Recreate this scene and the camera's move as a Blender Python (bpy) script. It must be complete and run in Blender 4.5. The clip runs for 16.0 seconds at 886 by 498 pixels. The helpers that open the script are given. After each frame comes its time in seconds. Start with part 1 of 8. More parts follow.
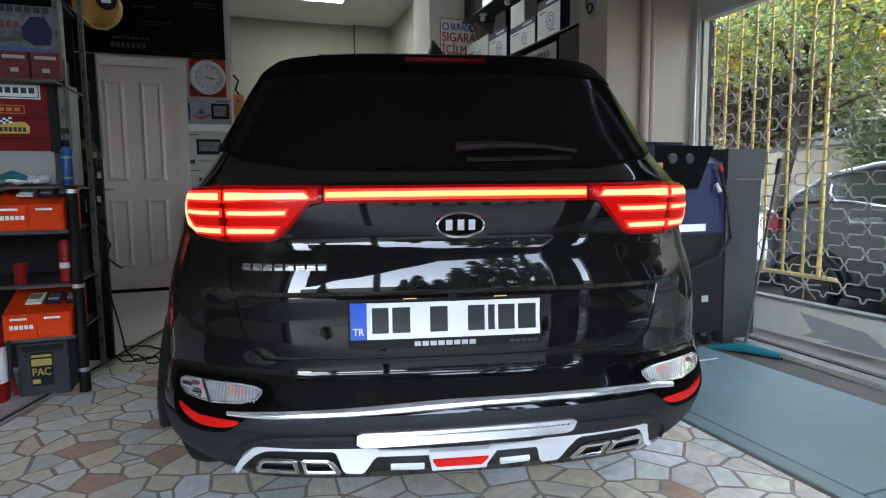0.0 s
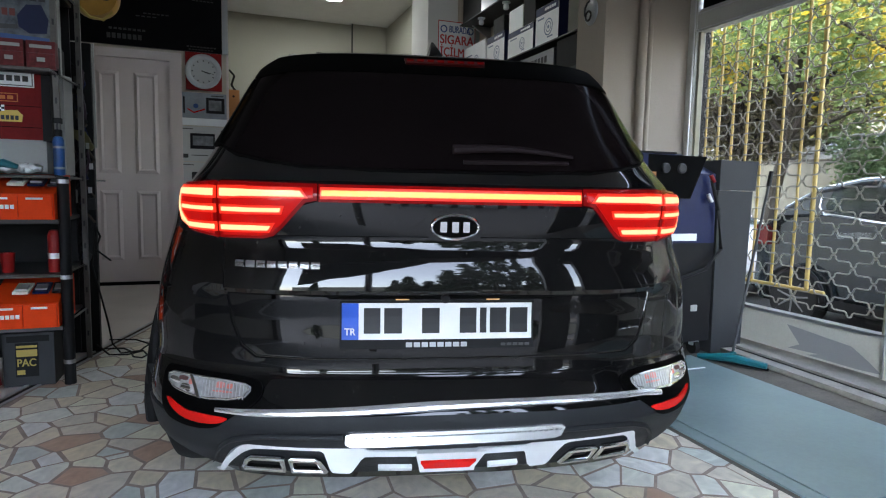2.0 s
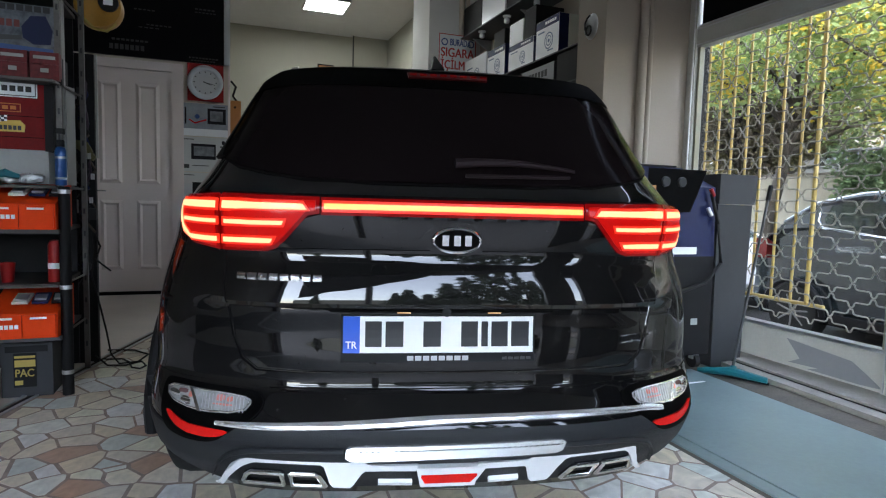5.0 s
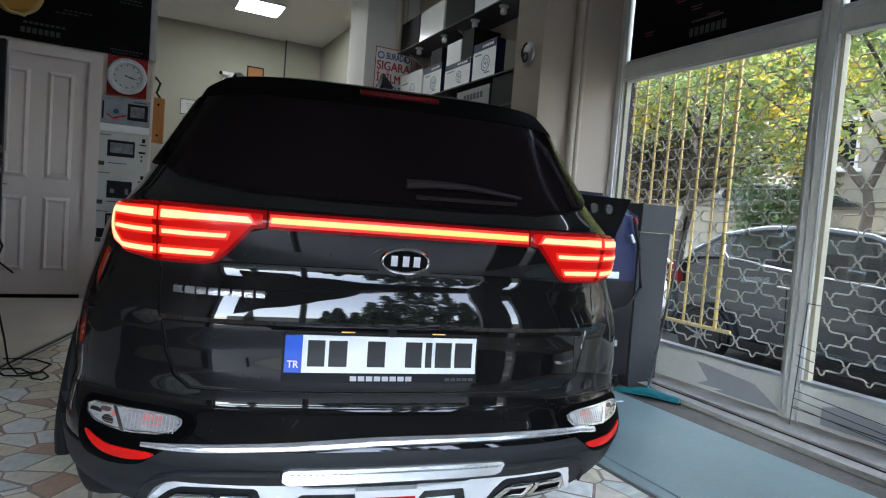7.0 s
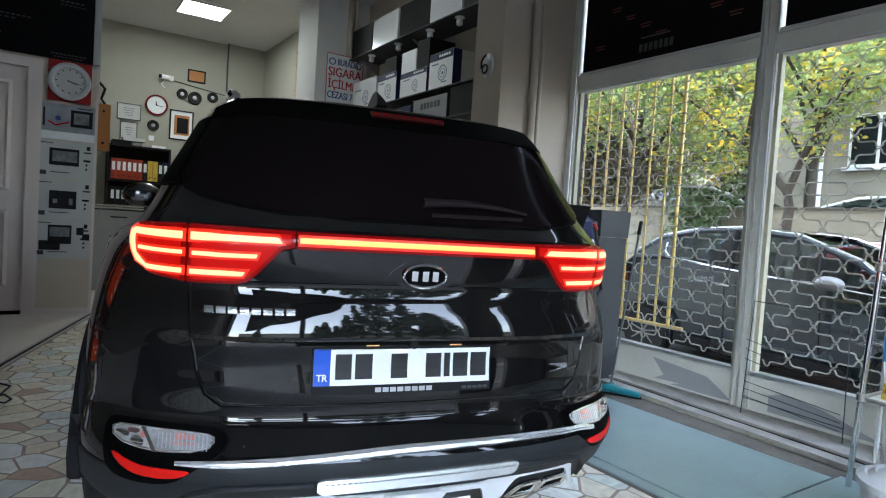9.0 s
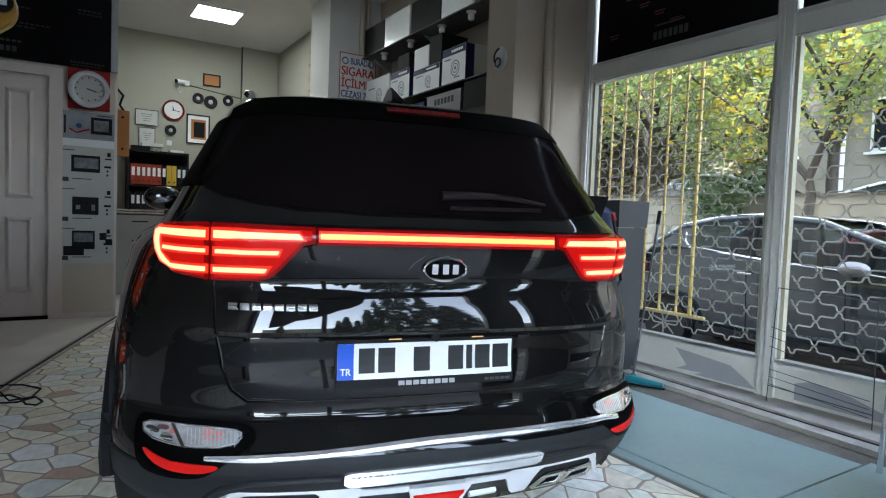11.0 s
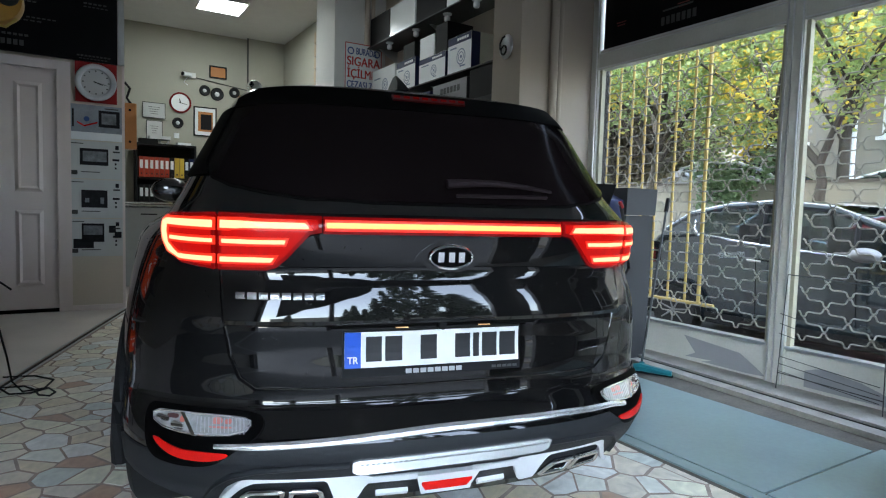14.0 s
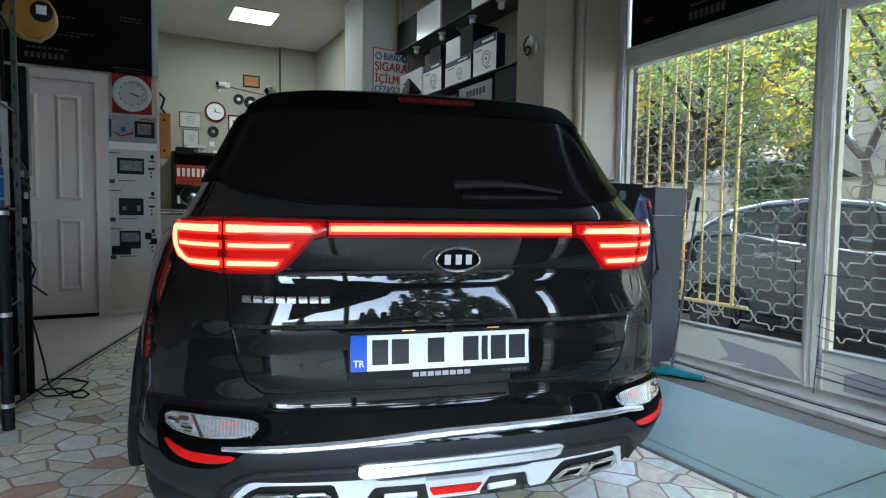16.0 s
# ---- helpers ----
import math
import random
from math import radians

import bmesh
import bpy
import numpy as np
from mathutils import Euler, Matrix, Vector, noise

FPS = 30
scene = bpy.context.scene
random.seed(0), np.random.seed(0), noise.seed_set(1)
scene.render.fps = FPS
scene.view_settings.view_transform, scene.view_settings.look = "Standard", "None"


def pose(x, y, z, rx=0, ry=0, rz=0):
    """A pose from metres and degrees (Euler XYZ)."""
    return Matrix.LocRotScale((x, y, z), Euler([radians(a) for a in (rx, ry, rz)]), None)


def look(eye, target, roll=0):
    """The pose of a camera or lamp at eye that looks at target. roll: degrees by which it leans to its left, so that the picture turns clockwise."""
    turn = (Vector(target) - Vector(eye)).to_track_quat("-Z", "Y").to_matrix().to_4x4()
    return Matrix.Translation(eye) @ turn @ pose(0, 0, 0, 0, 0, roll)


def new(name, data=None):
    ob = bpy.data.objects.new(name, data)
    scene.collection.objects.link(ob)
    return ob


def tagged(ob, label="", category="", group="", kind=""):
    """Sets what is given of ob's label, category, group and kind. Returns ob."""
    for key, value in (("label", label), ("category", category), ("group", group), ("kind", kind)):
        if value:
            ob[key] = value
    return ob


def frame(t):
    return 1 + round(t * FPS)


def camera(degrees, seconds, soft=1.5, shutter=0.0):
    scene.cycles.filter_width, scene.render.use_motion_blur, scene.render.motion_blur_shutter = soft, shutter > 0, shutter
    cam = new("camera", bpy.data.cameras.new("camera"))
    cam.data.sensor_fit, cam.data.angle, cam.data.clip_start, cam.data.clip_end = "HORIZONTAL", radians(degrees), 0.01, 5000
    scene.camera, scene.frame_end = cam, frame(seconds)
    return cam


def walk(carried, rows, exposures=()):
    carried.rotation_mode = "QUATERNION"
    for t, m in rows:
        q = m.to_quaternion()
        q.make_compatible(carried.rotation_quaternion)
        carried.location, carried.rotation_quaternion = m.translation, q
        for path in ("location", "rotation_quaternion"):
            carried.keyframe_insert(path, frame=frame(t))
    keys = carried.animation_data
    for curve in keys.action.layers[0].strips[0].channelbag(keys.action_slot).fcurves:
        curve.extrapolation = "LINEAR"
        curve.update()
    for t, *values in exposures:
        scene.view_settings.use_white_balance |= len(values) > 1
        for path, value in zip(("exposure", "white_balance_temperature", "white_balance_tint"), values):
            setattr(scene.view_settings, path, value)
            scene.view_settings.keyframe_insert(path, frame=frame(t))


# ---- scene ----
cam = camera(72.8, 16.0, 1.15)
PATH = [
    (0, (0.147, -0.034, 1.043), (0.812, 1.842, 0.84), -0.6),
    (0.5, (0.145, -0.033, 1.046), (0.812, 1.842, 0.847), 0.6),
    (1, (0.144, -0.036, 1.049), (0.821, 1.837, 0.864), 0.5),
    (1.5, (0.14, -0.033, 1.04), (0.839, 1.83, 0.845), 0.9),
    (2, (0.139, -0.033, 1.043), (0.832, 1.833, 0.847), 1.2),
    (2.5, (0.137, -0.032, 1.041), (0.836, 1.832, 0.852), 1.3),
    (3, (0.132, -0.032, 1.043), (0.831, 1.832, 0.858), 1.3),
    (3.5, (0.13, -0.033, 1.048), (0.827, 1.834, 0.877), 1.5),
    (4, (0.13, -0.032, 1.05), (0.827, 1.836, 0.886), 1.5),
    (6.5, (0.133, -0.027, 1.05), (0.842, 1.837, 0.897), 2.0),
    (7, (0.064, -0.003, 1.07), (0.996, 1.764, 0.965), 4.5),
    (7.5, (-0.123, 0.04, 1.079), (0.945, 1.725, 0.932), 4.1),
    (8, (-0.181, 0.057, 1.087), (0.976, 1.683, 0.955), 6.4),
    (8.5, (-0.196, 0.043, 1.09), (0.934, 1.689, 0.978), 4.2),
    (9, (-0.18, 0.028, 1.097), (0.931, 1.689, 1.013), 3.7),
    (9.5, (-0.188, 0.027, 1.096), (0.895, 1.707, 1.016), 2.8),
    (10, (-0.192, 0.027, 1.089), (0.88, 1.713, 1.003), 2.5),
    (12.5, (-0.182, 0.029, 1.084), (0.878, 1.721, 0.974), 1.4),
    (13, (-0.182, 0.025, 1.084), (0.876, 1.719, 0.975), 1.2),
    (13.5, (-0.183, 0.024, 1.076), (0.859, 1.726, 0.947), 1.5),
    (14, (-0.183, 0.026, 1.078), (0.859, 1.728, 0.948), 1.6),
    (14.5, (-0.185, 0.03, 1.079), (0.849, 1.737, 0.947), 1.6),
    (15, (-0.186, 0.029, 1.08), (0.84, 1.74, 0.949), 1.8),
    (15.5, (-0.174, 0.018, 1.083), (0.844, 1.735, 0.958), 1.2),
    (16, (-0.102, 0.0, 1.075), (0.837, 1.762, 0.954), 0.8),
]
walk(cam, [(t, look(eye, target, roll)) for t, eye, target, roll in PATH],
     ((0.0, 4.36, 6500, 10), (6.4, 4.36, 6500, 10), (7.6, 4.47, 6350, 8), (14.0, 4.48, 6250, 6), (14.7, 4.54, 6050, 4), (16.0, 4.54, 6050, 4)))

# ---- world and light ----
world = bpy.data.worlds.new("sky")
scene.world = world
world.use_nodes = True
wn = world.node_tree
sky = wn.nodes.new("ShaderNodeTexSky")
sky.sky_type = "NISHITA"
sky.sun_disc = False
sky.sun_elevation, sky.sun_rotation = radians(56), radians(-100)
sky.air_density, sky.dust_density, sky.ozone_density = 1.0, 1.0, 1.5
pale = wn.nodes.new("ShaderNodeHueSaturation")
pale.inputs["Saturation"].default_value = 0.58
wn.links.new(sky.outputs["Color"], pale.inputs["Color"])
wn.links.new(pale.outputs["Color"], wn.nodes["Background"].inputs["Color"])
wn.nodes["Background"].inputs["Strength"].default_value = 0.15
sun = new("sun", bpy.data.lights.new("sun", "SUN"))
sun.data.energy, sun.data.angle, sun.data.color = 0.35, radians(14), (1.0, 0.95, 0.88)
sun.rotation_euler = Vector((-0.55, -0.10, 0.83)).to_track_quat("Z", "Y").to_euler()

# ---- materials ----


def mat(name, color, rough=0.5, metal=0.0, var=0.12, scale=6.0, fine=70.0, bump=0.0, coat=0.0, emit=None, strength=0.0,
        second=None, spec=0.5, glass=0.0, island=0.0, rvar=0.12, stretch=(1, 1, 1)):
    """A surface with colour, grain and wear at two scales."""
    m = bpy.data.materials.new(name)
    m.use_nodes = True
    nt = m.node_tree
    b = nt.nodes["Principled BSDF"]
    b.inputs["Roughness"].default_value, b.inputs["Metallic"].default_value = rough, metal
    b.inputs["Specular IOR Level"].default_value = spec
    b.inputs["Coat Weight"].default_value = coat
    b.inputs["Coat Roughness"].default_value, b.inputs["Coat IOR"].default_value = 0.03, 1.55
    b.inputs["Transmission Weight"].default_value = glass
    tc = nt.nodes.new("ShaderNodeTexCoord")
    mp = nt.nodes.new("ShaderNodeMapping")
    mp.inputs["Scale"].default_value = stretch
    nt.links.new(tc.outputs["Object"], mp.inputs["Vector"])
    n1, n2 = nt.nodes.new("ShaderNodeTexNoise"), nt.nodes.new("ShaderNodeTexNoise")
    for n, s, d in ((n1, scale, 5.0), (n2, fine, 3.0)):
        nt.links.new(mp.outputs["Vector"], n.inputs["Vector"])
        n.inputs["Scale"].default_value, n.inputs["Detail"].default_value = s, d
    mix = nt.nodes.new("ShaderNodeMix")
    mix.data_type = "RGBA"
    a = tuple(max(0.0, c * (1 - var)) for c in color)
    z = second if second else tuple(min(1.0, c * (1 + var)) for c in color)
    mix.inputs["A"].default_value, mix.inputs["B"].default_value = (*a, 1), (*z, 1)
    add = nt.nodes.new("ShaderNodeMath")
    add.operation = "MULTIPLY_ADD"
    add.inputs[1].default_value, add.inputs[2].default_value = 2.2, -0.75
    half = nt.nodes.new("ShaderNodeMix")
    half.inputs["Factor"].default_value = 0.3
    nt.links.new(n1.outputs["Fac"], half.inputs["A"])
    nt.links.new(n2.outputs["Fac"], half.inputs["B"])
    nt.links.new(half.outputs["Result"], add.inputs[0])
    add.use_clamp = True
    nt.links.new(add.outputs["Value"], mix.inputs["Factor"])
    out = mix.outputs["Result"]
    if island:
        oi = nt.nodes.new("ShaderNodeObjectInfo")
        hs = nt.nodes.new("ShaderNodeHueSaturation")
        mr = nt.nodes.new("ShaderNodeMapRange")
        mr.inputs["To Min"].default_value, mr.inputs["To Max"].default_value = 1 - island, 1 + island
        nt.links.new(oi.outputs["Random"], mr.inputs["Value"])
        nt.links.new(mr.outputs["Result"], hs.inputs["Value"])
        nt.links.new(out, hs.inputs["Color"])
        out = hs.outputs["Color"]
    nt.links.new(out, b.inputs["Base Color"])
    rr = nt.nodes.new("ShaderNodeMapRange")
    rr.inputs["To Min"].default_value, rr.inputs["To Max"].default_value = max(0.01, rough * (1 - rvar)), min(1.0, rough * (1 + rvar))
    nt.links.new(n1.outputs["Fac"], rr.inputs["Value"])
    nt.links.new(rr.outputs["Result"], b.inputs["Roughness"])
    if bump:
        bp = nt.nodes.new("ShaderNodeBump")
        bp.inputs["Strength"].default_value, bp.inputs["Distance"].default_value = min(1.0, bump), 0.004
        nt.links.new(n2.outputs["Fac"], bp.inputs["Height"])
        nt.links.new(bp.outputs["Normal"], b.inputs["Normal"])
    if emit:
        b.inputs["Emission Color"].default_value = (*emit, 1)
        b.inputs["Emission Strength"].default_value = strength
    return m


def stone_mat(name):
    """Broken marble: each piece takes one of several colours, with veins and wear."""
    m = mat(name, (0.4, 0.4, 0.38), 0.42, bump=0.15)
    nt = m.node_tree
    b = nt.nodes["Principled BSDF"]
    geo = nt.nodes.new("ShaderNodeNewGeometry")
    oi = nt.nodes.new("ShaderNodeObjectInfo")
    sm = nt.nodes.new("ShaderNodeMath")
    sm.operation = "ADD"
    fr = nt.nodes.new("ShaderNodeMath")
    fr.operation = "FRACT"
    nt.links.new(geo.outputs["Random Per Island"], sm.inputs[0])
    nt.links.new(oi.outputs["Random"], sm.inputs[1])
    nt.links.new(sm.outputs["Value"], fr.inputs[0])
    ramp = nt.nodes.new("ShaderNodeValToRGB")
    ramp.color_ramp.interpolation = "CONSTANT"
    cols = [(p, tuple(min(0.8, 1.22 * v * k) for v, k in zip(c, (1.04, 0.98, 0.91)))) for p, c in [(0.0, (0.62, 0.66, 0.65)), (0.16, (0.55, 0.53, 0.48)), (0.30, (0.68, 0.65, 0.57)), (0.42, (0.57, 0.53, 0.43)), (0.52, (0.68, 0.70, 0.70)),
            (0.66, (0.48, 0.54, 0.54)), (0.76, (0.62, 0.60, 0.52)), (0.88, (0.40, 0.27, 0.20)), (0.92, (0.64, 0.61, 0.55))]]
    el = ramp.color_ramp.elements
    el[0].position, el[0].color = cols[0][0], (*cols[0][1], 1)
    el[1].position, el[1].color = cols[1][0], (*cols[1][1], 1)
    for p, c in cols[2:]:
        e = el.new(p)
        e.color = (*c, 1)
    nt.links.new(fr.outputs["Value"], ramp.inputs["Fac"])
    tc = nt.nodes.new("ShaderNodeTexCoord")
    vein = nt.nodes.new("ShaderNodeTexNoise")
    vein.inputs["Scale"].default_value, vein.inputs["Detail"].default_value, vein.inputs["Distortion"].default_value = 9.0, 8.0, 1.6
    nt.links.new(tc.outputs["Object"], vein.inputs["Vector"])
    vr = nt.nodes.new("ShaderNodeMapRange")
    vr.inputs["From Min"].default_value, vr.inputs["From Max"].default_value = 0.3, 0.7
    vr.inputs["To Min"].default_value, vr.inputs["To Max"].default_value = 0.80, 1.20
    nt.links.new(vein.outputs["Fac"], vr.inputs["Value"])
    mul = nt.nodes.new("ShaderNodeVectorMath")
    mul.operation = "SCALE"
    nt.links.new(ramp.outputs["Color"], mul.inputs[0])
    nt.links.new(vr.outputs["Result"], mul.inputs["Scale"])
    nt.links.new(mul.outputs["Vector"], b.inputs["Base Color"])
    return m


def leaf_mat(name, stops, trans=0.35):
    """Leaves whose colour changes from leaf to leaf, lit through from behind."""
    m = bpy.data.materials.new(name)
    m.use_nodes = True
    nt = m.node_tree
    b = nt.nodes["Principled BSDF"]
    b.inputs["Roughness"].default_value = 0.55
    geo = nt.nodes.new("ShaderNodeNewGeometry")
    ramp = nt.nodes.new("ShaderNodeValToRGB")
    el = ramp.color_ramp.elements
    el[0].position, el[0].color = stops[0][0], (*stops[0][1], 1)
    el[1].position, el[1].color = stops[1][0], (*stops[1][1], 1)
    for p, c in stops[2:]:
        e = el.new(p)
        e.color = (*c, 1)
    tc, nz, mx2 = nt.nodes.new("ShaderNodeTexCoord"), nt.nodes.new("ShaderNodeTexNoise"), nt.nodes.new("ShaderNodeMix")
    nz.inputs["Scale"].default_value, nz.inputs["Detail"].default_value = 1.1, 2.0
    spread = nt.nodes.new("ShaderNodeMapRange")
    spread.inputs["From Min"].default_value, spread.inputs["From Max"].default_value = 0.3, 0.7
    nt.links.new(tc.outputs["Object"], nz.inputs["Vector"])
    nt.links.new(nz.outputs["Fac"], spread.inputs["Value"])
    mx2.inputs["Factor"].default_value = 0.6
    nt.links.new(geo.outputs["Random Per Island"], mx2.inputs["A"])
    nt.links.new(spread.outputs["Result"], mx2.inputs["B"])
    nt.links.new(mx2.outputs["Result"], ramp.inputs["Fac"])
    nt.links.new(ramp.outputs["Color"], b.inputs["Base Color"])
    tr = nt.nodes.new("ShaderNodeBsdfTranslucent")
    nt.links.new(ramp.outputs["Color"], tr.inputs["Color"])
    mx = nt.nodes.new("ShaderNodeMixShader")
    mx.inputs["Fac"].default_value = trans
    nt.links.new(b.outputs["BSDF"], mx.inputs[1])
    nt.links.new(tr.outputs["BSDF"], mx.inputs[2])
    nt.links.new(mx.outputs["Shader"], nt.nodes["Material Output"].inputs["Surface"])
    return m


def pane_mat(name, tint=(1, 1, 1), gloss=0.06):
    """Thin window glass: clear with a mirror-like sheen."""
    m = bpy.data.materials.new(name)
    m.use_nodes = True
    nt = m.node_tree
    nt.nodes.remove(nt.nodes["Principled BSDF"])
    t, g, mx = nt.nodes.new("ShaderNodeBsdfTransparent"), nt.nodes.new("ShaderNodeBsdfGlossy"), nt.nodes.new("ShaderNodeMixShader")
    t.inputs["Color"].default_value = (*tint, 1)
    g.inputs["Roughness"].default_value = 0.02
    mx.inputs["Fac"].default_value = gloss
    nt.links.new(t.outputs[0], mx.inputs[1])
    nt.links.new(g.outputs[0], mx.inputs[2])
    nt.links.new(mx.outputs[0], nt.nodes["Material Output"].inputs["Surface"])
    return m


M = {}
M["paint"] = mat("black_car_paint", (0.003, 0.003, 0.0035), 0.6, 0.0, 0.3, 3.0, 90.0, coat=1.0, spec=0.05, rvar=0.1, second=(0.0045, 0.0042, 0.004))


def add_dust(m, color):
    """Dried specks and wiped smears of road dust in a dark paint."""
    nt = m.node_tree
    b = nt.nodes["Principled BSDF"]
    tc = nt.nodes.new("ShaderNodeTexCoord")
    total = None
    for scale, detail, twist, lo, hi, amount in ((150.0, 2.0, 0.0, 0.68, 0.76, 0.4), (55.0, 4.0, 0.5, 0.66, 0.76, 0.35), (4.5, 9.0, 2.2, 0.56, 0.78, 0.22)):
        n = nt.nodes.new("ShaderNodeTexNoise")
        n.inputs["Scale"].default_value, n.inputs["Detail"].default_value, n.inputs["Distortion"].default_value = scale, detail, twist
        nt.links.new(tc.outputs["Object"], n.inputs["Vector"])
        r = nt.nodes.new("ShaderNodeMapRange")
        r.inputs["From Min"].default_value, r.inputs["From Max"].default_value, r.inputs["To Max"].default_value = lo, hi, amount
        nt.links.new(n.outputs["Fac"], r.inputs["Value"])
        if total is None:
            total = r.outputs["Result"]
        else:
            s = nt.nodes.new("ShaderNodeMath")
            s.operation, s.use_clamp = "MAXIMUM", True
            nt.links.new(total, s.inputs[0])
            nt.links.new(r.outputs["Result"], s.inputs[1])
            total = s.outputs["Value"]
    mix = nt.nodes.new("ShaderNodeMix")
    mix.data_type = "RGBA"
    mix.inputs["B"].default_value = (*color, 1)
    nt.links.new(b.inputs["Base Color"].links[0].from_socket, mix.inputs["A"])
    nt.links.new(total, mix.inputs["Factor"])
    nt.links.new(mix.outputs["Result"], b.inputs["Base Color"])


add_dust(M["paint"], (0.06, 0.054, 0.048))
M["rubber"] = mat("black_rubber", (0.016, 0.016, 0.016), 0.75, bump=0.3, spec=0.25)
M["plastic"] = mat("dark_grey_plastic", (0.015, 0.0165, 0.019), 0.55, spec=0.25, bump=0.35, fine=260.0)
M["spoiler"] = mat("gloss_black_spoiler", (0.0015, 0.0015, 0.0015), 0.6, spec=0.03)
M["fin"] = mat("satin_black_fin", (0.004, 0.004, 0.004), 0.55, spec=0.04)
M["wiper"] = mat("faded_black_wiper", (0.016, 0.010, 0.012), 0.6, spec=0.2)
M["gap"] = mat("seam_black", (0.003, 0.003, 0.003), 0.9, spec=0.08)
M["tint"] = mat("dark_tinted_glass", (0.0066, 0.0048, 0.0050), 0.12, 0.0, 0.2, 4.0, spec=0.02)
M["chrome"] = mat("chrome", (0.78, 0.79, 0.80), 0.10, 1.0, 0.04, rvar=0.5)
M["silver"] = mat("silver_paint", (0.62, 0.63, 0.64), 0.34, 0.3, 0.04)
M["lens"] = mat("red_lamp_lens", (0.09, 0.002, 0.002), 0.3, coat=0.12, spec=0.1, emit=(1.0, 0.006, 0.003), strength=0.025)
M["lensrim"] = mat("dark_red_lens_rim", (0.10, 0.002, 0.003), 0.2, coat=0.35, spec=0.1, emit=(1.0, 0.006, 0.006), strength=0.006)
# Emission here stands in for the bloom around each lit strip.
M["halo"] = mat("red_light_guide", (0.5, 0.01, 0.01), 0.3, emit=(1.0, 0.035, 0.010), strength=0.046)
M["glow"] = mat("lit_red_strip", (0.8, 0.05, 0.03), 0.3, emit=(1.0, 0.36, 0.17), strength=0.133)
M["glowbar"] = mat("lit_orange_bar", (0.8, 0.1, 0.03), 0.3, emit=(1.0, 0.38, 0.09), strength=0.105)
M["dullrim"] = mat("dusty_alloy_rim", (0.20, 0.20, 0.20), 0.5, 0.4, 0.25)
M["dulllens"] = mat("dark_red_tail_lens", (0.16, 0.012, 0.012), 0.25, spec=0.5, var=0.2)
M["packred"] = mat("clear_red_blister", (0.15, 0.02, 0.022), 0.5, var=0.5, scale=40.0, spec=0.2)
M["lineblue"] = mat("blue_grey_print", (0.16, 0.22, 0.34), 0.5, var=0.3, scale=30.0)
M["seam"] = mat("grey_trim_groove", (0.10, 0.10, 0.105), 0.4, 0.3)
M["redglow"] = mat("dull_red_lens", (0.46, 0.15, 0.13), 0.3, spec=0.4, var=0.3, fine=200.0)
M["smoked"] = mat("smoked_lens", (0.10, 0.05, 0.05), 0.25, spec=0.5, var=0.3)
M["redlens"] = mat("red_reflector", (0.62, 0.009, 0.007), 0.2, spec=0.2, coat=0.12, fine=300.0, bump=0.3)
M["brake"] = mat("unlit_brake_lamp", (0.05, 0.003, 0.003), 0.3, coat=0.2, spec=0.2)
M["brakeseg"] = mat("dark_red_brake_segment", (0.20, 0.006, 0.006), 0.25, coat=0.2, spec=0.2)
M["clear"] = mat("clear_lamp_lens", (0.64, 0.65, 0.66), 0.14, 0.4, 0.15, 40.0, 160.0, coat=1.0)
M["amberlens"] = mat("pink_red_lamp_part", (0.55, 0.17, 0.14), 0.2, 0.0, coat=1.0)
M["mirror"] = mat("dim_mirror_glass", (0.10, 0.10, 0.105), 0.12, 1.0, 0.2)
M["plate"] = mat("white_plate", (0.82, 0.82, 0.82), 0.35, var=0.03)
M["plateblue"] = mat("blue_band", (0.01, 0.09, 0.55), 0.4, var=0.05)
M["ink"] = mat("black_ink", (0.012, 0.012, 0.014), 0.5)
M["warm"] = mat("plate_bulb", (0.9, 0.6, 0.3), 0.3, emit=(1.0, 0.45, 0.12), strength=0.03)
M["dark"] = mat("matt_black", (0.008, 0.008, 0.009), 0.6, spec=0.2)
M["stone"] = stone_mat("broken_marble")
M["mortar"] = mat("pinkish_mortar", (0.40, 0.315, 0.265), 0.8, var=0.3, scale=14.0, bump=0.4)
M["tile"] = mat("pale_floor_tile", (0.74, 0.69, 0.65), 0.35, var=0.10, scale=2.5)
M["mat"] = mat("blue_grey_sheet", (0.20, 0.275, 0.285), 0.34, var=0.16, scale=2.2, fine=45.0, bump=0.08)
M["grime"] = mat("grimy_concrete", (0.12, 0.105, 0.085), 0.85, var=0.45, scale=5.0, bump=0.4)
M["wall"] = mat("cream_wall_paint", (0.62, 0.55, 0.46), 0.75, var=0.05, scale=1.6, bump=0.12)
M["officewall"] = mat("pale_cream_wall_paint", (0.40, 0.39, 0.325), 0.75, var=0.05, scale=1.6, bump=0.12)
M["wallgrey"] = mat("grey_white_wall_paint", (0.76, 0.76, 0.74), 0.7, var=0.05, scale=1.6, bump=0.12)
# The unlit front wall's darkness is put into this colour; car paint reflects it.
M["frontwall"] = mat("dark_steel_shutter_wall", (0.07, 0.07, 0.07), 0.6, var=0.2)
# Darker than the cream wall: the column's shade is put into this colour.
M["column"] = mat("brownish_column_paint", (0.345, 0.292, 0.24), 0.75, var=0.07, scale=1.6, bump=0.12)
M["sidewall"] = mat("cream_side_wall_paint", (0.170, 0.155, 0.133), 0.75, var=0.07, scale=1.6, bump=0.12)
M["ceiling"] = mat("ceiling_paint", (0.70, 0.70, 0.69), 0.8, var=0.04)
M["doorp"] = mat("white_door_paint", (0.74, 0.655, 0.63), 0.42, var=0.04, scale=2.0)
M["alu"] = mat("painted_window_frame", (0.52, 0.52, 0.475), 0.4, 0.0, 0.12, 3.0)
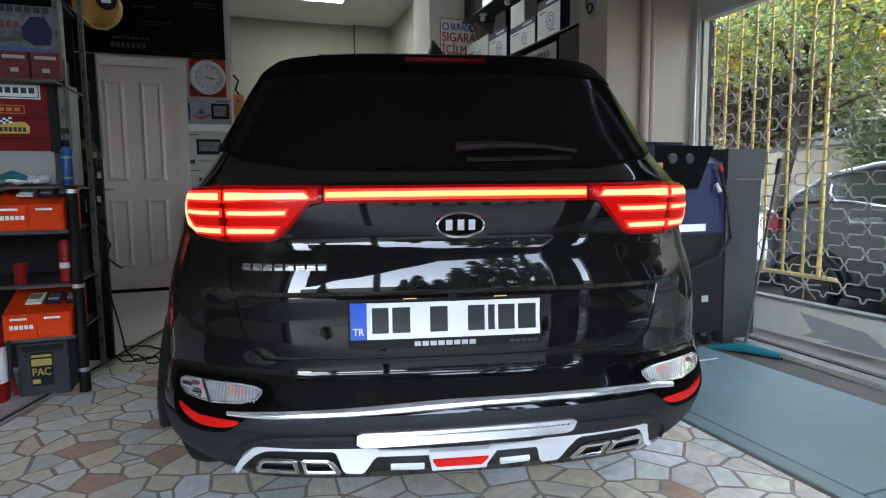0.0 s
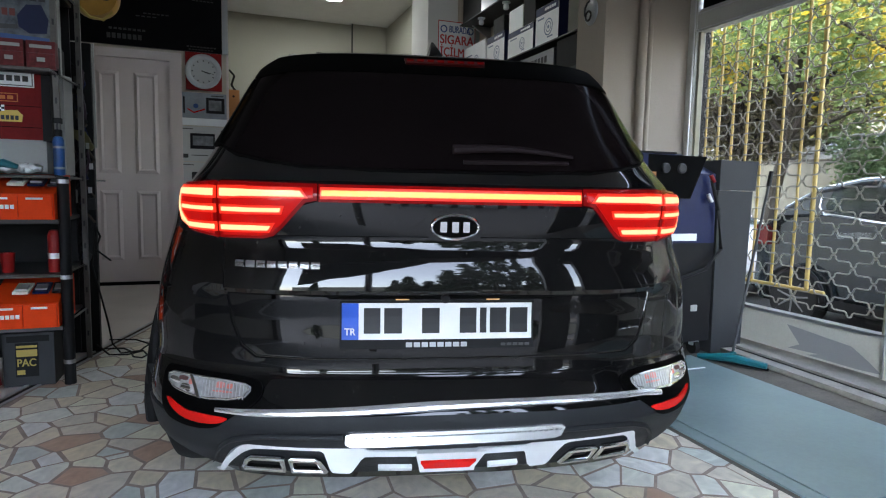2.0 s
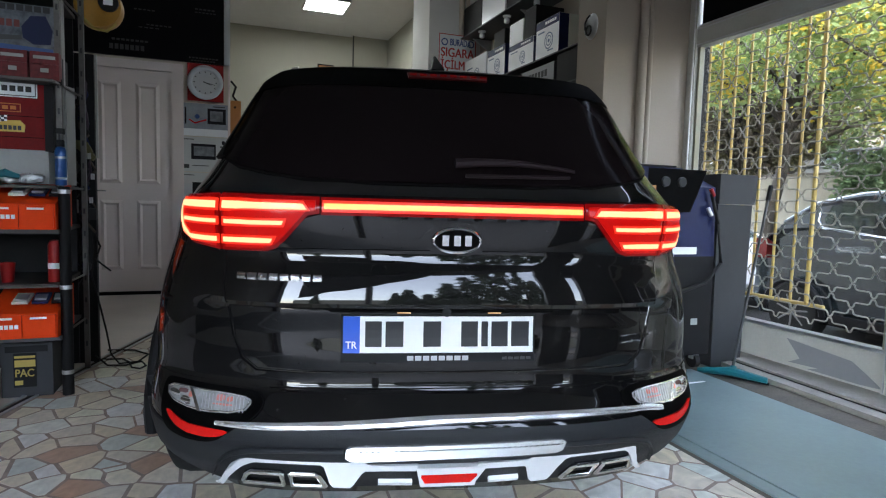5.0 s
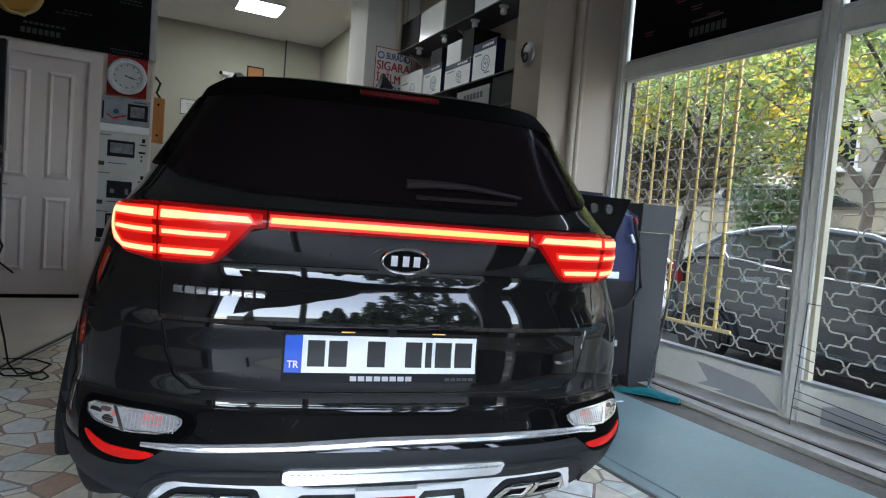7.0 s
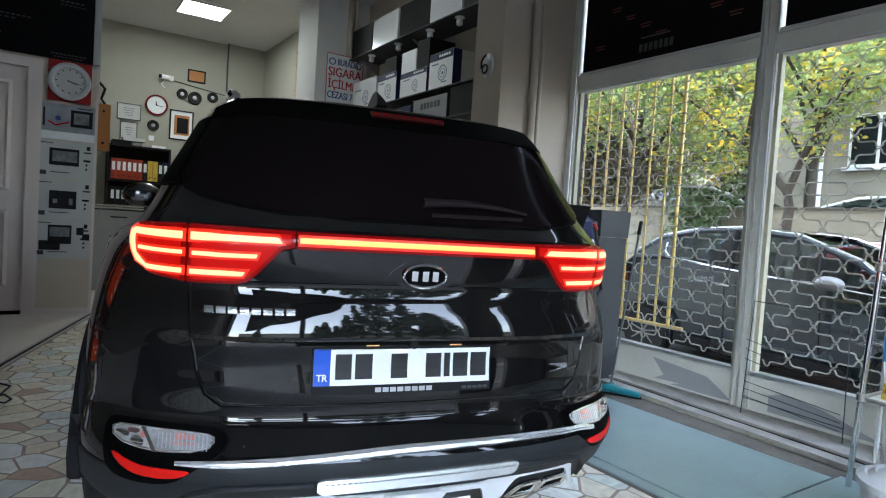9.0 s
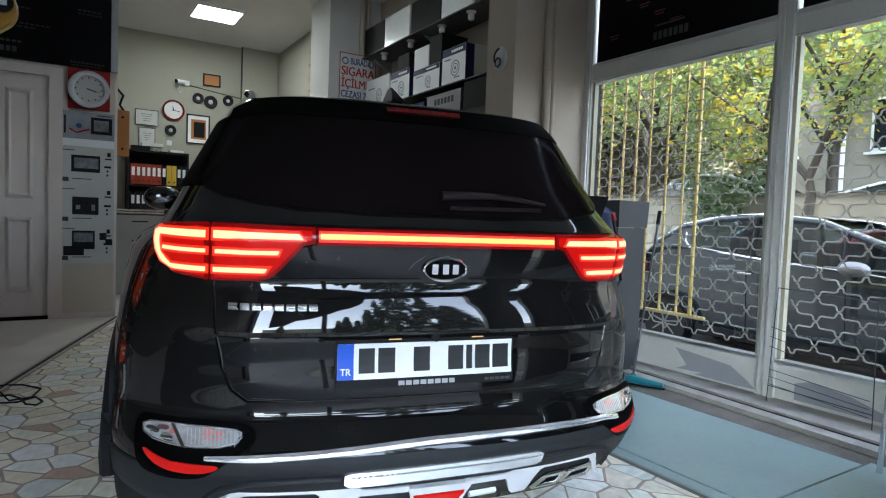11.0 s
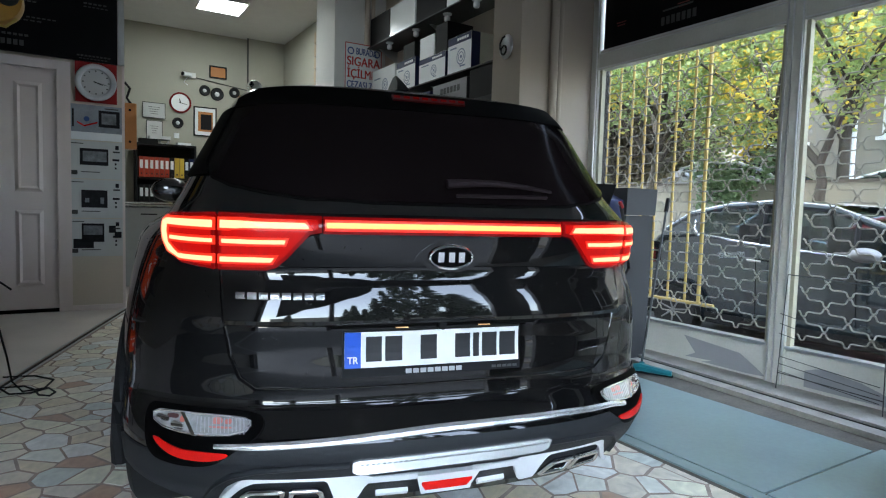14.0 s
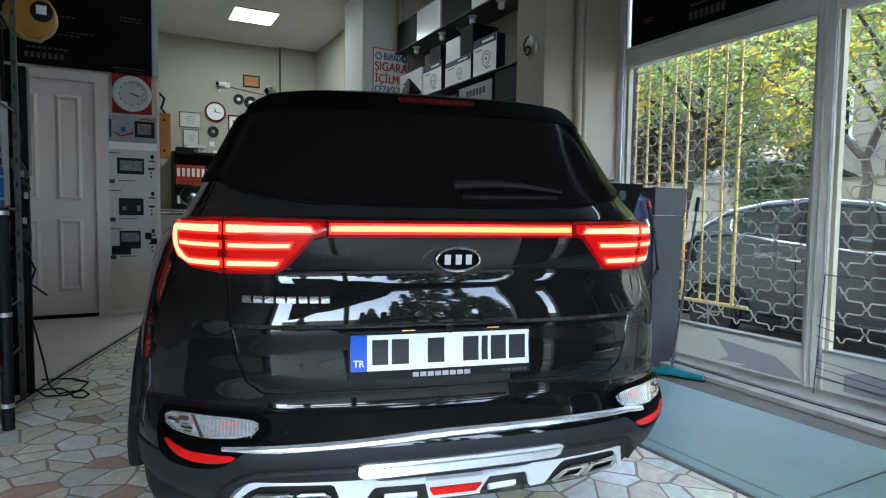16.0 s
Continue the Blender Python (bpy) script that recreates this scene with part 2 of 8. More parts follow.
M["alub"] = mat("bare_aluminium", (0.62, 0.63, 0.64), 0.3, 0.85, 0.08)
M["step"] = mat("dusty_window_track", (0.30, 0.285, 0.25), 0.6, var=0.3, scale=7.0, bump=0.2)
# Floor colour set this dark to keep the tailgate's reflections dark.
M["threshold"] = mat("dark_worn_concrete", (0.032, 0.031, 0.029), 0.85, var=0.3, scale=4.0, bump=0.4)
M["satin"] = mat("satin_chrome", (0.62, 0.63, 0.64), 0.27, 1.0, 0.05)
M["skid"] = mat("bright_silver_trim", (0.82, 0.83, 0.84), 0.26, 0.75, 0.05)
M["strip"] = mat("brushed_chrome_trim", (0.80, 0.81, 0.82), 0.24, 0.8, 0.04)
M["lampbowl"] = mat("silvered_lamp_bowl", (0.80, 0.80, 0.80), 0.15, 0.6, 0.35, 45.0, 110.0, bump=0.35, coat=0.9)
M["patch"] = mat("grey_repaint", (0.27, 0.275, 0.29), 0.5, var=0.06)
M["steel"] = mat("galvanised_grille", (0.25, 0.235, 0.19), 0.5, 0.1, 0.2, 20.0)
M["yellow"] = mat("yellow_bar_paint", (0.47, 0.33, 0.085), 0.42, var=0.12, scale=18.0)
M["pane"] = pane_mat("window_glass")
M["poster_black"] = mat("black_poster", (0.0045, 0.0045, 0.0055), 0.4, var=0.3, spec=0.08)
M["greytext"] = mat("grey_print", (0.048, 0.048, 0.048), 0.5)
M["redtext"] = mat("dark_red_print", (0.16, 0.02, 0.015), 0.5)
M["white"] = mat("white_card", (0.84, 0.86, 0.88), 0.5, var=0.04)
M["blue"] = mat("blue_print", (0.03, 0.085, 0.28), 0.45)
M["navy"] = mat("navy_blue_shell", (0.007, 0.013, 0.062), 0.45, var=0.15, spec=0.2)
M["bin"] = mat("grey_plastic_bin", (0.034, 0.036, 0.039), 0.55, var=0.12, spec=0.25)
M["teal"] = mat("teal_plastic", (0.008, 0.14, 0.17), 0.4)
M["orange"] = mat("orange_plastic", (0.76, 0.056, 0.006), 0.5, var=0.08, spec=0.1)
M["red"] = mat("red_plastic", (0.28, 0.010, 0.010), 0.42, var=0.12, spec=0.25)
M["darkred"] = mat("dark_red_case", (0.18, 0.007, 0.008), 0.5, var=0.2, spec=0.12)
M["shelf"] = mat("grey_shelf_steel", (0.045, 0.047, 0.05), 0.5, 0.2, 0.2)
M["shelflight"] = mat("pale_shelf_back", (0.36, 0.365, 0.35), 0.6, var=0.08)
M["asphalt"] = mat("asphalt", (0.027, 0.027, 0.028), 0.85, var=0.25, scale=2.0, bump=0.4)
M["beige"] = mat("beige_render", (0.27, 0.25, 0.20), 0.85, var=0.08, scale=0.8)
M["bark"] = mat("tree_bark", (0.055, 0.047, 0.038), 0.9, var=0.35, scale=6.0, bump=0.8, stretch=(1, 1, 0.2))
M["leaf"] = leaf_mat("autumn_leaves", [(0.0, (0.11, 0.17, 0.065)), (0.30, (0.23, 0.33, 0.13)), (0.58, (0.34, 0.42, 0.17)), (0.67, (0.51, 0.455, 0.105)), (0.81, (0.67, 0.475, 0.055)), (1.0, (0.60, 0.47, 0.08))], 0.62)
M["shrub"] = leaf_mat("fresh_green_leaves", [(0.0, (0.05, 0.09, 0.04)), (0.5, (0.11, 0.17, 0.08)), (1.0, (0.20, 0.24, 0.12))], 0.5)
M["brownleaf"] = leaf_mat("brown_leaves", [(0.0, (0.05, 0.042, 0.03)), (0.5, (0.10, 0.085, 0.055)), (1.0, (0.16, 0.14, 0.07))], 0.3)
M["thicket"] = leaf_mat("brown_green_leaves", [(0.0, (0.035, 0.035, 0.022)), (0.5, (0.10, 0.095, 0.05)), (0.8, (0.17, 0.15, 0.06)), (1.0, (0.30, 0.22, 0.05))], 0.4)
M["cream"] = mat("cream_outer_frame", (0.36, 0.34, 0.25), 0.6, var=0.15)
M["bush"] = leaf_mat("green_leaves", [(0.0, (0.02, 0.035, 0.018)), (0.5, (0.04, 0.06, 0.03)), (1.0, (0.07, 0.09, 0.04))], 0.35)
M["carblue"] = mat("blue_grey_car_paint", (0.020, 0.034, 0.044), 0.25, 0.3, 0.1, coat=1.0)
M["carwhite"] = mat("white_car_paint", (0.75, 0.76, 0.77), 0.25, 0.0, 0.04, coat=1.0)
M["carred"] = mat("red_car_paint", (0.5, 0.03, 0.04), 0.25, 0.0, 0.05, coat=1.0)
M["carglass"] = mat("car_window", (0.012, 0.016, 0.018), 0.06, 0.0, 0.2, spec=0.12)
M["carpane"] = pane_mat("tinted_car_glass", (0.33, 0.40, 0.42), 0.045)
M["panel"] = mat("lamp_diffuser", (0.9, 0.9, 0.9), 0.5, emit=(0.95, 1.0, 0.98), strength=1.85)
M["wood"] = mat("light_wood_slat", (0.45, 0.34, 0.22), 0.5, var=0.2, stretch=(1, 8, 1))
M["paper"] = mat("printed_paper", (0.56, 0.565, 0.56), 0.55, var=0.03)
M["orangebox"] = mat("orange_brown_box", (0.48, 0.19, 0.05), 0.55, var=0.12)

# ---- building blocks ----


def finish(name, bm, material, smooth=False, bevel=0.0):
    """Links a bmesh as one mesh object."""
    if bevel:
        bmesh.ops.bevel(bm, geom=[e for e in bm.edges if len(e.link_faces) == 2 and e.calc_face_angle(0) > 0.6], offset=bevel, segments=2, profile=0.6, affect="EDGES", clamp_overlap=True)
    bmesh.ops.recalc_face_normals(bm, faces=bm.faces[:])
    me = bpy.data.meshes.new(name)
    bm.to_mesh(me)
    bm.free()
    me.materials.append(material)
    if smooth:
        me.shade_smooth()
        me.set_sharp_from_angle(angle=radians(38))
    return new(name, me)


def part(name, bm, material, parent, label="", smooth=False, bevel=0.0):
    ob = finish(name, bm, material, smooth, bevel)
    ob.parent = parent
    if label:
        ob["label"] = label
    return ob


def solo(name, bm, material, label, category="", kind="", group="", smooth=False, bevel=0.0):
    return tagged(finish(name, bm, material, smooth, bevel), label, category, group, kind)


def thing(name, m, label, category="", group="", kind=""):
    e = new(name)
    e.empty_display_size = 0.1
    e.matrix_world = m
    return tagged(e, label, category, group, kind)


def box(x0, x1, y0, y1, z0, z1, bm=None):
    bm = bm or bmesh.new()
    v = [bm.verts.new(p) for p in ((x0, y0, z0), (x1, y0, z0), (x1, y1, z0), (x0, y1, z0), (x0, y0, z1), (x1, y0, z1), (x1, y1, z1), (x0, y1, z1))]
    for f in ((3, 2, 1, 0), (4, 5, 6, 7), (0, 1, 5, 4), (1, 2, 6, 5), (2, 3, 7, 6), (3, 0, 4, 7)):
        bm.faces.new([v[i] for i in f])
    return bm


def prism(poly, y0, y1, bm=None, axis="y"):
    """A polygon of (a, b) drawn out along one axis from y0 to y1."""
    bm = bm or bmesh.new()
    put = {"y": lambda a, b, d: (a, d, b), "x": lambda a, b, d: (d, a, b), "z": lambda a, b, d: (a, b, d)}[axis]
    f = [bm.verts.new(put(a, b, y0)) for a, b in poly]
    k = [bm.verts.new(put(a, b, y1)) for a, b in poly]
    bm.faces.new(f)
    bm.faces.new(k[::-1])
    n = len(poly)
    for i in range(n):
        bm.faces.new((f[i], f[(i + 1) % n], k[(i + 1) % n], k[i]))
    return bm


def tube(pts, r, seg=8, bm=None, closed=False):
    """A round bar through the points; r may change from point to point."""
    bm = bm or bmesh.new()
    pts = [Vector(p) for p in pts]
    rings, n = [], len(pts)
    up = Vector((0.13, 0.21, 0.97))
    for i, p in enumerate(pts):
        a = pts[i - 1] if i or closed else p
        b = pts[(i + 1) % n] if i < n - 1 or closed else p
        d = (b - a).normalized()
        x = d.cross(up)
        if x.length < 0.05:
            x = d.cross(Vector((1, 0, 0)))
        x.normalize()
        y = d.cross(x)
        rr = r[i] if isinstance(r, (list, tuple)) else r
        rings.append([bm.verts.new(p + rr * (math.cos(6.28319 * k / seg) * x + math.sin(6.28319 * k / seg) * y)) for k in range(seg)])
    for i in range(n if closed else n - 1):
        a, b = rings[i], rings[(i + 1) % n]
        for k in range(seg):
            bm.faces.new((a[k], a[(k + 1) % seg], b[(k + 1) % seg], b[k]))
    if not closed:
        bm.faces.new(rings[0][::-1])
        bm.faces.new(rings[-1])
    return bm


def lathe(profile, centre=(0, 0, 0), axis="z", seg=28, bm=None, caps=True):
    """Turns a profile of (radius, height) round an axis."""
    bm = bm or bmesh.new()
    c = Vector(centre)
    put = {"z": lambda r, h, a: Vector((r * math.cos(a), r * math.sin(a), h)), "y": lambda r, h, a: Vector((r * math.cos(a), h, r * math.sin(a))),
           "x": lambda r, h, a: Vector((h, r * math.cos(a), r * math.sin(a)))}[axis]
    rings = [[bm.verts.new(c + put(max(r, 0.0004), h, 6.28319 * k / seg)) for k in range(seg)] for r, h in profile]
    for a, b in zip(rings, rings[1:]):
        for k in range(seg):
            bm.faces.new((a[k], a[(k + 1) % seg], b[(k + 1) % seg], b[k]))
    if caps:
        bm.faces.new(rings[0][::-1])
        bm.faces.new(rings[-1])
    return bm


def words(text, size, loc, rot, material, parent, name="lettering", extrude=0.0015, squeeze=1.0, weight=0.022):
    """Lettering in the built-in font, turned into a mesh."""
    cu = bpy.data.curves.new(name, "FONT")
    cu.body, cu.size, cu.extrude, cu.align_x = text, size, extrude, "LEFT"
    tmp = new(name, cu)
    dg = bpy.context.evaluated_depsgraph_get()
    me = bpy.data.meshes.new_from_object(tmp.evaluated_get(dg))
    bpy.data.objects.remove(tmp)
    bpy.data.curves.remove(cu)
    bm = bmesh.new()
    for k in range(3):
        bm.from_mesh(me)
        bmesh.ops.translate(bm, verts=list(bm.verts)[-len(me.vertices):], vec=((k - 1) * weight * size, (k % 2 - 0.5) * 0.6 * weight * size, 0.0003 * k))
    me.clear_geometry()
    bm.to_mesh(me)
    bm.free()
    me.materials.clear()
    me.materials.append(material)
    ob = new(name, me)
    ob.parent = parent
    ob.matrix_local = pose(*loc, *rot) @ Matrix.Diagonal((squeeze, 1, 1, 1))
    return ob


def hermite(xs, ys):
    """A smooth curve through the knots that does not overshoot."""
    xs, ys = list(xs), list(ys)
    h = [b - a for a, b in zip(xs, xs[1:])]
    s = [(b - a) / k for a, b, k in zip(ys, ys[1:], h)]
    m = [s[0]] + [0 if a * b <= 0 else 2 * a * b / (a + b) for a, b in zip(s, s[1:])] + [s[-1]]

    def f(x):
        x = min(max(x, xs[0]), xs[-1])
        i = max(0, min(len(h) - 1, sum(1 for k in xs[1:-1] if k <= x)))
        t = (x - xs[i]) / h[i]
        return ((1 + 2 * t) * (1 - t) ** 2 * ys[i] + t * (1 - t) ** 2 * h[i] * m[i] + t * t * (3 - 2 * t) * ys[i + 1] + t * t * (t - 1) * h[i] * m[i + 1])
    return f

# ---- structure ----
CEIL, DOORY, BACKY, WINX, FRONTY, LEFTX = 3.87, 6.82, 10.7, 3.585, -1.6, -3.0
STREET, APRON = -0.36, -1.85


def rail_x(y):
    """The line of the metal strip that parts the marble floor from the plain tiles."""
    return -0.585 + 0.3126 * (y - 4.22)


solo("floor", box(LEFTX - 0.2, WINX + 0.25, APRON, BACKY + 0.2, STREET - 0.05, -0.0007), M["mortar"], "shop floor slab with pinkish mortar joints", "floor", "structure")
bm = prism([(LEFTX, APRON), (rail_x(APRON), APRON), (rail_x(DOORY), DOORY), (WINX, DOORY), (WINX, BACKY), (LEFTX, BACKY)], -0.008, 0.0, axis="z")
# Dark slabs out of view, added to darken what the car reflects.
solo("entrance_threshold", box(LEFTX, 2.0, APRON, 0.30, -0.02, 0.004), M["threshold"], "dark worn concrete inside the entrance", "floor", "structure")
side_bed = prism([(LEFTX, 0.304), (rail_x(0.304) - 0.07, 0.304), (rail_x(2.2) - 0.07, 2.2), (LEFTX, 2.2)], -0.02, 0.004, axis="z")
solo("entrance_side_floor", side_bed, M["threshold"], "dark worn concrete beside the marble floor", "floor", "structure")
solo("floor_tiles", bm, M["tile"], "pale plain tiles of the back office floor", "floor", "structure")

strip = thing("floor_strip", pose(0, 0, 0), "worn aluminium strip along the edge of the marble floor", "floor strip", kind="structure")
for off, w, h, k in ((0.0, 0.018, 0.006, "alub"), (0.03, 0.022, 0.003, "dark"), (0.055, 0.016, 0.005, "alub")):
    y0, y1 = APRON + 0.05, DOORY - 0.02
    part("rail", prism([(rail_x(y0) + off, y0), (rail_x(y0) + off + w, y0), (rail_x(y1) + off + w, y1), (rail_x(y1) + off, y1)], 0.0, h, axis="z"), M[k], strip)

# grimy strip of concrete and the coated sheets beside the window
solo("window_side_ground", box(2.0, 3.56, APRON, 3.7, -0.006, 0.002), M["grime"], "grimy concrete strip along the window", "floor", "structure")
sheet = thing("floor_sheet", pose(0, 0, 0), "scuffed blue-grey floor sheets edged with dark joints", "floor covering", kind="structure")
for x0, x1, y0, y1 in ((2.025, 2.092, -0.9, 3.02), (2.104, 2.985, 1.306, 2.98), (2.104, 3.05, -0.9, 1.294)):
    part("sheet", box(x0, x1, y0, y1, 0.002, 0.010), M["mat"], sheet)

# walls
solo("ceiling", box(LEFTX, WINX + 0.2, FRONTY - 0.2, BACKY + 0.15, CEIL, CEIL + 0.2), M["ceiling"], "plain white ceiling", "ceiling", "structure")
# Added block out of view; keeps sky and sun off the street.
solo("upper_storeys", box(LEFTX - 6, WINX + 0.22, FRONTY - 0.22, BACKY + 8, CEIL + 0.204, 8.6), M["beige"], "plain upper storeys over the shop", "wall", "structure")
# Out of view; its colour is set dark to dim the car's reflections.
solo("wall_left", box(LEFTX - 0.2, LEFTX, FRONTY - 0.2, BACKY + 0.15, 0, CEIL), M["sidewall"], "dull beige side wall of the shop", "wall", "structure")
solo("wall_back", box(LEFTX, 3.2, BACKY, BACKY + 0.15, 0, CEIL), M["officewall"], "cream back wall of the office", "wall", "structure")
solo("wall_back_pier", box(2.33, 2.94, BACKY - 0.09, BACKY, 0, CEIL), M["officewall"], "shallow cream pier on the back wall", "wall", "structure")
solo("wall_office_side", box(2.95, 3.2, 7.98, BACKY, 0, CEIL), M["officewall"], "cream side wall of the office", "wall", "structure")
bm = box(LEFTX, -1.13, DOORY, DOORY + 0.15, 0, CEIL)
box(-0.29, 0.235, DOORY, DOORY + 0.15, 0, CEIL, bm)
box(-1.13, -0.29, DOORY, DOORY + 0.15, 2.31, CEIL, bm)
solo("wall_door", bm, M["wall"], "cream partition wall with a doorway", "wall", "structure")
solo("wall_shelf_side", box(3.3, WINX + 0.2, 4.17, 7.3, 0, CEIL), M["wall"], "cream wall behind the box shelves", "wall", "structure")
solo("column_sign", box(2.6, 3.5, 7.3, 7.98, 0, CEIL), M["wallgrey"], "grey-white column with a sign", "column", "structure")
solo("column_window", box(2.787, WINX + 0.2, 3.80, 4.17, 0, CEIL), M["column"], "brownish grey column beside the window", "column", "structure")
# Unseen wall; its openings are cut to shape the tailgate's sky reflection.
bm = box(LEFTX - 0.2, -2.78, FRONTY - 0.2, FRONTY, 0, CEIL)
box(1.53, 2.05, FRONTY - 0.2, FRONTY, 0, CEIL, bm)
box(2.27, WINX + 0.2, FRONTY - 0.2, FRONTY, 0, CEIL, bm)
box(-2.78, 1.53, FRONTY - 0.2, FRONTY, 2.87, CEIL, bm)
box(2.05, 2.27, FRONTY - 0.2, FRONTY, 2.60, CEIL, bm)
solo("wall_front", bm, M["frontwall"], "dark front wall with the open vehicle entrance", "wall", "structure")
# Added sheet, out of view: cuts the dark wedge in the tailgate reflection.
cur = prism([(-2.0, 1.49), (-1.72, 1.55), (-1.23, 1.65), (-0.76, 1.77), (-0.26, 2.11), (0.07, 2.36), (0.34, 2.76), (0.42, 2.865), (-2.0, 2.865)], FRONTY - 0.12, FRONTY - 0.09)
solo("entrance_awning", cur, M["frontwall"], "dark slanting awning drawn down over one side of the entrance", "awning", "structure")
solo("entrance_post", tube([(-0.75, -3.0, STREET), (-0.75, -3.0, 3.2)], 0.075, 12), M["shelf"], "dark steel post in front of the entrance", "post", "structure", smooth=True)
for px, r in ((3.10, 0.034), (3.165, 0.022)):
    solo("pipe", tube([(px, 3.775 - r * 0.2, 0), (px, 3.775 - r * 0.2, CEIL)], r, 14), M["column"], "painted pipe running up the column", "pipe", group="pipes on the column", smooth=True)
for px, r in ((3.02, 0.035), (3.1, 0.025)):
    solo("pipe", tube([(px, 7.26, 0), (px, 7.26, CEIL)], r, 12), M["wall"], "painted pipe running up the column", "pipe", group="pipes on the column", smooth=True)
solo("baseboard", box(-0.25, 0.235, DOORY - 0.012, DOORY, 0, 0.05), M["doorp"], "low pale skirting board", "baseboard", "structure", bevel=0.003)

# door in the partition wall
door = thing("door_1", pose(0, DOORY, 0), "closed white four-panel interior door", "door", kind="structure")
fr = box(-1.21, -1.10, -0.02, 0.10, 0, 2.37)
box(-0.325, -0.215, -0.02, 0.10, 0, 2.37, fr)
box(-1.10, -0.325, -0.02, 0.10, 2.285, 2.37, fr)
part("door_frame", fr, M["doorp"], door, bevel=0.006)
leaf = box(-1.098, -0.327, 0.012, 0.05, 0.035, 2.283)
part("door_leaf", leaf, M["doorp"], door, bevel=0.003)
for x0, x1, z0, z1 in ((-0.99, -0.79, 1.14, 2.15), (-0.66, -0.44, 1.14, 2.15), (-0.99, -0.79, 0.26, 0.97), (-0.66, -0.44, 0.26, 0.97)):
    ring = bmesh.new()
    o = [(x0, z0), (x1, z0), (x1, z1), (x0, z1)]
    i = [(x0 + 0.03, z0 + 0.03), (x1 - 0.03, z0 + 0.03), (x1 - 0.03, z1 - 0.03), (x0 + 0.03, z1 - 0.03)]
    c = [(x0 + 0.05, z0 + 0.05), (x1 - 0.05, z0 + 0.05), (x1 - 0.05, z1 - 0.05), (x0 + 0.05, z1 - 0.05)]
    lo, li, lc = ([ring.verts.new((a, d, b)) for a, b in q] for q, d in ((o, 0.0115), (i, -0.006), (c, 0.009)))
    for k in range(4):
        ring.faces.new((lo[k], lo[(k + 1) % 4], li[(k + 1) % 4], li[k]))
        ring.faces.new((li[k], li[(k + 1) % 4], lc[(k + 1) % 4], lc[k]))
    ring.faces.new(lc)
    part("door_panel", ring, M["doorp"], door)
# Black bar fills the gap; its shade is put into the colour.
part("threshold", box(-1.10, -0.325, 0.0, 0.10, -0.002, 0.032), M["gap"], door, "dark gap under the door")
hd = tube([(-1.04, -0.045, 1.06), (-0.93, -0.045, 1.06)], 0.009, 10)
tube([(-1.04, 0.012, 1.06), (-1.04, -0.045, 1.06)], 0.009, 10, hd)
part("door_handle", hd, M["chrome"], door, smooth=True)

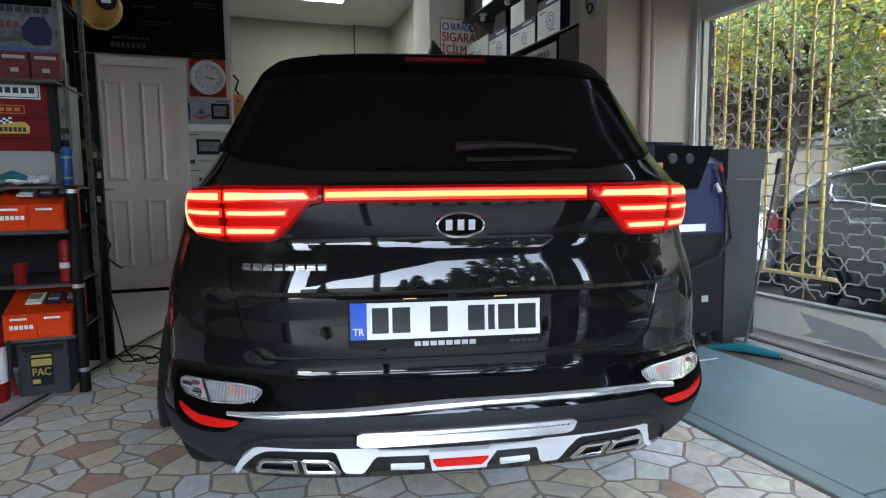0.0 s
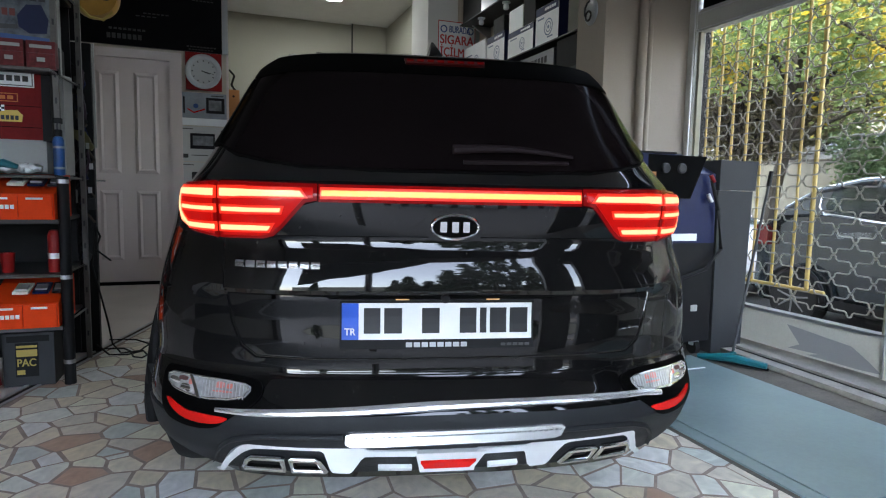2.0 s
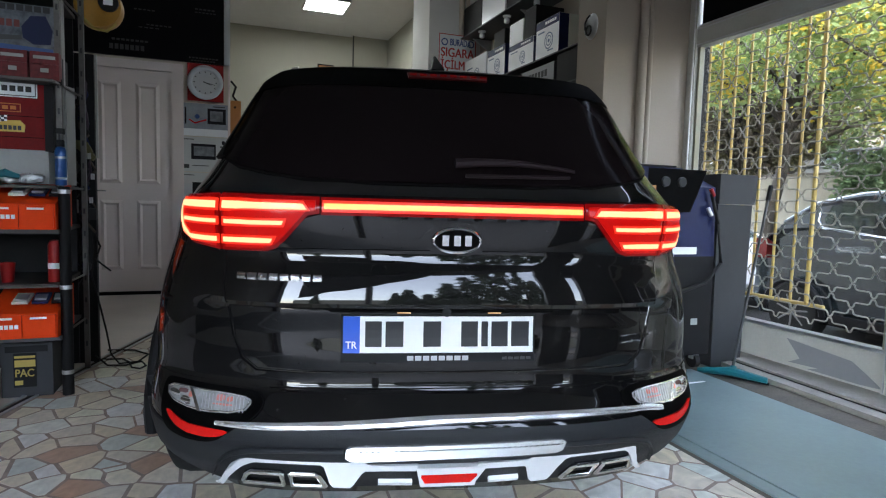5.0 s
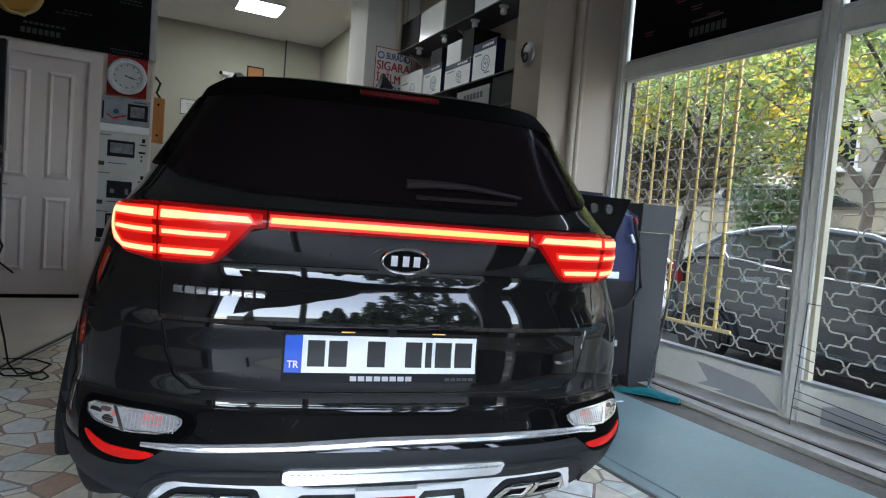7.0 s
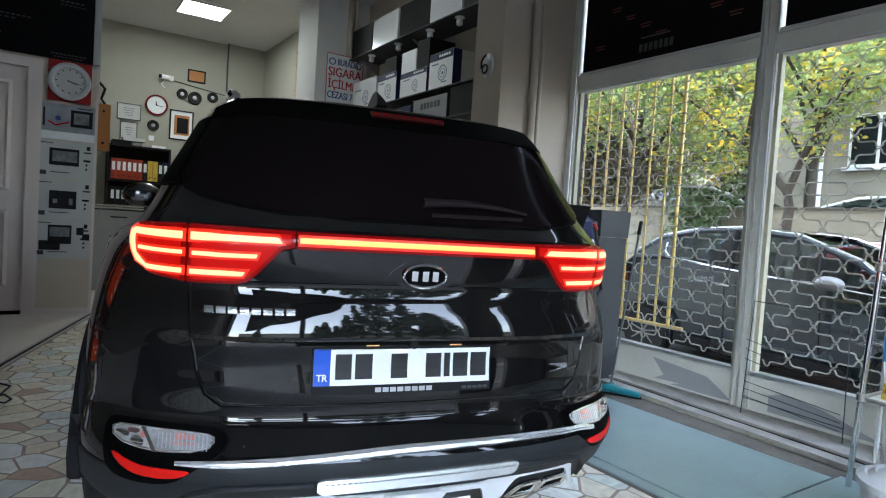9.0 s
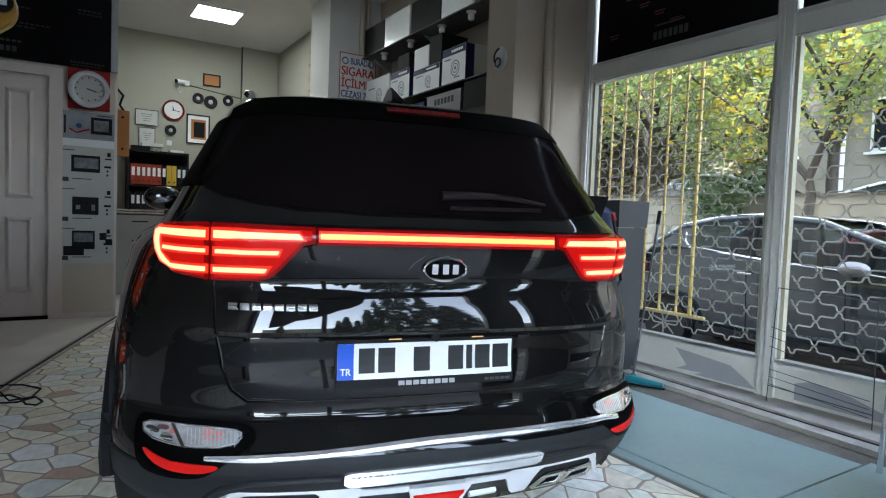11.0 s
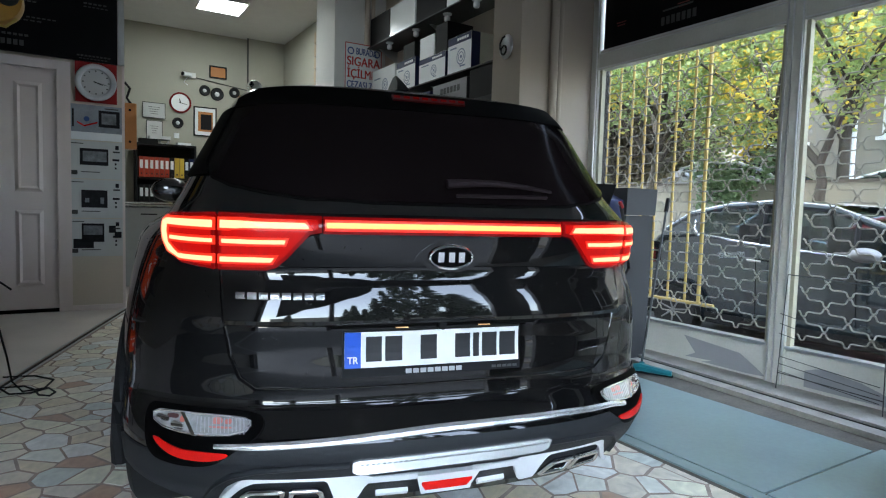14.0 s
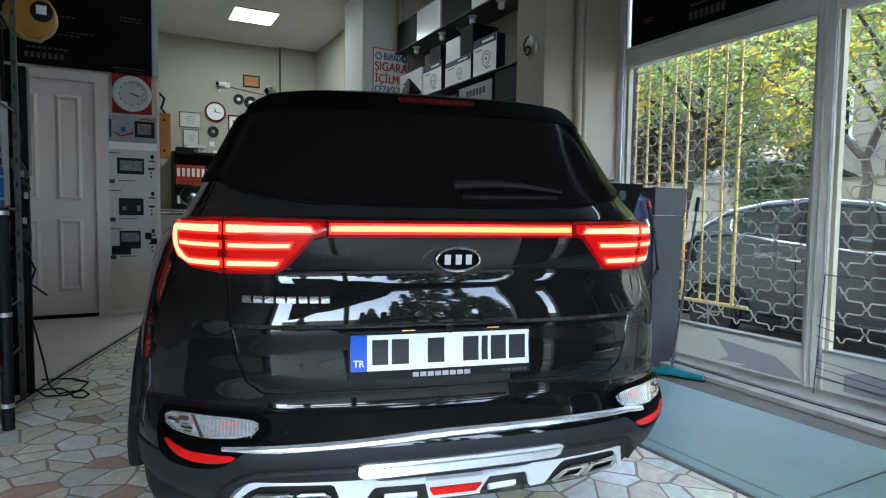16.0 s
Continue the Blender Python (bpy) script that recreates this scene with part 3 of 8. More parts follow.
# ---- window wall with frame, panes, sill panels and grilles ----
G_Y, G_Z = 0.255, 0.15
bays = [(3.72, 2.165), (2.05, 0.52), (0.40, -1.5)]
SILL, TR0, TR1, TOPZ = 0.295, 2.275, 2.42, 3.45
for wi, (ya, yb) in enumerate(bays):
    win = thing("window_%d" % (wi + 1), pose(WINX, 0, 0), "shop window with pale painted metal frame and lower panel", "window", kind="structure")
    fr = box(-0.03, 0.05, yb, ya, TR0, TR1)
    box(-0.03, 0.05, yb, ya, TOPZ, TOPZ + 0.1, fr)
    part("transom", fr, M["alu"], win, bevel=0.006)
    jl = box(-0.035, 0.055, ya, ya + (0.09 if wi == 0 else 0.0575), 0.05, TOPZ + 0.1)
    part("jamb", jl, M["alu"], win, bevel=0.006)
    jr = box(-0.035, 0.055, yb - 0.0575, yb, 0.05, TOPZ + 0.1)
    part("jamb", jr, M["alu"], win, bevel=0.006)
    for yy in (ya - 0.012, yb + 0.012):
        part("inner_frame", box(-0.012, 0.03, yy - 0.012, yy + 0.012, SILL, TR0), M["cream"], win, "dull inner frame", bevel=0.003)
    for yy in (ya + (0.020 if wi == 0 else 0.012), yb - 0.012, yb - 0.046):
        part("bead", tube([(-0.036, yy, 0.055), (-0.036, yy, TOPZ + 0.09)], 0.006, 6), M["alub"], win, "bright worn metal bead", smooth=True)
    for zz in (TR0 + 0.012, TR1 - 0.014):
        part("bead", tube([(-0.031, yb, zz), (-0.031, ya, zz)], 0.005, 6), M["alub"], win, "bright worn metal bead", smooth=True)
    for yy in (ya - 0.004, yb + 0.004):
        part("gasket", box(-0.002, 0.004, yy - 0.004, yy + 0.004, SILL, TR0), M["rubber"], win, "black glazing gasket")
    part("sill_panel", box(-0.012, 0.03, yb, ya, 0.05, SILL - 0.02), M["alu"], win)
    part("window_sill", box(-0.035, 0.04, yb, ya, SILL - 0.02, SILL), M["alub"], win, "pale metal sill", bevel=0.004)
    p = part("pane", box(0.006, 0.012, yb, ya, SILL, TR0), M["pane"], win)
    p.visible_shadow = False
    # Black sheet on the unseen third bay, added to hold back its light.
    if wi == 2:
        part("poster_backing", box(-0.004, 0.004, yb + 0.02, ya - 0.02, SILL + 0.01, TR0), M["poster_black"], win, "black printed poster covering the pane")
    if wi < 3:
        part("poster_backing", box(-0.004, 0.004, yb + 0.02, ya - 0.02, TR1 + 0.012, TOPZ), M["poster_black"], win, "black printed poster behind the upper pane")
        part("poster_edge", box(-0.014, -0.004, yb, ya, TR1, TR1 + 0.02), M["alub"], win)
        bars = bmesh.new()
        for k in range(9):
            yy = ya - 0.2 - 0.145 * k
            zz = 2.62 + 0.09 * ((k * 7) % 4)
            for j in range(2):
                box(-0.006, -0.0042, yy - 0.05 + 0.012 * j, yy + 0.05 - 0.01 * j, zz - 0.022 * j, zz - 0.022 * j + 0.008, bars)
        part("print", bars, M["redtext"], win, "small dark red printed lines")
        bars = bmesh.new()
        for k in range(7):
            box(-0.0062, -0.0042, ya - 0.62 - 0.045 * k, ya - 0.59 - 0.045 * k, 2.50, 2.56, bars)
        box(-0.0062, -0.0042, ya - 0.86, ya - 0.60, 2.60, 2.612, bars)
        part("print", bars, M["greytext"], win, "grey printed brand mark as plain bars")
    else:
        part("pane", box(0.006, 0.012, yb, ya, TR1, TOPZ), M["pane"], win).visible_shadow = False
    # wavy steel grille outside the glass
    gr = bmesh.new()
    gx, hy, hz = 0.085, G_Y / 2, G_Z / 2
    nrow, ncol = int((TR0 - SILL) / hz) + 1, int((ya - yb) / hy) + 1
    for r in range(nrow + 1):
        zc = SILL + 0.03 + r * hz
        if zc > TR0:
            break
        for k in range(-1, ncol + 2):
            if (r + k) % 2:
                continue
            yc = 2.11 + 0.085 + (k - 6) * hy if wi == 0 else ya - 0.04 - k * hy
            if wi == 0:
                yc = yb + 0.03 + k * hy
            if not (yb - 0.02 < yc < ya + 0.02):
                continue
            for sy in (-1, 1):
                for sz in (-1, 1):
                    half = [(0.0, 0.005), (0.008, 0.006), (0.0135, 0.013), (0.0165, 0.024), (0.021, 0.032), (0.031, hz / 2)]
                    line = half + [(hy - u, hz - v) for u, v in half[::-1]]
                    pts = [(gx, yc + sy * u, zc + sz * v) for u, v in line]
                    if sz < 0:
                        continue
                    pts = [q for q in pts if yb + 0.0 <= q[1] <= ya - 0.0 and SILL <= q[2] <= TR0 + 0.03]
                    if len(pts) > 1:
                        tube(pts, 0.005, 5, gr)
    part("outer_reveal", box(0.058, 0.115 if wi == 0 else 0.10, ya + 0.012, ya + 0.074, 0.05, TOPZ + 0.1), M["rubber" if wi == 0 else "cream"], win, "outer window reveal")
    part("grille", gr, M["steel"], win, "wavy welded steel security grille", smooth=True)
# dark shop grey repaint shapes on the lower panels
pw = bpy.data.objects["window_1"]
part("repainted_patch", prism([(2.78, 0.225), (2.35, 0.185), (2.25, 0.125), (2.17, 0.07), (2.30, 0.062), (2.63, 0.062), (2.55, 0.085), (2.76, 0.075), (2.68, 0.115)], -0.0145, -0.0125, axis="x"), M["patch"], pw, "darker grey repainted patch")
pw = bpy.data.objects["window_2"]
part("repainted_patch", prism([(1.93, 0.17), (1.84, 0.20), (1.62, 0.17), (1.30, 0.07), (1.93, 0.07)], -0.0145, -0.0125, axis="x"), M["patch"], pw, "darker grey repainted patch")
ws = thing("window_step", pose(0, 0, 0), "pale stepped metal track under the window", "window track", kind="structure")
part("ledge", prism([(3.30, 3.78), (3.02, -1.5), (3.57, -1.5), (3.57, 3.78)], 0.002, 0.032, axis="z"), M["step"], ws, bevel=0.005)
part("track", prism([(3.40, 3.78), (3.14, -1.5), (3.57, -1.5), (3.57, 3.78)], 0.032, 0.050, axis="z"), M["step"], ws, bevel=0.004)
part("groove", prism([(3.385, 3.78), (3.125, -1.5), (3.14, -1.5), (3.40, 3.78)], 0.033, 0.036, axis="z"), M["dark"], ws)

# yellow barred guard outside the first bay
yg = thing("yellow_guard", pose(WINX + 0.19, 0, 0), "yellow painted steel bar guard outside the window", "window guard")
for k, yy in enumerate((3.80, 3.67, 3.535, 3.40, 3.265, 3.10, 2.945, 2.825)):
    part("bar", tube([(0, yy, 0.43), (0, yy, 2.62)], 0.010 if k < 7 else 0.015, 8), M["yellow"], yg, smooth=True)
part("rail", tube([(0.0, 3.86, 0.43), (0.0, 2.70, 0.43)], 0.014, 8), M["yellow"], yg, smooth=True)
part("rail", tube([(0.0, 3.86, 2.62), (0.0, 2.70, 2.62)], 0.014, 8), M["yellow"], yg, smooth=True)
part("bracket", box(-0.11, 0.02, 3.83, 3.85, 1.2, 1.24), M["yellow"], yg)

# ---- the black estate car ----
CAR = pose(0.731, 1.485, 0, 0, 0, -12.5)
KZ = (0.20, 0.26, 0.32, 0.42, 0.52, 0.534, 0.541, 0.62, 0.70, 0.755, 0.77, 0.80, 0.83, 0.86, 0.885, 0.905, 0.93, 0.96, 1.02, 1.12, 1.22, 1.32, 1.38, 1.42, 1.455, 1.50, 1.55)
KW = (0.920, 0.935, 0.940, 0.938, 0.934, 0.932, 0.931, 0.926, 0.905, 0.882, 0.875, 0.860, 0.845, 0.833, 0.822, 0.816, 0.808, 0.800, 0.786, 0.750, 0.707, 0.658, 0.630, 0.611, 0.592, 0.565, 0.500)
KD = (0.09, 0.04, -0.02, -0.083, -0.022, -0.0125, -0.0083, -0.003, 0.006, 0.005, -0.028, -0.024, -0.0168, -0.0065, 0.0026, 0.0060, 0.0038, 0.0015, 0.000, 0.052, 0.103, 0.165, 0.215, 0.25, 0.285, 0.62, 1.0)
KN = (3.20, 3.10, 3.00, 2.80, 3.00, 3.02, 3.03, 3.10, 3.40, 3.50, 3.50, 3.50, 3.50, 3.55, 3.59, 3.69, 3.84, 4.17, 5.00, 4.00, 3.70, 3.80, 4.20, 4.20, 3.80, 3.20, 3.00)
KF = (4.00, 4.20, 4.28, 4.30, 4.30, 4.30, 4.30, 4.30, 4.28, 4.25, 4.24, 4.20, 4.15, 4.08, 4.01, 3.91, 3.76, 3.61, 3.35, 3.10, 2.88, 2.65, 2.52, 2.42, 2.33, 2.20, 1.95)
fw, fd, fn, ff = (hermite(KZ, k) for k in (KW, KD, KN, KF))


def softened(f, w):
    """The curve averaged over a short height, so that the paint bends evenly."""
    lo, hi, n = KZ[0], KZ[-1], 540
    raw = [f(lo + (hi - lo) * i / n) for i in range(n + 1)]
    k = int(w * n / (hi - lo))
    tab = raw
    for turn in range(2):
        tab = [sum(tab[max(0, i - k):i + k + 1]) / len(tab[max(0, i - k):i + k + 1]) for i in range(n + 1)]

    def g(z):
        u = min(max((z - lo) / (hi - lo) * n, 0.0), n - 1e-6)
        i = int(u)
        return tab[i] + (tab[i + 1] - tab[i]) * (u - i)
    return g


fw, fn, fd_side = softened(fw, 0.03), softened(fn, 0.05), softened(fd, 0.05)


def ease(k):
    k = min(1.0, max(0.0, k))
    return k * k * (3 - 2 * k)


def depth_at(s, z):
    """The rear skin's base line: the folds of the tailgate die out towards the wings."""
    k = ease((abs(s) - 0.60) / 0.14) * ease((z - 0.60) / 0.08) * ease((0.93 - z) / 0.05)
    return fd(z) * (1 - k) + fd_side(z) * k


def skin(s, z, off=0.0):
    """A point of the car's rear skin at the side distance s and the height z, lifted off it by off."""
    def d(s, z):
        w, n = fw(z), fn(z)
        r = min(abs(s) / w, 0.9995)
        return depth_at(s, z) + 0.8 * (1 - (1 - r ** n) ** (1 / n))
    e = 0.004
    nx, nz = -(d(s + e, z) - d(s - e, z)) / (2 * e), -(d(s, z + e) - d(s, z - e)) / (2 * e)
    k = math.sqrt(nx * nx + nz * nz + 1)
    return Vector((s - off * nx / k, d(s, z) - off / k, z - off * nz / k))


def skin_grid(cells, off, thick, bulge=0.0):
    """A closed shell over a grid of (s, z) cells on the skin."""
    bm = bmesh.new()
    nv0 = len(cells) - 1
    fr = [[bm.verts.new(skin(s, z, off + bulge * math.sin(math.pi * j / nv0))) for s, z in row] for j, row in enumerate(cells)]
    bk = [[bm.verts.new(skin(s, z, off - thick)) for s, z in row] for row in cells]
    nv, nu = len(cells), len(cells[0])
    for j in range(nv - 1):
        for i in range(nu - 1):
            bm.faces.new((fr[j][i], fr[j][i + 1], fr[j + 1][i + 1], fr[j + 1][i]))
    rim = [(0, i) for i in range(nu)] + [(j, nu - 1) for j in range(1, nv)] + [(nv - 1, i) for i in range(nu - 2, -1, -1)] + [(j, 0) for j in range(nv - 2, 0, -1)]
    for (a, b), (c, d) in zip(rim, rim[1:] + rim[:1]):
        bm.faces.new((fr[a][b], fr[c][d], bk[c][d], bk[a][b]))
    return bm


def rows_of(poly, nv=14, nu=24):
    """Rows across a shape given as corners (s, z), for shapes that each level cuts once."""
    zs = sorted(z for _, z in poly)
    levels = sorted(set([round(zs[0] + 0.0006 + (zs[-1] - zs[0] - 0.0012) * k / (nv - 1), 5) for k in range(nv)] + [round(z, 5) for z in zs[1:-1] if zs[0] + 0.001 < z < zs[-1] - 0.001]))
    out = []
    for z in levels:
        xs = []
        for (s0, z0), (s1, z1) in zip(poly, poly[1:] + poly[:1]):
            if (z0 - z) * (z1 - z) <= 0 and z0 != z1:
                xs.append(s0 + (s1 - s0) * (z - z0) / (z1 - z0))
        a, b = min(xs), max(xs)
        out.append([(a + (b - a) * i / (nu - 1), z) for i in range(nu)])
    return out


def cols_of(top, bottom, nu=40, nv=4):
    """Rows across a band given by its upper and lower edge, each a list of (s, z)."""
    ft, fb = hermite(*zip(*top)), hermite(*zip(*bottom))
    s0, s1 = top[0][0], top[-1][0]
    ss = [s0 + (s1 - s0) * i / (nu - 1) for i in range(nu)]
    return [[(s, fb(s) + (ft(s) - fb(s)) * j / (nv - 1)) for s in ss] for j in range(nv)]


def grow(poly, w):
    """The shape with each edge moved out by w."""
    n = len(poly)
    turn = sum(a[0] * b[1] - b[0] * a[1] for a, b in zip(poly, poly[1:] + poly[:1]))
    k = w if turn > 0 else -w
    out = []
    for i in range(n):
        p, q, r = Vector(poly[i - 1]), Vector(poly[i]), Vector(poly[(i + 1) % n])
        a, b = (q - p).normalized(), (r - q).normalized()
        m = Vector((a.y + b.y, -a.x - b.x))
        m = m / max(0.5, m.length_squared / 2)
        out.append((q.x + m.x * k, q.y + m.y * k))
    return out


def upright(bm, zref, off, tilt, depth):
    """Stands a trim piece up from the undercut skin: its face follows the skin's line at zref."""
    for v in bm.verts:
        back = v.co.y - skin(v.co.x, v.co.z, 0).y > -0.003
        old = skin(v.co.x, v.co.z, 0.03).y
        y = skin(v.co.x, zref, off).y
        f = (old - y) / (old + 1.64)
        v.co.z += (1.08 - v.co.z) * f + 0.026
        v.co.x += (-0.385 - v.co.x) * f
        h = v.co.z - zref
        v.co.y = y + tilt * h + 5.0 * tilt * h * abs(h) + (depth if back else 0.0)
    return bm


def rounded(poly, passes=2):
    """The shape with its corners cut round."""
    for k in range(passes):
        poly = [(a[0] + (b[0] - a[0]) * f, a[1] + (b[1] - a[1]) * f) for a, b in zip(poly, poly[1:] + poly[:1]) for f in (0.25, 0.75)]
    return poly


def flip(poly):
    return [(-s, z) for s, z in poly]


car = thing("car", CAR, "black compact sport-utility car with lit red tail lamps", "car")

# body shell: rings from sill to roof, with shoulders that widen ahead of the lamps
flare = hermite((0.20, 0.40, 0.70, 0.85, 0.95, 1.0, 1.05, 1.55), (0.92, 0.94, 0.938, 0.932, 0.915, 0.885, 0.80, 0.5))


bm = bmesh.new()
NTH, NSD = 26, 56
rings = []
zlev = [0.20 + 1.35 * k / 84 for k in range(85)]
for z in zlev:
    w, n, d0, d1 = fw(z), fn(z), depth_at(1.0, z), ff(z)
    rear = [(w * math.sin(math.pi / 2 * i / NTH) ** (2 / n), depth_at(w * math.sin(math.pi / 2 * i / NTH) ** (2 / n), z) + 0.8 * (1 - math.cos(math.pi / 2 * i / NTH) ** (2 / n))) for i in range(NTH)]
    wf = w * 0.985
    side = [(w + (wf - w) * (k / NSD) ** 2, d0 + 0.8 + (d1 - 0.7 - d0 - 0.8) * k / NSD) for k in range(NSD)]
    front = [(wf * math.cos(math.pi / 2 * i / 14) ** (2 / 2.6), d1 - 0.7 + 0.7 * math.sin(math.pi / 2 * i / 14) ** (2 / 2.6)) for i in range(15)]
    half = rear + side + front
    wide = max(0.0, flare(z) - w)
    half = [(s + wide * ease((d - d0 - 0.08) / 0.80) * ease((d1 - d) / 0.9) * ease((s / w - 0.6) / 0.35), d) for s, d in half]
    rings.append([bm.verts.new((s, d, z)) for s, d in half] + [bm.verts.new((-s, d, z)) for s, d in half[-2:0:-1]])
nr = len(rings[0])
for a, b in zip(rings, rings[1:]):
    for k in range(nr):
        bm.faces.new((a[k], a[(k + 1) % nr], b[(k + 1) % nr], b[k]))
prev = rings[-1]
for f, dz in ((0.8, 0.018), (0.5, 0.03), (0.2, 0.034)):
    cur = [bm.verts.new((v.co.x * f, 1.25 + (v.co.y - 1.25) * f, 1.55 + dz)) for v in rings[-1]]
    for k in range(nr):
        bm.faces.new((prev[k], prev[(k + 1) % nr], cur[(k + 1) % nr], cur[k]))
    prev = cur
bm.faces.new(prev)
for v in bm.verts:
    if v.co.z < 0.32 and v.co.y < 0.7:
        v.co.z += (0.32 - v.co.z) * min(1.0, max(0.0, (abs(v.co.x) - 0.60) / 0.28)) * 0.75
WHEELS = [(0.78, -0.80), (0.78, 0.80), (3.5, -0.80), (3.5, 0.80)]
cut = [f for f in bm.faces if any((f.calc_center_median().y - wd) ** 2 + (f.calc_center_median().z - 0.34) ** 2 < 0.375 ** 2 and f.calc_center_median().x * ws_ > 0.3 for wd, ws_ in WHEELS)]
bmesh.ops.delete(bm, geom=cut, context="FACES")
part("body", bm, M["paint"], car, smooth=True)
part("underbody", box(-0.62, 0.62, 0.25, 4.0, 0.19, 0.30), M["dark"], car)
part("wheel_housing", box(-0.76, 0.76, 0.36, 1.20, 0.30, 0.74), M["dark"], car)
part("wheel_housing", box(-0.76, 0.76, 3.08, 3.9, 0.30, 0.74), M["dark"], car)
for wd, wsd in WHEELS:
    sg = 1 if wsd > 0 else -1
    arch = [(sg * (max(fw(max(0.21, 0.34 + 0.385 * math.sin(a))), 0.935) - 0.028), wd + 0.385 * math.cos(a), 0.34 + 0.385 * math.sin(a)) for a in [math.pi * k / 20 for k in range(-1, 22)]]
    part("arch_trim", tube(arch, 0.028, 8), M["dark"], car, "dark plastic wheel-arch trim", smooth=True)
    wh = new("wheel")
    wh.parent = car
    wh.location = (wsd, wd, 0.345)
    part("tyre", lathe([(0.20, -0.11), (0.31, -0.112), (0.335, -0.095), (0.344, -0.06), (0.345, 0.0), (0.344, 0.06), (0.335, 0.095), (0.31, 0.112), (0.20, 0.11)], axis="x", seg=40), M["rubber"], wh, smooth=True)
    rim = lathe([(0.215, -0.10), (0.222, -0.10), (0.222, 0.10), (0.215, 0.10), (0.2, 0.02), (0.2, -0.02)], axis="x", seg=32, caps=False)
    for k in range(5):
        a = 2 * math.pi * k / 5
        c, s_ = math.cos(a), math.sin(a)
        tube([(sg * 0.085, 0.03 * c, 0.03 * s_), (sg * 0.075, 0.21 * c, 0.21 * s_)], [0.04, 0.03], 6, rim)
    part("rim", rim, M["alub"], wh, smooth=True)

# tailgate panels, with the crease over the plate
gate_low = [(-0.60, 0.755), (-0.587, 0.673), (-0.562, 0.615), (-0.524, 0.586), (-0.40, 0.582), (0.40, 0.582), (0.524, 0.586), (0.562, 0.615), (0.587, 0.673), (0.60, 0.755)]
part("tailgate_gap", skin_grid(rows_of([(-0.622, 1.06), (-0.621, 0.90), (-0.612, 0.755), (-0.598, 0.672), (-0.572, 0.608), (-0.53, 0.577), (0.53, 0.577), (0.572, 0.608), (0.598, 0.672), (0.612, 0.755), (0.621, 0.90), (0.622, 1.06)], 40, 60), 0.0015, 0.004), M["gap"], car)
part("tailgate_lower", skin_grid(rows_of(gate_low, 22, 60), 0.006, 0.01), M["paint"], car, smooth=True)
edge = bmesh.new()
gl_ = [(-0.603, 0.755)] + [p for k in range(len(gate_low) - 1) for p in (((gate_low[k][0] * 0.5 + gate_low[k + 1][0] * 0.5), (gate_low[k][1] * 0.5 + gate_low[k + 1][1] * 0.5)), gate_low[k + 1])]
flat_run = [(-0.40 + 0.05 * k, 0.582) for k in range(17)]
left_run = [p for p in gl_ if p[0] < -0.41]
tube([skin(x, z, 0.0045) for x, z in left_run + flat_run + flip(left_run)[::-1]], 0.0035, 7, edge)
part("tailgate_edge", edge, M["paint"], car, "rolled lower edge of the tailgate", smooth=True)
for sg in (-1, 1):
    part("tailgate_edge", tube([skin(sg * x, z, 0.005) for x, z in ((0.604, 0.768), (0.609, 0.83), (0.613, 0.885), (0.615, 0.914))], 0.0035, 7), M["paint"], car, "rolled side edge of the tailgate", smooth=True)
part("tailgate", skin_grid(rows_of([(-0.615, 0.915), (-0.613, 0.885), (-0.604, 0.766), (0.604, 0.766), (0.613, 0.885), (0.615, 0.915)], 26, 70), 0.007, 0.012), M["paint"], car, smooth=True)
part("tailgate_upper", skin_grid(rows_of([(-0.47, 0.916), (-0.40, 0.995), (-0.36, 1.006), (0.36, 1.006), (0.40, 0.995), (0.47, 0.916)], 14, 60), 0.007, 0.012), M["paint"], car, smooth=True)
part("window_gap", skin_grid(rows_of([(-0.654, 1.21), (-0.656, 1.18), (-0.647, 1.151), (-0.594, 1.126), (-0.51, 1.109), (-0.40, 1.094), (-0.2, 1.088), (0.2, 1.088), (0.40, 1.094), (0.51, 1.109), (0.594, 1.126), (0.647, 1.151), (0.656, 1.18), (0.654, 1.21), (0.575, 1.385), (-0.575, 1.385)], 34, 60), 0.0025, 0.004), M["gap"], car)
part("rear_window", skin_grid(rows_of([(-0.646, 1.21), (-0.648, 1.18), (-0.64, 1.155), (-0.59, 1.131), (-0.51, 1.114), (-0.40, 1.099), (-0.2, 1.093), (0.2, 1.093), (0.40, 1.099), (0.51, 1.114), (0.59, 1.131), (0.64, 1.155), (0.648, 1.18), (0.646, 1.21), (0.57, 1.385), (-0.57, 1.385)], 34, 60), 0.009, 0.01), M["tint"], car, "dark tinted rear window", smooth=True)
for sg in (-1, 1):
    cells = []
    for j in range(17):
        z = 1.165 + 0.215 * j / 16
        a = 0.658 - (0.658 - 0.578) * max(0.0, z - 1.20) / 0.185
        b = fw(z) * 0.9992
        cells.append([(sg * (a + (b - a) * (1 - (1 - i / 27) ** 1.8)), z) for i in range(28)])
    part("spoiler_side", skin_grid(cells, 0.010, 0.012), M["fin"], car, "black side fin of the spoiler", smooth=True)
sp = skin_grid(rows_of([(-0.575, 1.375), (0.575, 1.375), (0.565, 1.41), (0.50, 1.436), (-0.50, 1.436), (-0.565, 1.41)], 10, 60), 0.013, 0.03)
part("spoiler", sp, M["spoiler"], car, smooth=True)
bl = part("brake_lamp", skin_grid(rows_of([(-0.119, 1.404), (0.119, 1.404), (0.123, 1.421), (-0.123, 1.421)], 4, 20), 0.019, 0.01), M["brake"], car, "unlit dark red high brake lamp")
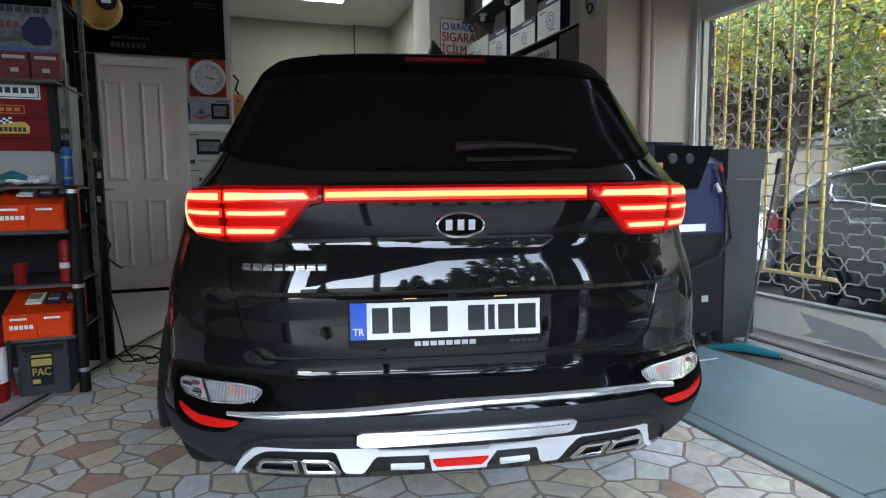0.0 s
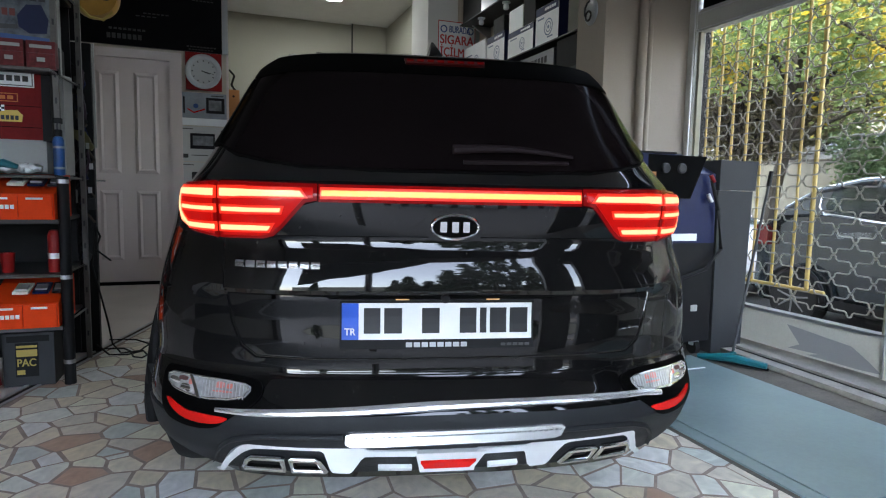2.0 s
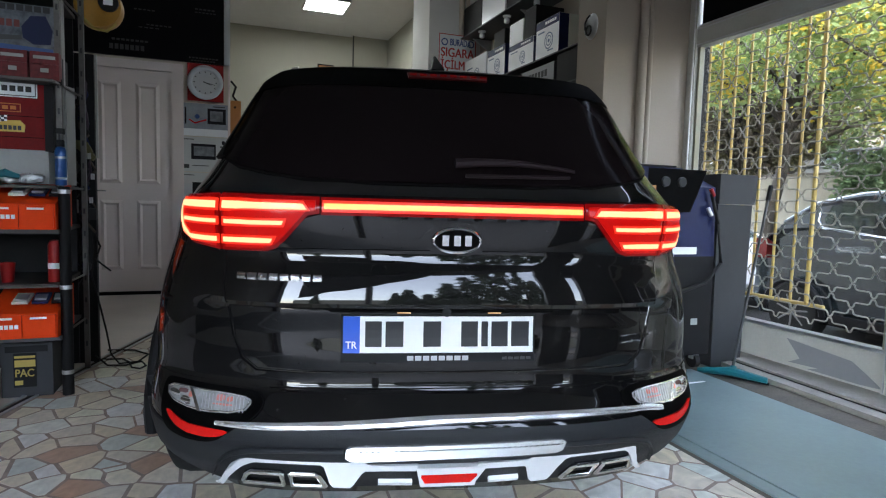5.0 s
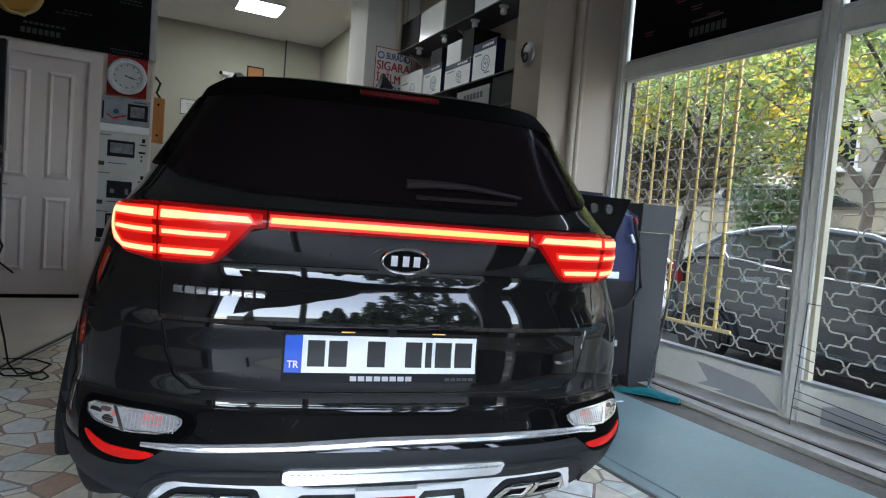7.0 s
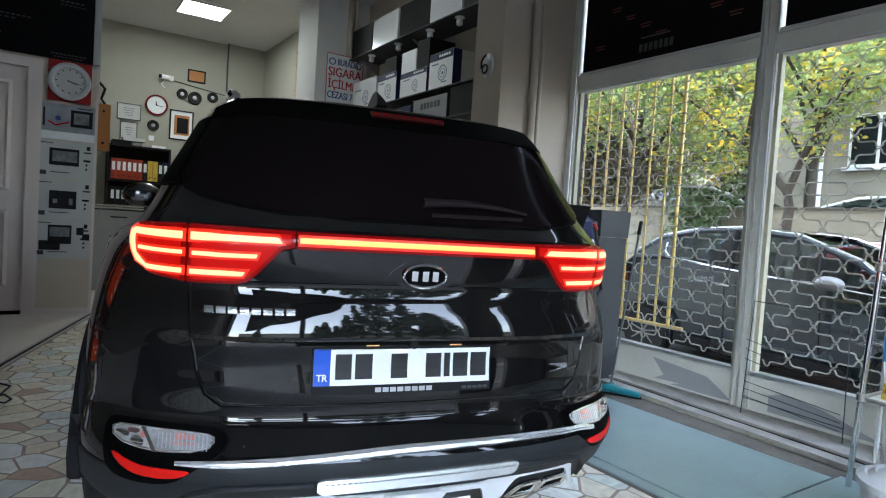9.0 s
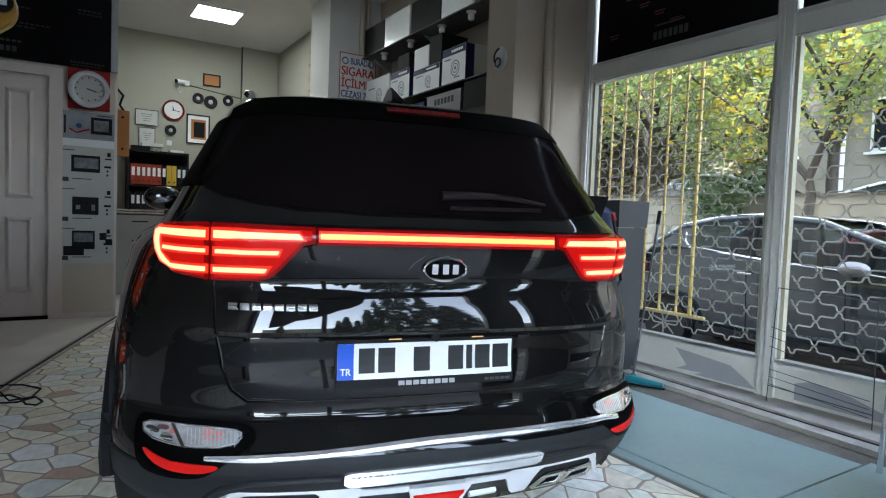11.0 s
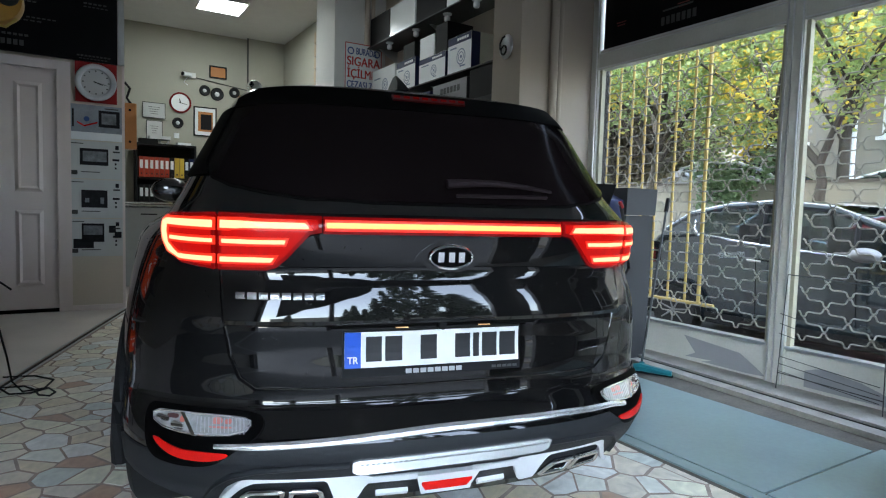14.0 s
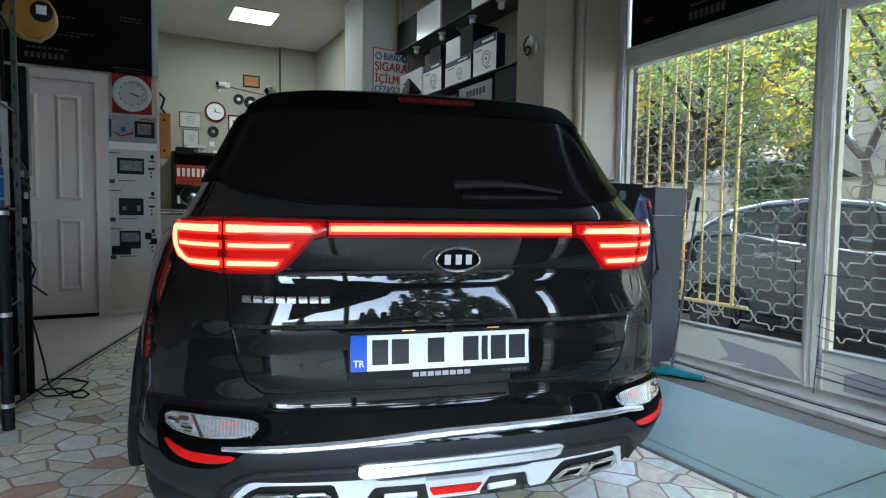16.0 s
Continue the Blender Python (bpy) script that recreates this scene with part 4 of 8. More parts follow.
for k in range(8):
    s0 = -0.117 + k * 0.0305
    part("segment", skin_grid(rows_of([(s0 + 0.002, 1.410), (s0 + 0.022, 1.410), (s0 + 0.022, 1.4185), (s0 + 0.002, 1.4185)], 3, 4), 0.0205, 0.004), M["brakeseg"], bl)
wp = bmesh.new()
for s0, s1, z0, z1, h in ((0.0, 0.34, 1.140, 1.126, 0.0),):
    pts = [skin(s0 + (s1 - s0) * k / 9, z0 + (z1 - z0) * k / 9 + 0.012 * math.sin(math.pi * k / 9), 0.03) for k in range(10)]
    tube(pts, [0.014, 0.013, 0.012, 0.011, 0.010, 0.009, 0.008, 0.007, 0.006, 0.005], 8, wp)
    tube([skin(0.03 + 0.03 * k, 1.112 + 0.0004 * k, 0.016) for k in range(11)], 0.006, 6, wp)
part("rear_wiper", wp, M["wiper"], car, "dark plastic rear wiper", smooth=True)

# tail lamps
lamp_poly_out = [(-0.748, 1.045), (-0.765, 1.02), (-0.768, 0.985), (-0.752, 0.945), (-0.71, 0.916), (-0.625, 0.904), (-0.625, 1.050)]
lamp_poly_in = [(-0.618, 1.050), (-0.618, 0.904), (-0.50, 0.906), (-0.475, 0.915), (-0.45, 0.937), (-0.392, 1.003), (-0.362, 1.008), (-0.362, 1.047)]
strips_out = [[(-0.748, 1.031), (-0.628, 1.031), (-0.628, 1.014), (-0.746, 1.014)], [(-0.735, 0.991), (-0.628, 0.991), (-0.628, 0.979), (-0.737, 0.979)], [(-0.715, 0.946), (-0.628, 0.946), (-0.628, 0.930), (-0.71, 0.930)],
              [(-0.762, 1.022), (-0.748, 1.031), (-0.744, 1.014), (-0.745, 1.0), (-0.740, 0.97), (-0.715, 0.946), (-0.71, 0.930), (-0.742, 0.948), (-0.757, 0.975), (-0.763, 1.0)]]
strips_in = [[(-0.611, 1.032), (-0.405, 1.030), (-0.392, 1.017), (-0.611, 1.014)], [(-0.607, 0.991), (-0.452, 0.989), (-0.456, 0.977), (-0.607, 0.978)], [(-0.611, 0.946), (-0.478, 0.945), (-0.487, 0.930), (-0.611, 0.930)]]
for sg in (1, -1):
    def side(p):
        return p if sg > 0 else flip(p)
    for nm, poly, strips in (("tail_lamp", lamp_poly_out, strips_out), ("gate_lamp", lamp_poly_in, strips_in)):
        lp = part(nm, skin_grid(rows_of(side(poly), 20, 30), 0.013, 0.02), M["lensrim"], car, "lit red tail lamp", smooth=True)
        part("lens", skin_grid(rows_of(side(grow(poly, -0.010)), 20, 30), 0.0155, 0.004, 0.002), M["lens"], lp, "glowing red lens", smooth=True)
        for q in strips:
            # The wider band draws the glow that spreads round the strip.
            g = part("light_guide", skin_grid(rows_of(side(grow(q, 0.0052)), 8, 16), 0.0185, 0.004), M["halo"], lp, "bright red light guide", smooth=True)
            part("light_strip", skin_grid(rows_of(side(grow(q, -0.0008)), 8, 16), 0.0198, 0.003), M["glow"], g, "glowing light strip", smooth=True)
lb = part("light_bar", skin_grid(rows_of([(-0.358, 1.004), (0.358, 1.004), (0.358, 1.047), (-0.358, 1.047)], 6, 50), 0.012, 0.016), M["lensrim"], car, "lit red bar across the tailgate", smooth=True)
g = part("light_guide", skin_grid(rows_of([(-0.354, 1.012), (0.356, 1.012), (0.356, 1.039), (-0.354, 1.039)], 6, 50), 0.0145, 0.004), M["halo"], lb, "bright red light guide", smooth=True)
part("light_strip", skin_grid(rows_of([(-0.350, 1.0195), (0.353, 1.0195), (0.353, 1.0325), (-0.350, 1.0325)], 6, 50), 0.016, 0.004), M["glowbar"], g, "glowing light strip", smooth=True)

# emblem and badge as plain shapes
em = part("emblem", skin_grid([[(0.004 + (0.105 - 0.03 * abs(j - 3) / 3) * math.cos(math.pi * i / 20) * math.sqrt(max(0.0, 1 - ((j - 3) / 3.05) ** 2)), 0.944 + 0.05 * (j - 3) / 3) for i in range(20, -1, -1)] for j in range(7)], 0.009, 0.004), M["paint"], car, smooth=True)
ring = bmesh.new()
tube([skin(0.004 + 0.064 * math.cos(2 * math.pi * k / 40), 0.944 + 0.032 * math.sin(2 * math.pi * k / 40), 0.016) for k in range(40)], 0.0042, 6, ring, closed=True)
part("ring", ring, M["chrome"], em, "chrome oval ring", smooth=True)
inner = bmesh.new()
cv = inner.verts.new(skin(0.004, 0.944, 0.0155))
rv = [inner.verts.new(skin(0.004 + 0.062 * math.cos(2 * math.pi * k / 32), 0.944 + 0.031 * math.sin(2 * math.pi * k / 32), 0.0135)) for k in range(32)]
for k in range(32):
    inner.faces.new((cv, rv[k], rv[(k + 1) % 32]))
part("field", inner, M["gap"], em)
for s0 in (-0.028, 0.004, 0.034):
    part("mark", skin_grid(rows_of([(s0 - 0.009, 0.930), (s0 + 0.009, 0.930), (s0 + 0.009, 0.959), (s0 - 0.009, 0.959)], 3, 3), 0.0185, 0.004), M["chrome"], em)
bd = part("badge", skin_grid(rows_of([(-0.575, 0.826), (-0.553, 0.826), (-0.553, 0.844), (-0.575, 0.844)], 4, 3), 0.0105, 0.003, 0.002), M["satin"], car, "chrome model badge as plain bars")
for k in range(1, 8):
    s0 = -0.575 + k * 0.0285
    part("mark", skin_grid(rows_of([(s0, 0.826), (s0 + 0.022, 0.826), (s0 + 0.022, 0.844), (s0, 0.844)], 4, 3), 0.0105, 0.003, 0.002), M["satin"], bd)

# plate in its holder, characters as plain bars
ho = part("plate_holder", skin_grid(rows_of([(-0.302, 0.610), (0.230, 0.610), (0.230, 0.742), (-0.302, 0.742)], 6, 20), 0.014, 0.012), M["dark"], car, "black number-plate holder", smooth=True)
pl = part("number_plate", skin_grid(rows_of([(-0.296, 0.635), (0.224, 0.635), (0.224, 0.737), (-0.296, 0.737)], 6, 20), 0.017, 0.006), M["plate"], car, "white number plate with black bars", smooth=True)
part("blue_band", skin_grid(rows_of([(-0.296, 0.635), (-0.252, 0.635), (-0.252, 0.737), (-0.296, 0.737)], 6, 6), 0.0185, 0.003), M["plateblue"], pl, "blue band")
tr_at = skin(-0.289, 0.648, 0.0195)
words("TR", 0.027, tuple(tr_at), (90, 0, math.degrees(math.atan2(skin(-0.26, 0.65).y - skin(-0.29, 0.65).y, 0.03))), M["plate"], pl, "country_letters", 0.0008, 0.9)
for s0, wd in ((-0.238, 0.044), (-0.184, 0.048), (-0.082, 0.048), (0.022, 0.046), (0.078, 0.018), (0.106, 0.046), (0.162, 0.050)):
    part("mark", skin_grid(rows_of([(s0, 0.651), (s0 + wd, 0.651), (s0 + wd, 0.724), (s0, 0.724)], 4, 4), 0.0192, 0.003), M["ink"], pl, "black bar")
for k in range(8):
    s0 = -0.125 + k * 0.0215
    part("mark", skin_grid(rows_of([(s0, 0.615), (s0 + 0.017, 0.615), (s0 + 0.017, 0.628), (s0, 0.628)], 3, 3), 0.0155, 0.002), M["alub"], ho, "grey bar")
for k in range(5):
    s0 = 0.138 + k * 0.017
    part("mark", skin_grid(rows_of([(s0, 0.616), (s0 + 0.013, 0.616), (s0 + 0.013, 0.624), (s0, 0.624)], 3, 3), 0.0155, 0.002), M["greytext"], ho)
part("handle_recess", skin_grid(rows_of([(-0.33, 0.744), (0.28, 0.744), (0.30, 0.762), (-0.35, 0.762)], 4, 30), 0.008, 0.004), M["gap"], car, "dark handle recess over the plate")
part("camera_eye", lathe([(0.012, 0.0), (0.012, 0.016), (0.008, 0.022)], tuple(skin(-0.02, 0.752, 0.03)), "y", 14), M["dark"], car)
for s0 in (-0.135, 0.115):
    part("plate_bulb", skin_grid(rows_of([(s0 - 0.018, 0.743), (s0 + 0.018, 0.743), (s0 + 0.018, 0.747), (s0 - 0.018, 0.747)], 3, 4), 0.010, 0.003), M["warm"], car, "small warm plate lamp")

# bumper
bp = skin_grid(cols_of([(-0.90, 0.525), (-0.6, 0.541), (0.0, 0.547), (0.6, 0.541), (0.90, 0.525)], [(-0.90, 0.515), (-0.6, 0.531), (0.0, 0.535), (0.6, 0.531), (0.90, 0.515)], 60, 4), 0.003, 0.006)
part("bumper_edge", bp, M["paint"], car, smooth=True)
part("valance", skin_grid(rows_of([(-0.64, 0.235), (-0.80, 0.275), (-0.89, 0.30), (-0.89, 0.40), (-0.80, 0.385), (-0.62, 0.43), (-0.58, 0.446), (0.58, 0.446), (0.62, 0.43), (0.80, 0.385), (0.89, 0.40), (0.89, 0.30), (0.80, 0.275), (0.64, 0.235)], 24, 70), 0.006, 0.01), M["plastic"], car, "dark grey plastic lower bumper", smooth=True)
for sg in (1, -1):
    def side(p):
        return p if sg > 0 else flip(p)
    part("lamp_recess", skin_grid(rows_of(rounded(side([(-0.812, 0.520), (-0.74, 0.528), (-0.56, 0.527), (-0.500, 0.514), (-0.512, 0.472), (-0.59, 0.425), (-0.64, 0.388), (-0.74, 0.378), (-0.805, 0.395)])), 12, 26), 0.008, 0.01), M["spoiler"], car, "glossy black lamp surround", smooth=True)
    LAMP = side([(-0.786, 0.508), (-0.702, 0.514), (-0.556, 0.511), (-0.528, 0.498), (-0.556, 0.468), (-0.69, 0.459), (-0.780, 0.472)])
    fg = part("reversing_lamp", skin_grid(rows_of(rounded(LAMP, 1), 10, 26), 0.013, 0.01), M["lampbowl"], car, "clear reversing and indicator lamp", smooth=True)
    for x0, x1, z0, z1, km in ((-0.640, -0.582, 0.480, 0.4865, "redglow"), (-0.632, -0.606, 0.489, 0.506, "redglow"), (-0.600, -0.584, 0.490, 0.504, "amberlens"), (-0.745, -0.716, 0.492, 0.505, "smoked"), (-0.712, -0.700, 0.486, 0.502, "amberlens")):
        part("bulb", skin_grid(rows_of(rounded(side([(x0, z0), (x1, z0 + 0.001), (x1 + 0.002, z1), (x0 + 0.002, z1 - 0.002)]), 1), 4, 5), 0.0138, 0.004), M[km], fg, "reddish reflection of the bulb holder", smooth=True)
    ribs = bmesh.new()
    for k in range(13):
        x = -0.668 + 0.0096 * k
        tube([skin(x * sg, z, 0.0132) for z in (0.470, 0.486, 0.504)], 0.0015, 6, ribs)
    part("lens_rim", tube([skin(x, z, 0.0135) for x, z in rounded(grow(LAMP, -0.003), 1)], 0.0022, 6, closed=True), M["chrome"], fg, "bright lens rim", smooth=True)
    part("lens_ribs", ribs, M["clear"], fg, "vertical lens ribs", smooth=True)
    for x0, x1, z0, z1 in ((-0.770, -0.738, 0.484, 0.496), (-0.732, -0.702, 0.470, 0.486)):
        part("facet", skin_grid(rows_of(rounded(side([(x0, z0), (x1, z0 - 0.002), (x1, z1), (x0, z1 + 0.002)]), 1), 4, 5), 0.0142, 0.004, 0.003), M["chrome"], fg, "bright mirror facet", smooth=True)
    part("divider", skin_grid(rows_of(side([(-0.71, 0.509), (-0.70, 0.509), (-0.67, 0.46), (-0.68, 0.46)]), 5, 4), 0.015, 0.004), M["chrome"], fg)
    part("reflector", skin_grid(rows_of(rounded(side([(-0.786, 0.450), (-0.742, 0.434), (-0.688, 0.425), (-0.582, 0.430), (-0.612, 0.412), (-0.68, 0.404), (-0.73, 0.409), (-0.766, 0.426)])), 8, 22), 0.013, 0.01), M["redlens"], car, "red reflector", smooth=True)
tp, bt = [(-0.625, 0.447), (-0.56, 0.451), (-0.3, 0.463), (0.0, 0.474), (0.3, 0.475), (0.56, 0.470), (0.635, 0.460)], [(-0.610, 0.438), (-0.56, 0.438), (-0.3, 0.447), (0.0, 0.457), (0.3, 0.460), (0.56, 0.456), (0.625, 0.448)]
for sg in (1, -1):
    f_top, f_bot = [(-0.66, 0.262), (-0.63, 0.330), (-0.58, 0.376), (-0.50, 0.396), (-0.40, 0.402), (-0.29, 0.404)], [(-0.66, 0.250), (-0.63, 0.312), (-0.58, 0.360), (-0.50, 0.382), (-0.40, 0.389), (-0.29, 0.391)]
    part("bumper_fold", skin_grid(cols_of(f_top if sg > 0 else flip(f_top)[::-1], f_bot if sg > 0 else flip(f_bot)[::-1], 40, 5), 0.010, 0.012, 0.008), M["plastic"], car, "dark moulded fold of the bumper", smooth=True)
part("chrome_strip", skin_grid(cols_of(tp, bt, 60, 7), 0.014, 0.016, 0.0022), M["strip"], car, "chrome bumper strip", smooth=True)
part("skid_plate", upright(skin_grid(cols_of([(-0.280, 0.384), (-0.272, 0.390), (0.0, 0.393), (0.305, 0.396), (0.312, 0.388)], [(-0.280, 0.354), (-0.268, 0.342), (0.0, 0.345), (0.302, 0.351), (0.312, 0.360)], 40, 9), 0.030, 0.034, 0.0), 0.394, 0.028, 0.25, 0.04), M["skid"], car, "satin chrome skid plate", smooth=True)
# The groove is a raised grey stripe; its dark line is only colour.
part("groove", upright(skin_grid(cols_of([(-0.270, 0.3795), (0.0, 0.3825), (0.303, 0.3855)], [(-0.270, 0.3765), (0.0, 0.3795), (0.303, 0.3825)], 40, 3), 0.0335, 0.004, 0.0), 0.394, 0.028, 0.25, 0.04), M["seam"], car, "grey groove along the skid plate", smooth=True)
st = [(-0.640, 0.195), (-0.625, 0.225), (-0.60, 0.272), (-0.555, 0.327), (-0.52, 0.340), (-0.43, 0.346), (-0.34, 0.347), (-0.24, 0.346), (-0.225, 0.322), (-0.20, 0.316), (-0.085, 0.313)]
sb = [(-0.640, 0.190), (-0.625, 0.195), (-0.60, 0.236), (-0.555, 0.297), (-0.52, 0.317), (-0.43, 0.321), (-0.345, 0.319), (-0.313, 0.218), (-0.262, 0.216), (-0.226, 0.289), (-0.085, 0.285)]
for sg in (1, -1):
    a = st if sg > 0 else flip(st)[::-1]
    b = sb if sg > 0 else flip(sb)[::-1]
    part("diffuser", upright(skin_grid(cols_of(a, b, 60, 7), 0.026, 0.03, 0.0), 0.345, 0.014, 0.12, 0.03), M["silver"], car, "silver diffuser trim", smooth=True)
    part("white_insert", skin_grid(rows_of([(-0.195, 0.264), (-0.1, 0.258), (-0.1, 0.272), (-0.195, 0.278)] if sg > 0 else [(0.12, 0.258), (0.205, 0.264), (0.205, 0.278), (0.12, 0.272)], 4, 8), 0.02, 0.012), M["white"], car, "small white insert")
    for o in ([(-0.574, 0.250), (-0.573, 0.270), (-0.556, 0.308), (-0.538, 0.322), (-0.449, 0.324), (-0.446, 0.316), (-0.446, 0.252)], [(-0.438, 0.251), (-0.438, 0.316), (-0.434, 0.324), (-0.362, 0.324), (-0.350, 0.314), (-0.332, 0.258), (-0.334, 0.250)]):
        if sg < 0:
            o = flip(o)[::-1]
        rim_ = grow(o, -0.008)
        ex = part("exhaust_tip", tube([skin(x, z, 0.016) for x, z in rim_], 0.0085, 10, closed=True), M["chrome"], car, "chrome trapezoid exhaust tip", smooth=True)
        part("opening", skin_grid(rows_of(grow(o, -0.012), 6, 8), 0.008, 0.004), M["dark"], ex, "dark meshed opening")
        part("inner_lip", tube([skin(x, z, 0.011) for x, z in grow(o, -0.017)], 0.0035, 6, closed=True), M["gap"], ex, "dark inner lip", smooth=True)
rt = part("reflector_surround", upright(skin_grid(rows_of([(-0.086, 0.300), (0.116, 0.300), (0.094, 0.216), (-0.064, 0.216)], 8, 16), 0.03, 0.034, 0.0), 0.345, 0.018, 0.12, 0.03), M["silver"], car, "silver surround of the lower reflector", smooth=True)
part("reflector", upright(skin_grid(rows_of([(-0.066, 0.256), (0.096, 0.256), (0.082, 0.226), (-0.050, 0.226)], 6, 14), 0.034, 0.038, 0.0), 0.345, 0.023, 0.12, 0.01), M["redlens"], rt, "red reflector")

# roof fittings, mirrors and side windows
fin = bmesh.new()
fb = [fin.verts.new((x, d, 1.53)) for x, d in ((-0.006, 0.62), (0.042, 0.62), (0.038, 0.82), (-0.004, 0.82))]
fm = [fin.verts.new((x, d, 1.568)) for x, d in ((0.006, 0.67), (0.028, 0.67), (0.030, 0.80), (0.004, 0.80))]
ft_ = [fin.verts.new((x, d, 1.602)) for x, d in ((0.013, 0.735), (0.021, 0.735), (0.020, 0.775), (0.014, 0.775))]
for lo, hi in ((fb, fm), (fm, ft_)):
    for k in range(4):
        fin.faces.new((lo[k], lo[(k + 1) % 4], hi[(k + 1) % 4], hi[k]))
fin.faces.new(ft_)
part("roof_antenna", fin, M["dark"], car, "black shark-fin roof antenna", smooth=True)
for sg in (-1, 1):
    part("roof_rail", tube([(sg * 0.50, 0.76, 1.495), (sg * 0.512, 0.83, 1.53), (sg * 0.52, 0.95, 1.556), (sg * 0.515, 1.8, 1.58), (sg * 0.50, 2.25, 1.565), (sg * 0.49, 2.32, 1.53)], [0.020, 0.024, 0.022, 0.020, 0.018, 0.012], 8), M["chrome"], car, "silver roof rail", smooth=True)
    gl = bmesh.new()
    cells = []
    for j in range(9):
        z = 1.06 + 0.32 * j / 8
        a, b = fd(z) + 0.72, ff(z) - 0.85
        cells.append([gl.verts.new((sg * (fw(z) * 0.998 + 0.004), a + (b - a) * i / 10, z)) for i in range(11)])
    for r0, r1 in zip(cells, cells[1:]):
        for k in range(10):
            gl.faces.new((r0[k], r0[k + 1], r1[k + 1], r1[k]))
    part("side_window", gl, M["tint"], car, "dark tinted side windows", smooth=True)
    mr = bmesh.new()
    bmesh.ops.create_uvsphere(mr, u_segments=18, v_segments=10, radius=1.0, matrix=pose(sg * 0.97, 2.52, 1.155) @ Matrix.Diagonal((0.115, 0.10, 0.075, 1)))
    tube([(sg * 0.80, 2.55, 1.05), (sg * 0.92, 2.53, 1.11)], 0.03, 8, mr)
    mo = part("side_mirror", mr, M["paint"], car, smooth=True)
    gm = bmesh.new()
    bmesh.ops.create_uvsphere(gm, u_segments=18, v_segments=8, radius=1.0, matrix=pose(sg * 0.97, 2.435, 1.155) @ Matrix.Diagonal((0.090, 0.02, 0.056, 1)))
    part("mirror_glass", gm, M["mirror"], mo, "silvered mirror glass", smooth=True)

# ---- fittings on the partition wall ----
wc = thing("wall_clock", pose(-0.005, DOORY, 2.205), "round silver-rimmed clock on a red square board", "clock")
part("board", box(-0.172, 0.178, -0.022, -0.002, -0.19, 0.19), M["red"], wc, "red square board", bevel=0.006)
part("rim", lathe([(0.122, -0.024), (0.128, -0.040), (0.150, -0.048), (0.170, -0.044), (0.176, -0.036), (0.172, -0.022)], axis="y", seg=48, caps=False), M["alub"], wc, "silver rim", smooth=True)
part("dial", lathe([(0.126, -0.023), (0.126, -0.030), (0.0, -0.030)], axis="y", seg=48), M["paper"], wc, "white dial")
for k in range(12):
    a = math.pi * k / 6
    c, s_ = math.cos(a), math.sin(a)
    part("hour_mark", prism([(0.100 * c - 0.005 * s_, 0.100 * s_ + 0.005 * c), (0.100 * c + 0.005 * s_, 0.100 * s_ - 0.005 * c), (0.114 * c + 0.005 * s_, 0.114 * s_ - 0.005 * c), (0.114 * c - 0.005 * s_, 0.114 * s_ + 0.005 * c)], -0.032, -0.030), M["ink"], wc)
for nm, a, ln, w in (("hour_hand", -0.35, 0.065, 0.006), ("minute_hand", -0.22, 0.100, 0.0045)):
    c, s_ = math.cos(a), math.sin(a)
    part(nm, prism([(-0.02 * c - w * s_, -0.02 * s_ + w * c), (-0.02 * c + w * s_, -0.02 * s_ - w * c), (ln * c + w * 0.4 * s_, ln * s_ - w * 0.4 * c), (ln * c - w * 0.4 * s_, ln * s_ + w * 0.4 * c)], -0.035, -0.033), M["ink"], wc)


def shapes(parent, mats, rects, y):
    """Flat printed shapes lying on a front that faces -y."""
    for k, (x0, x1, z0, z1) in rects:
        part("print", box(x0, x1, y - 0.0016, y, z0, z1), M[k], parent)


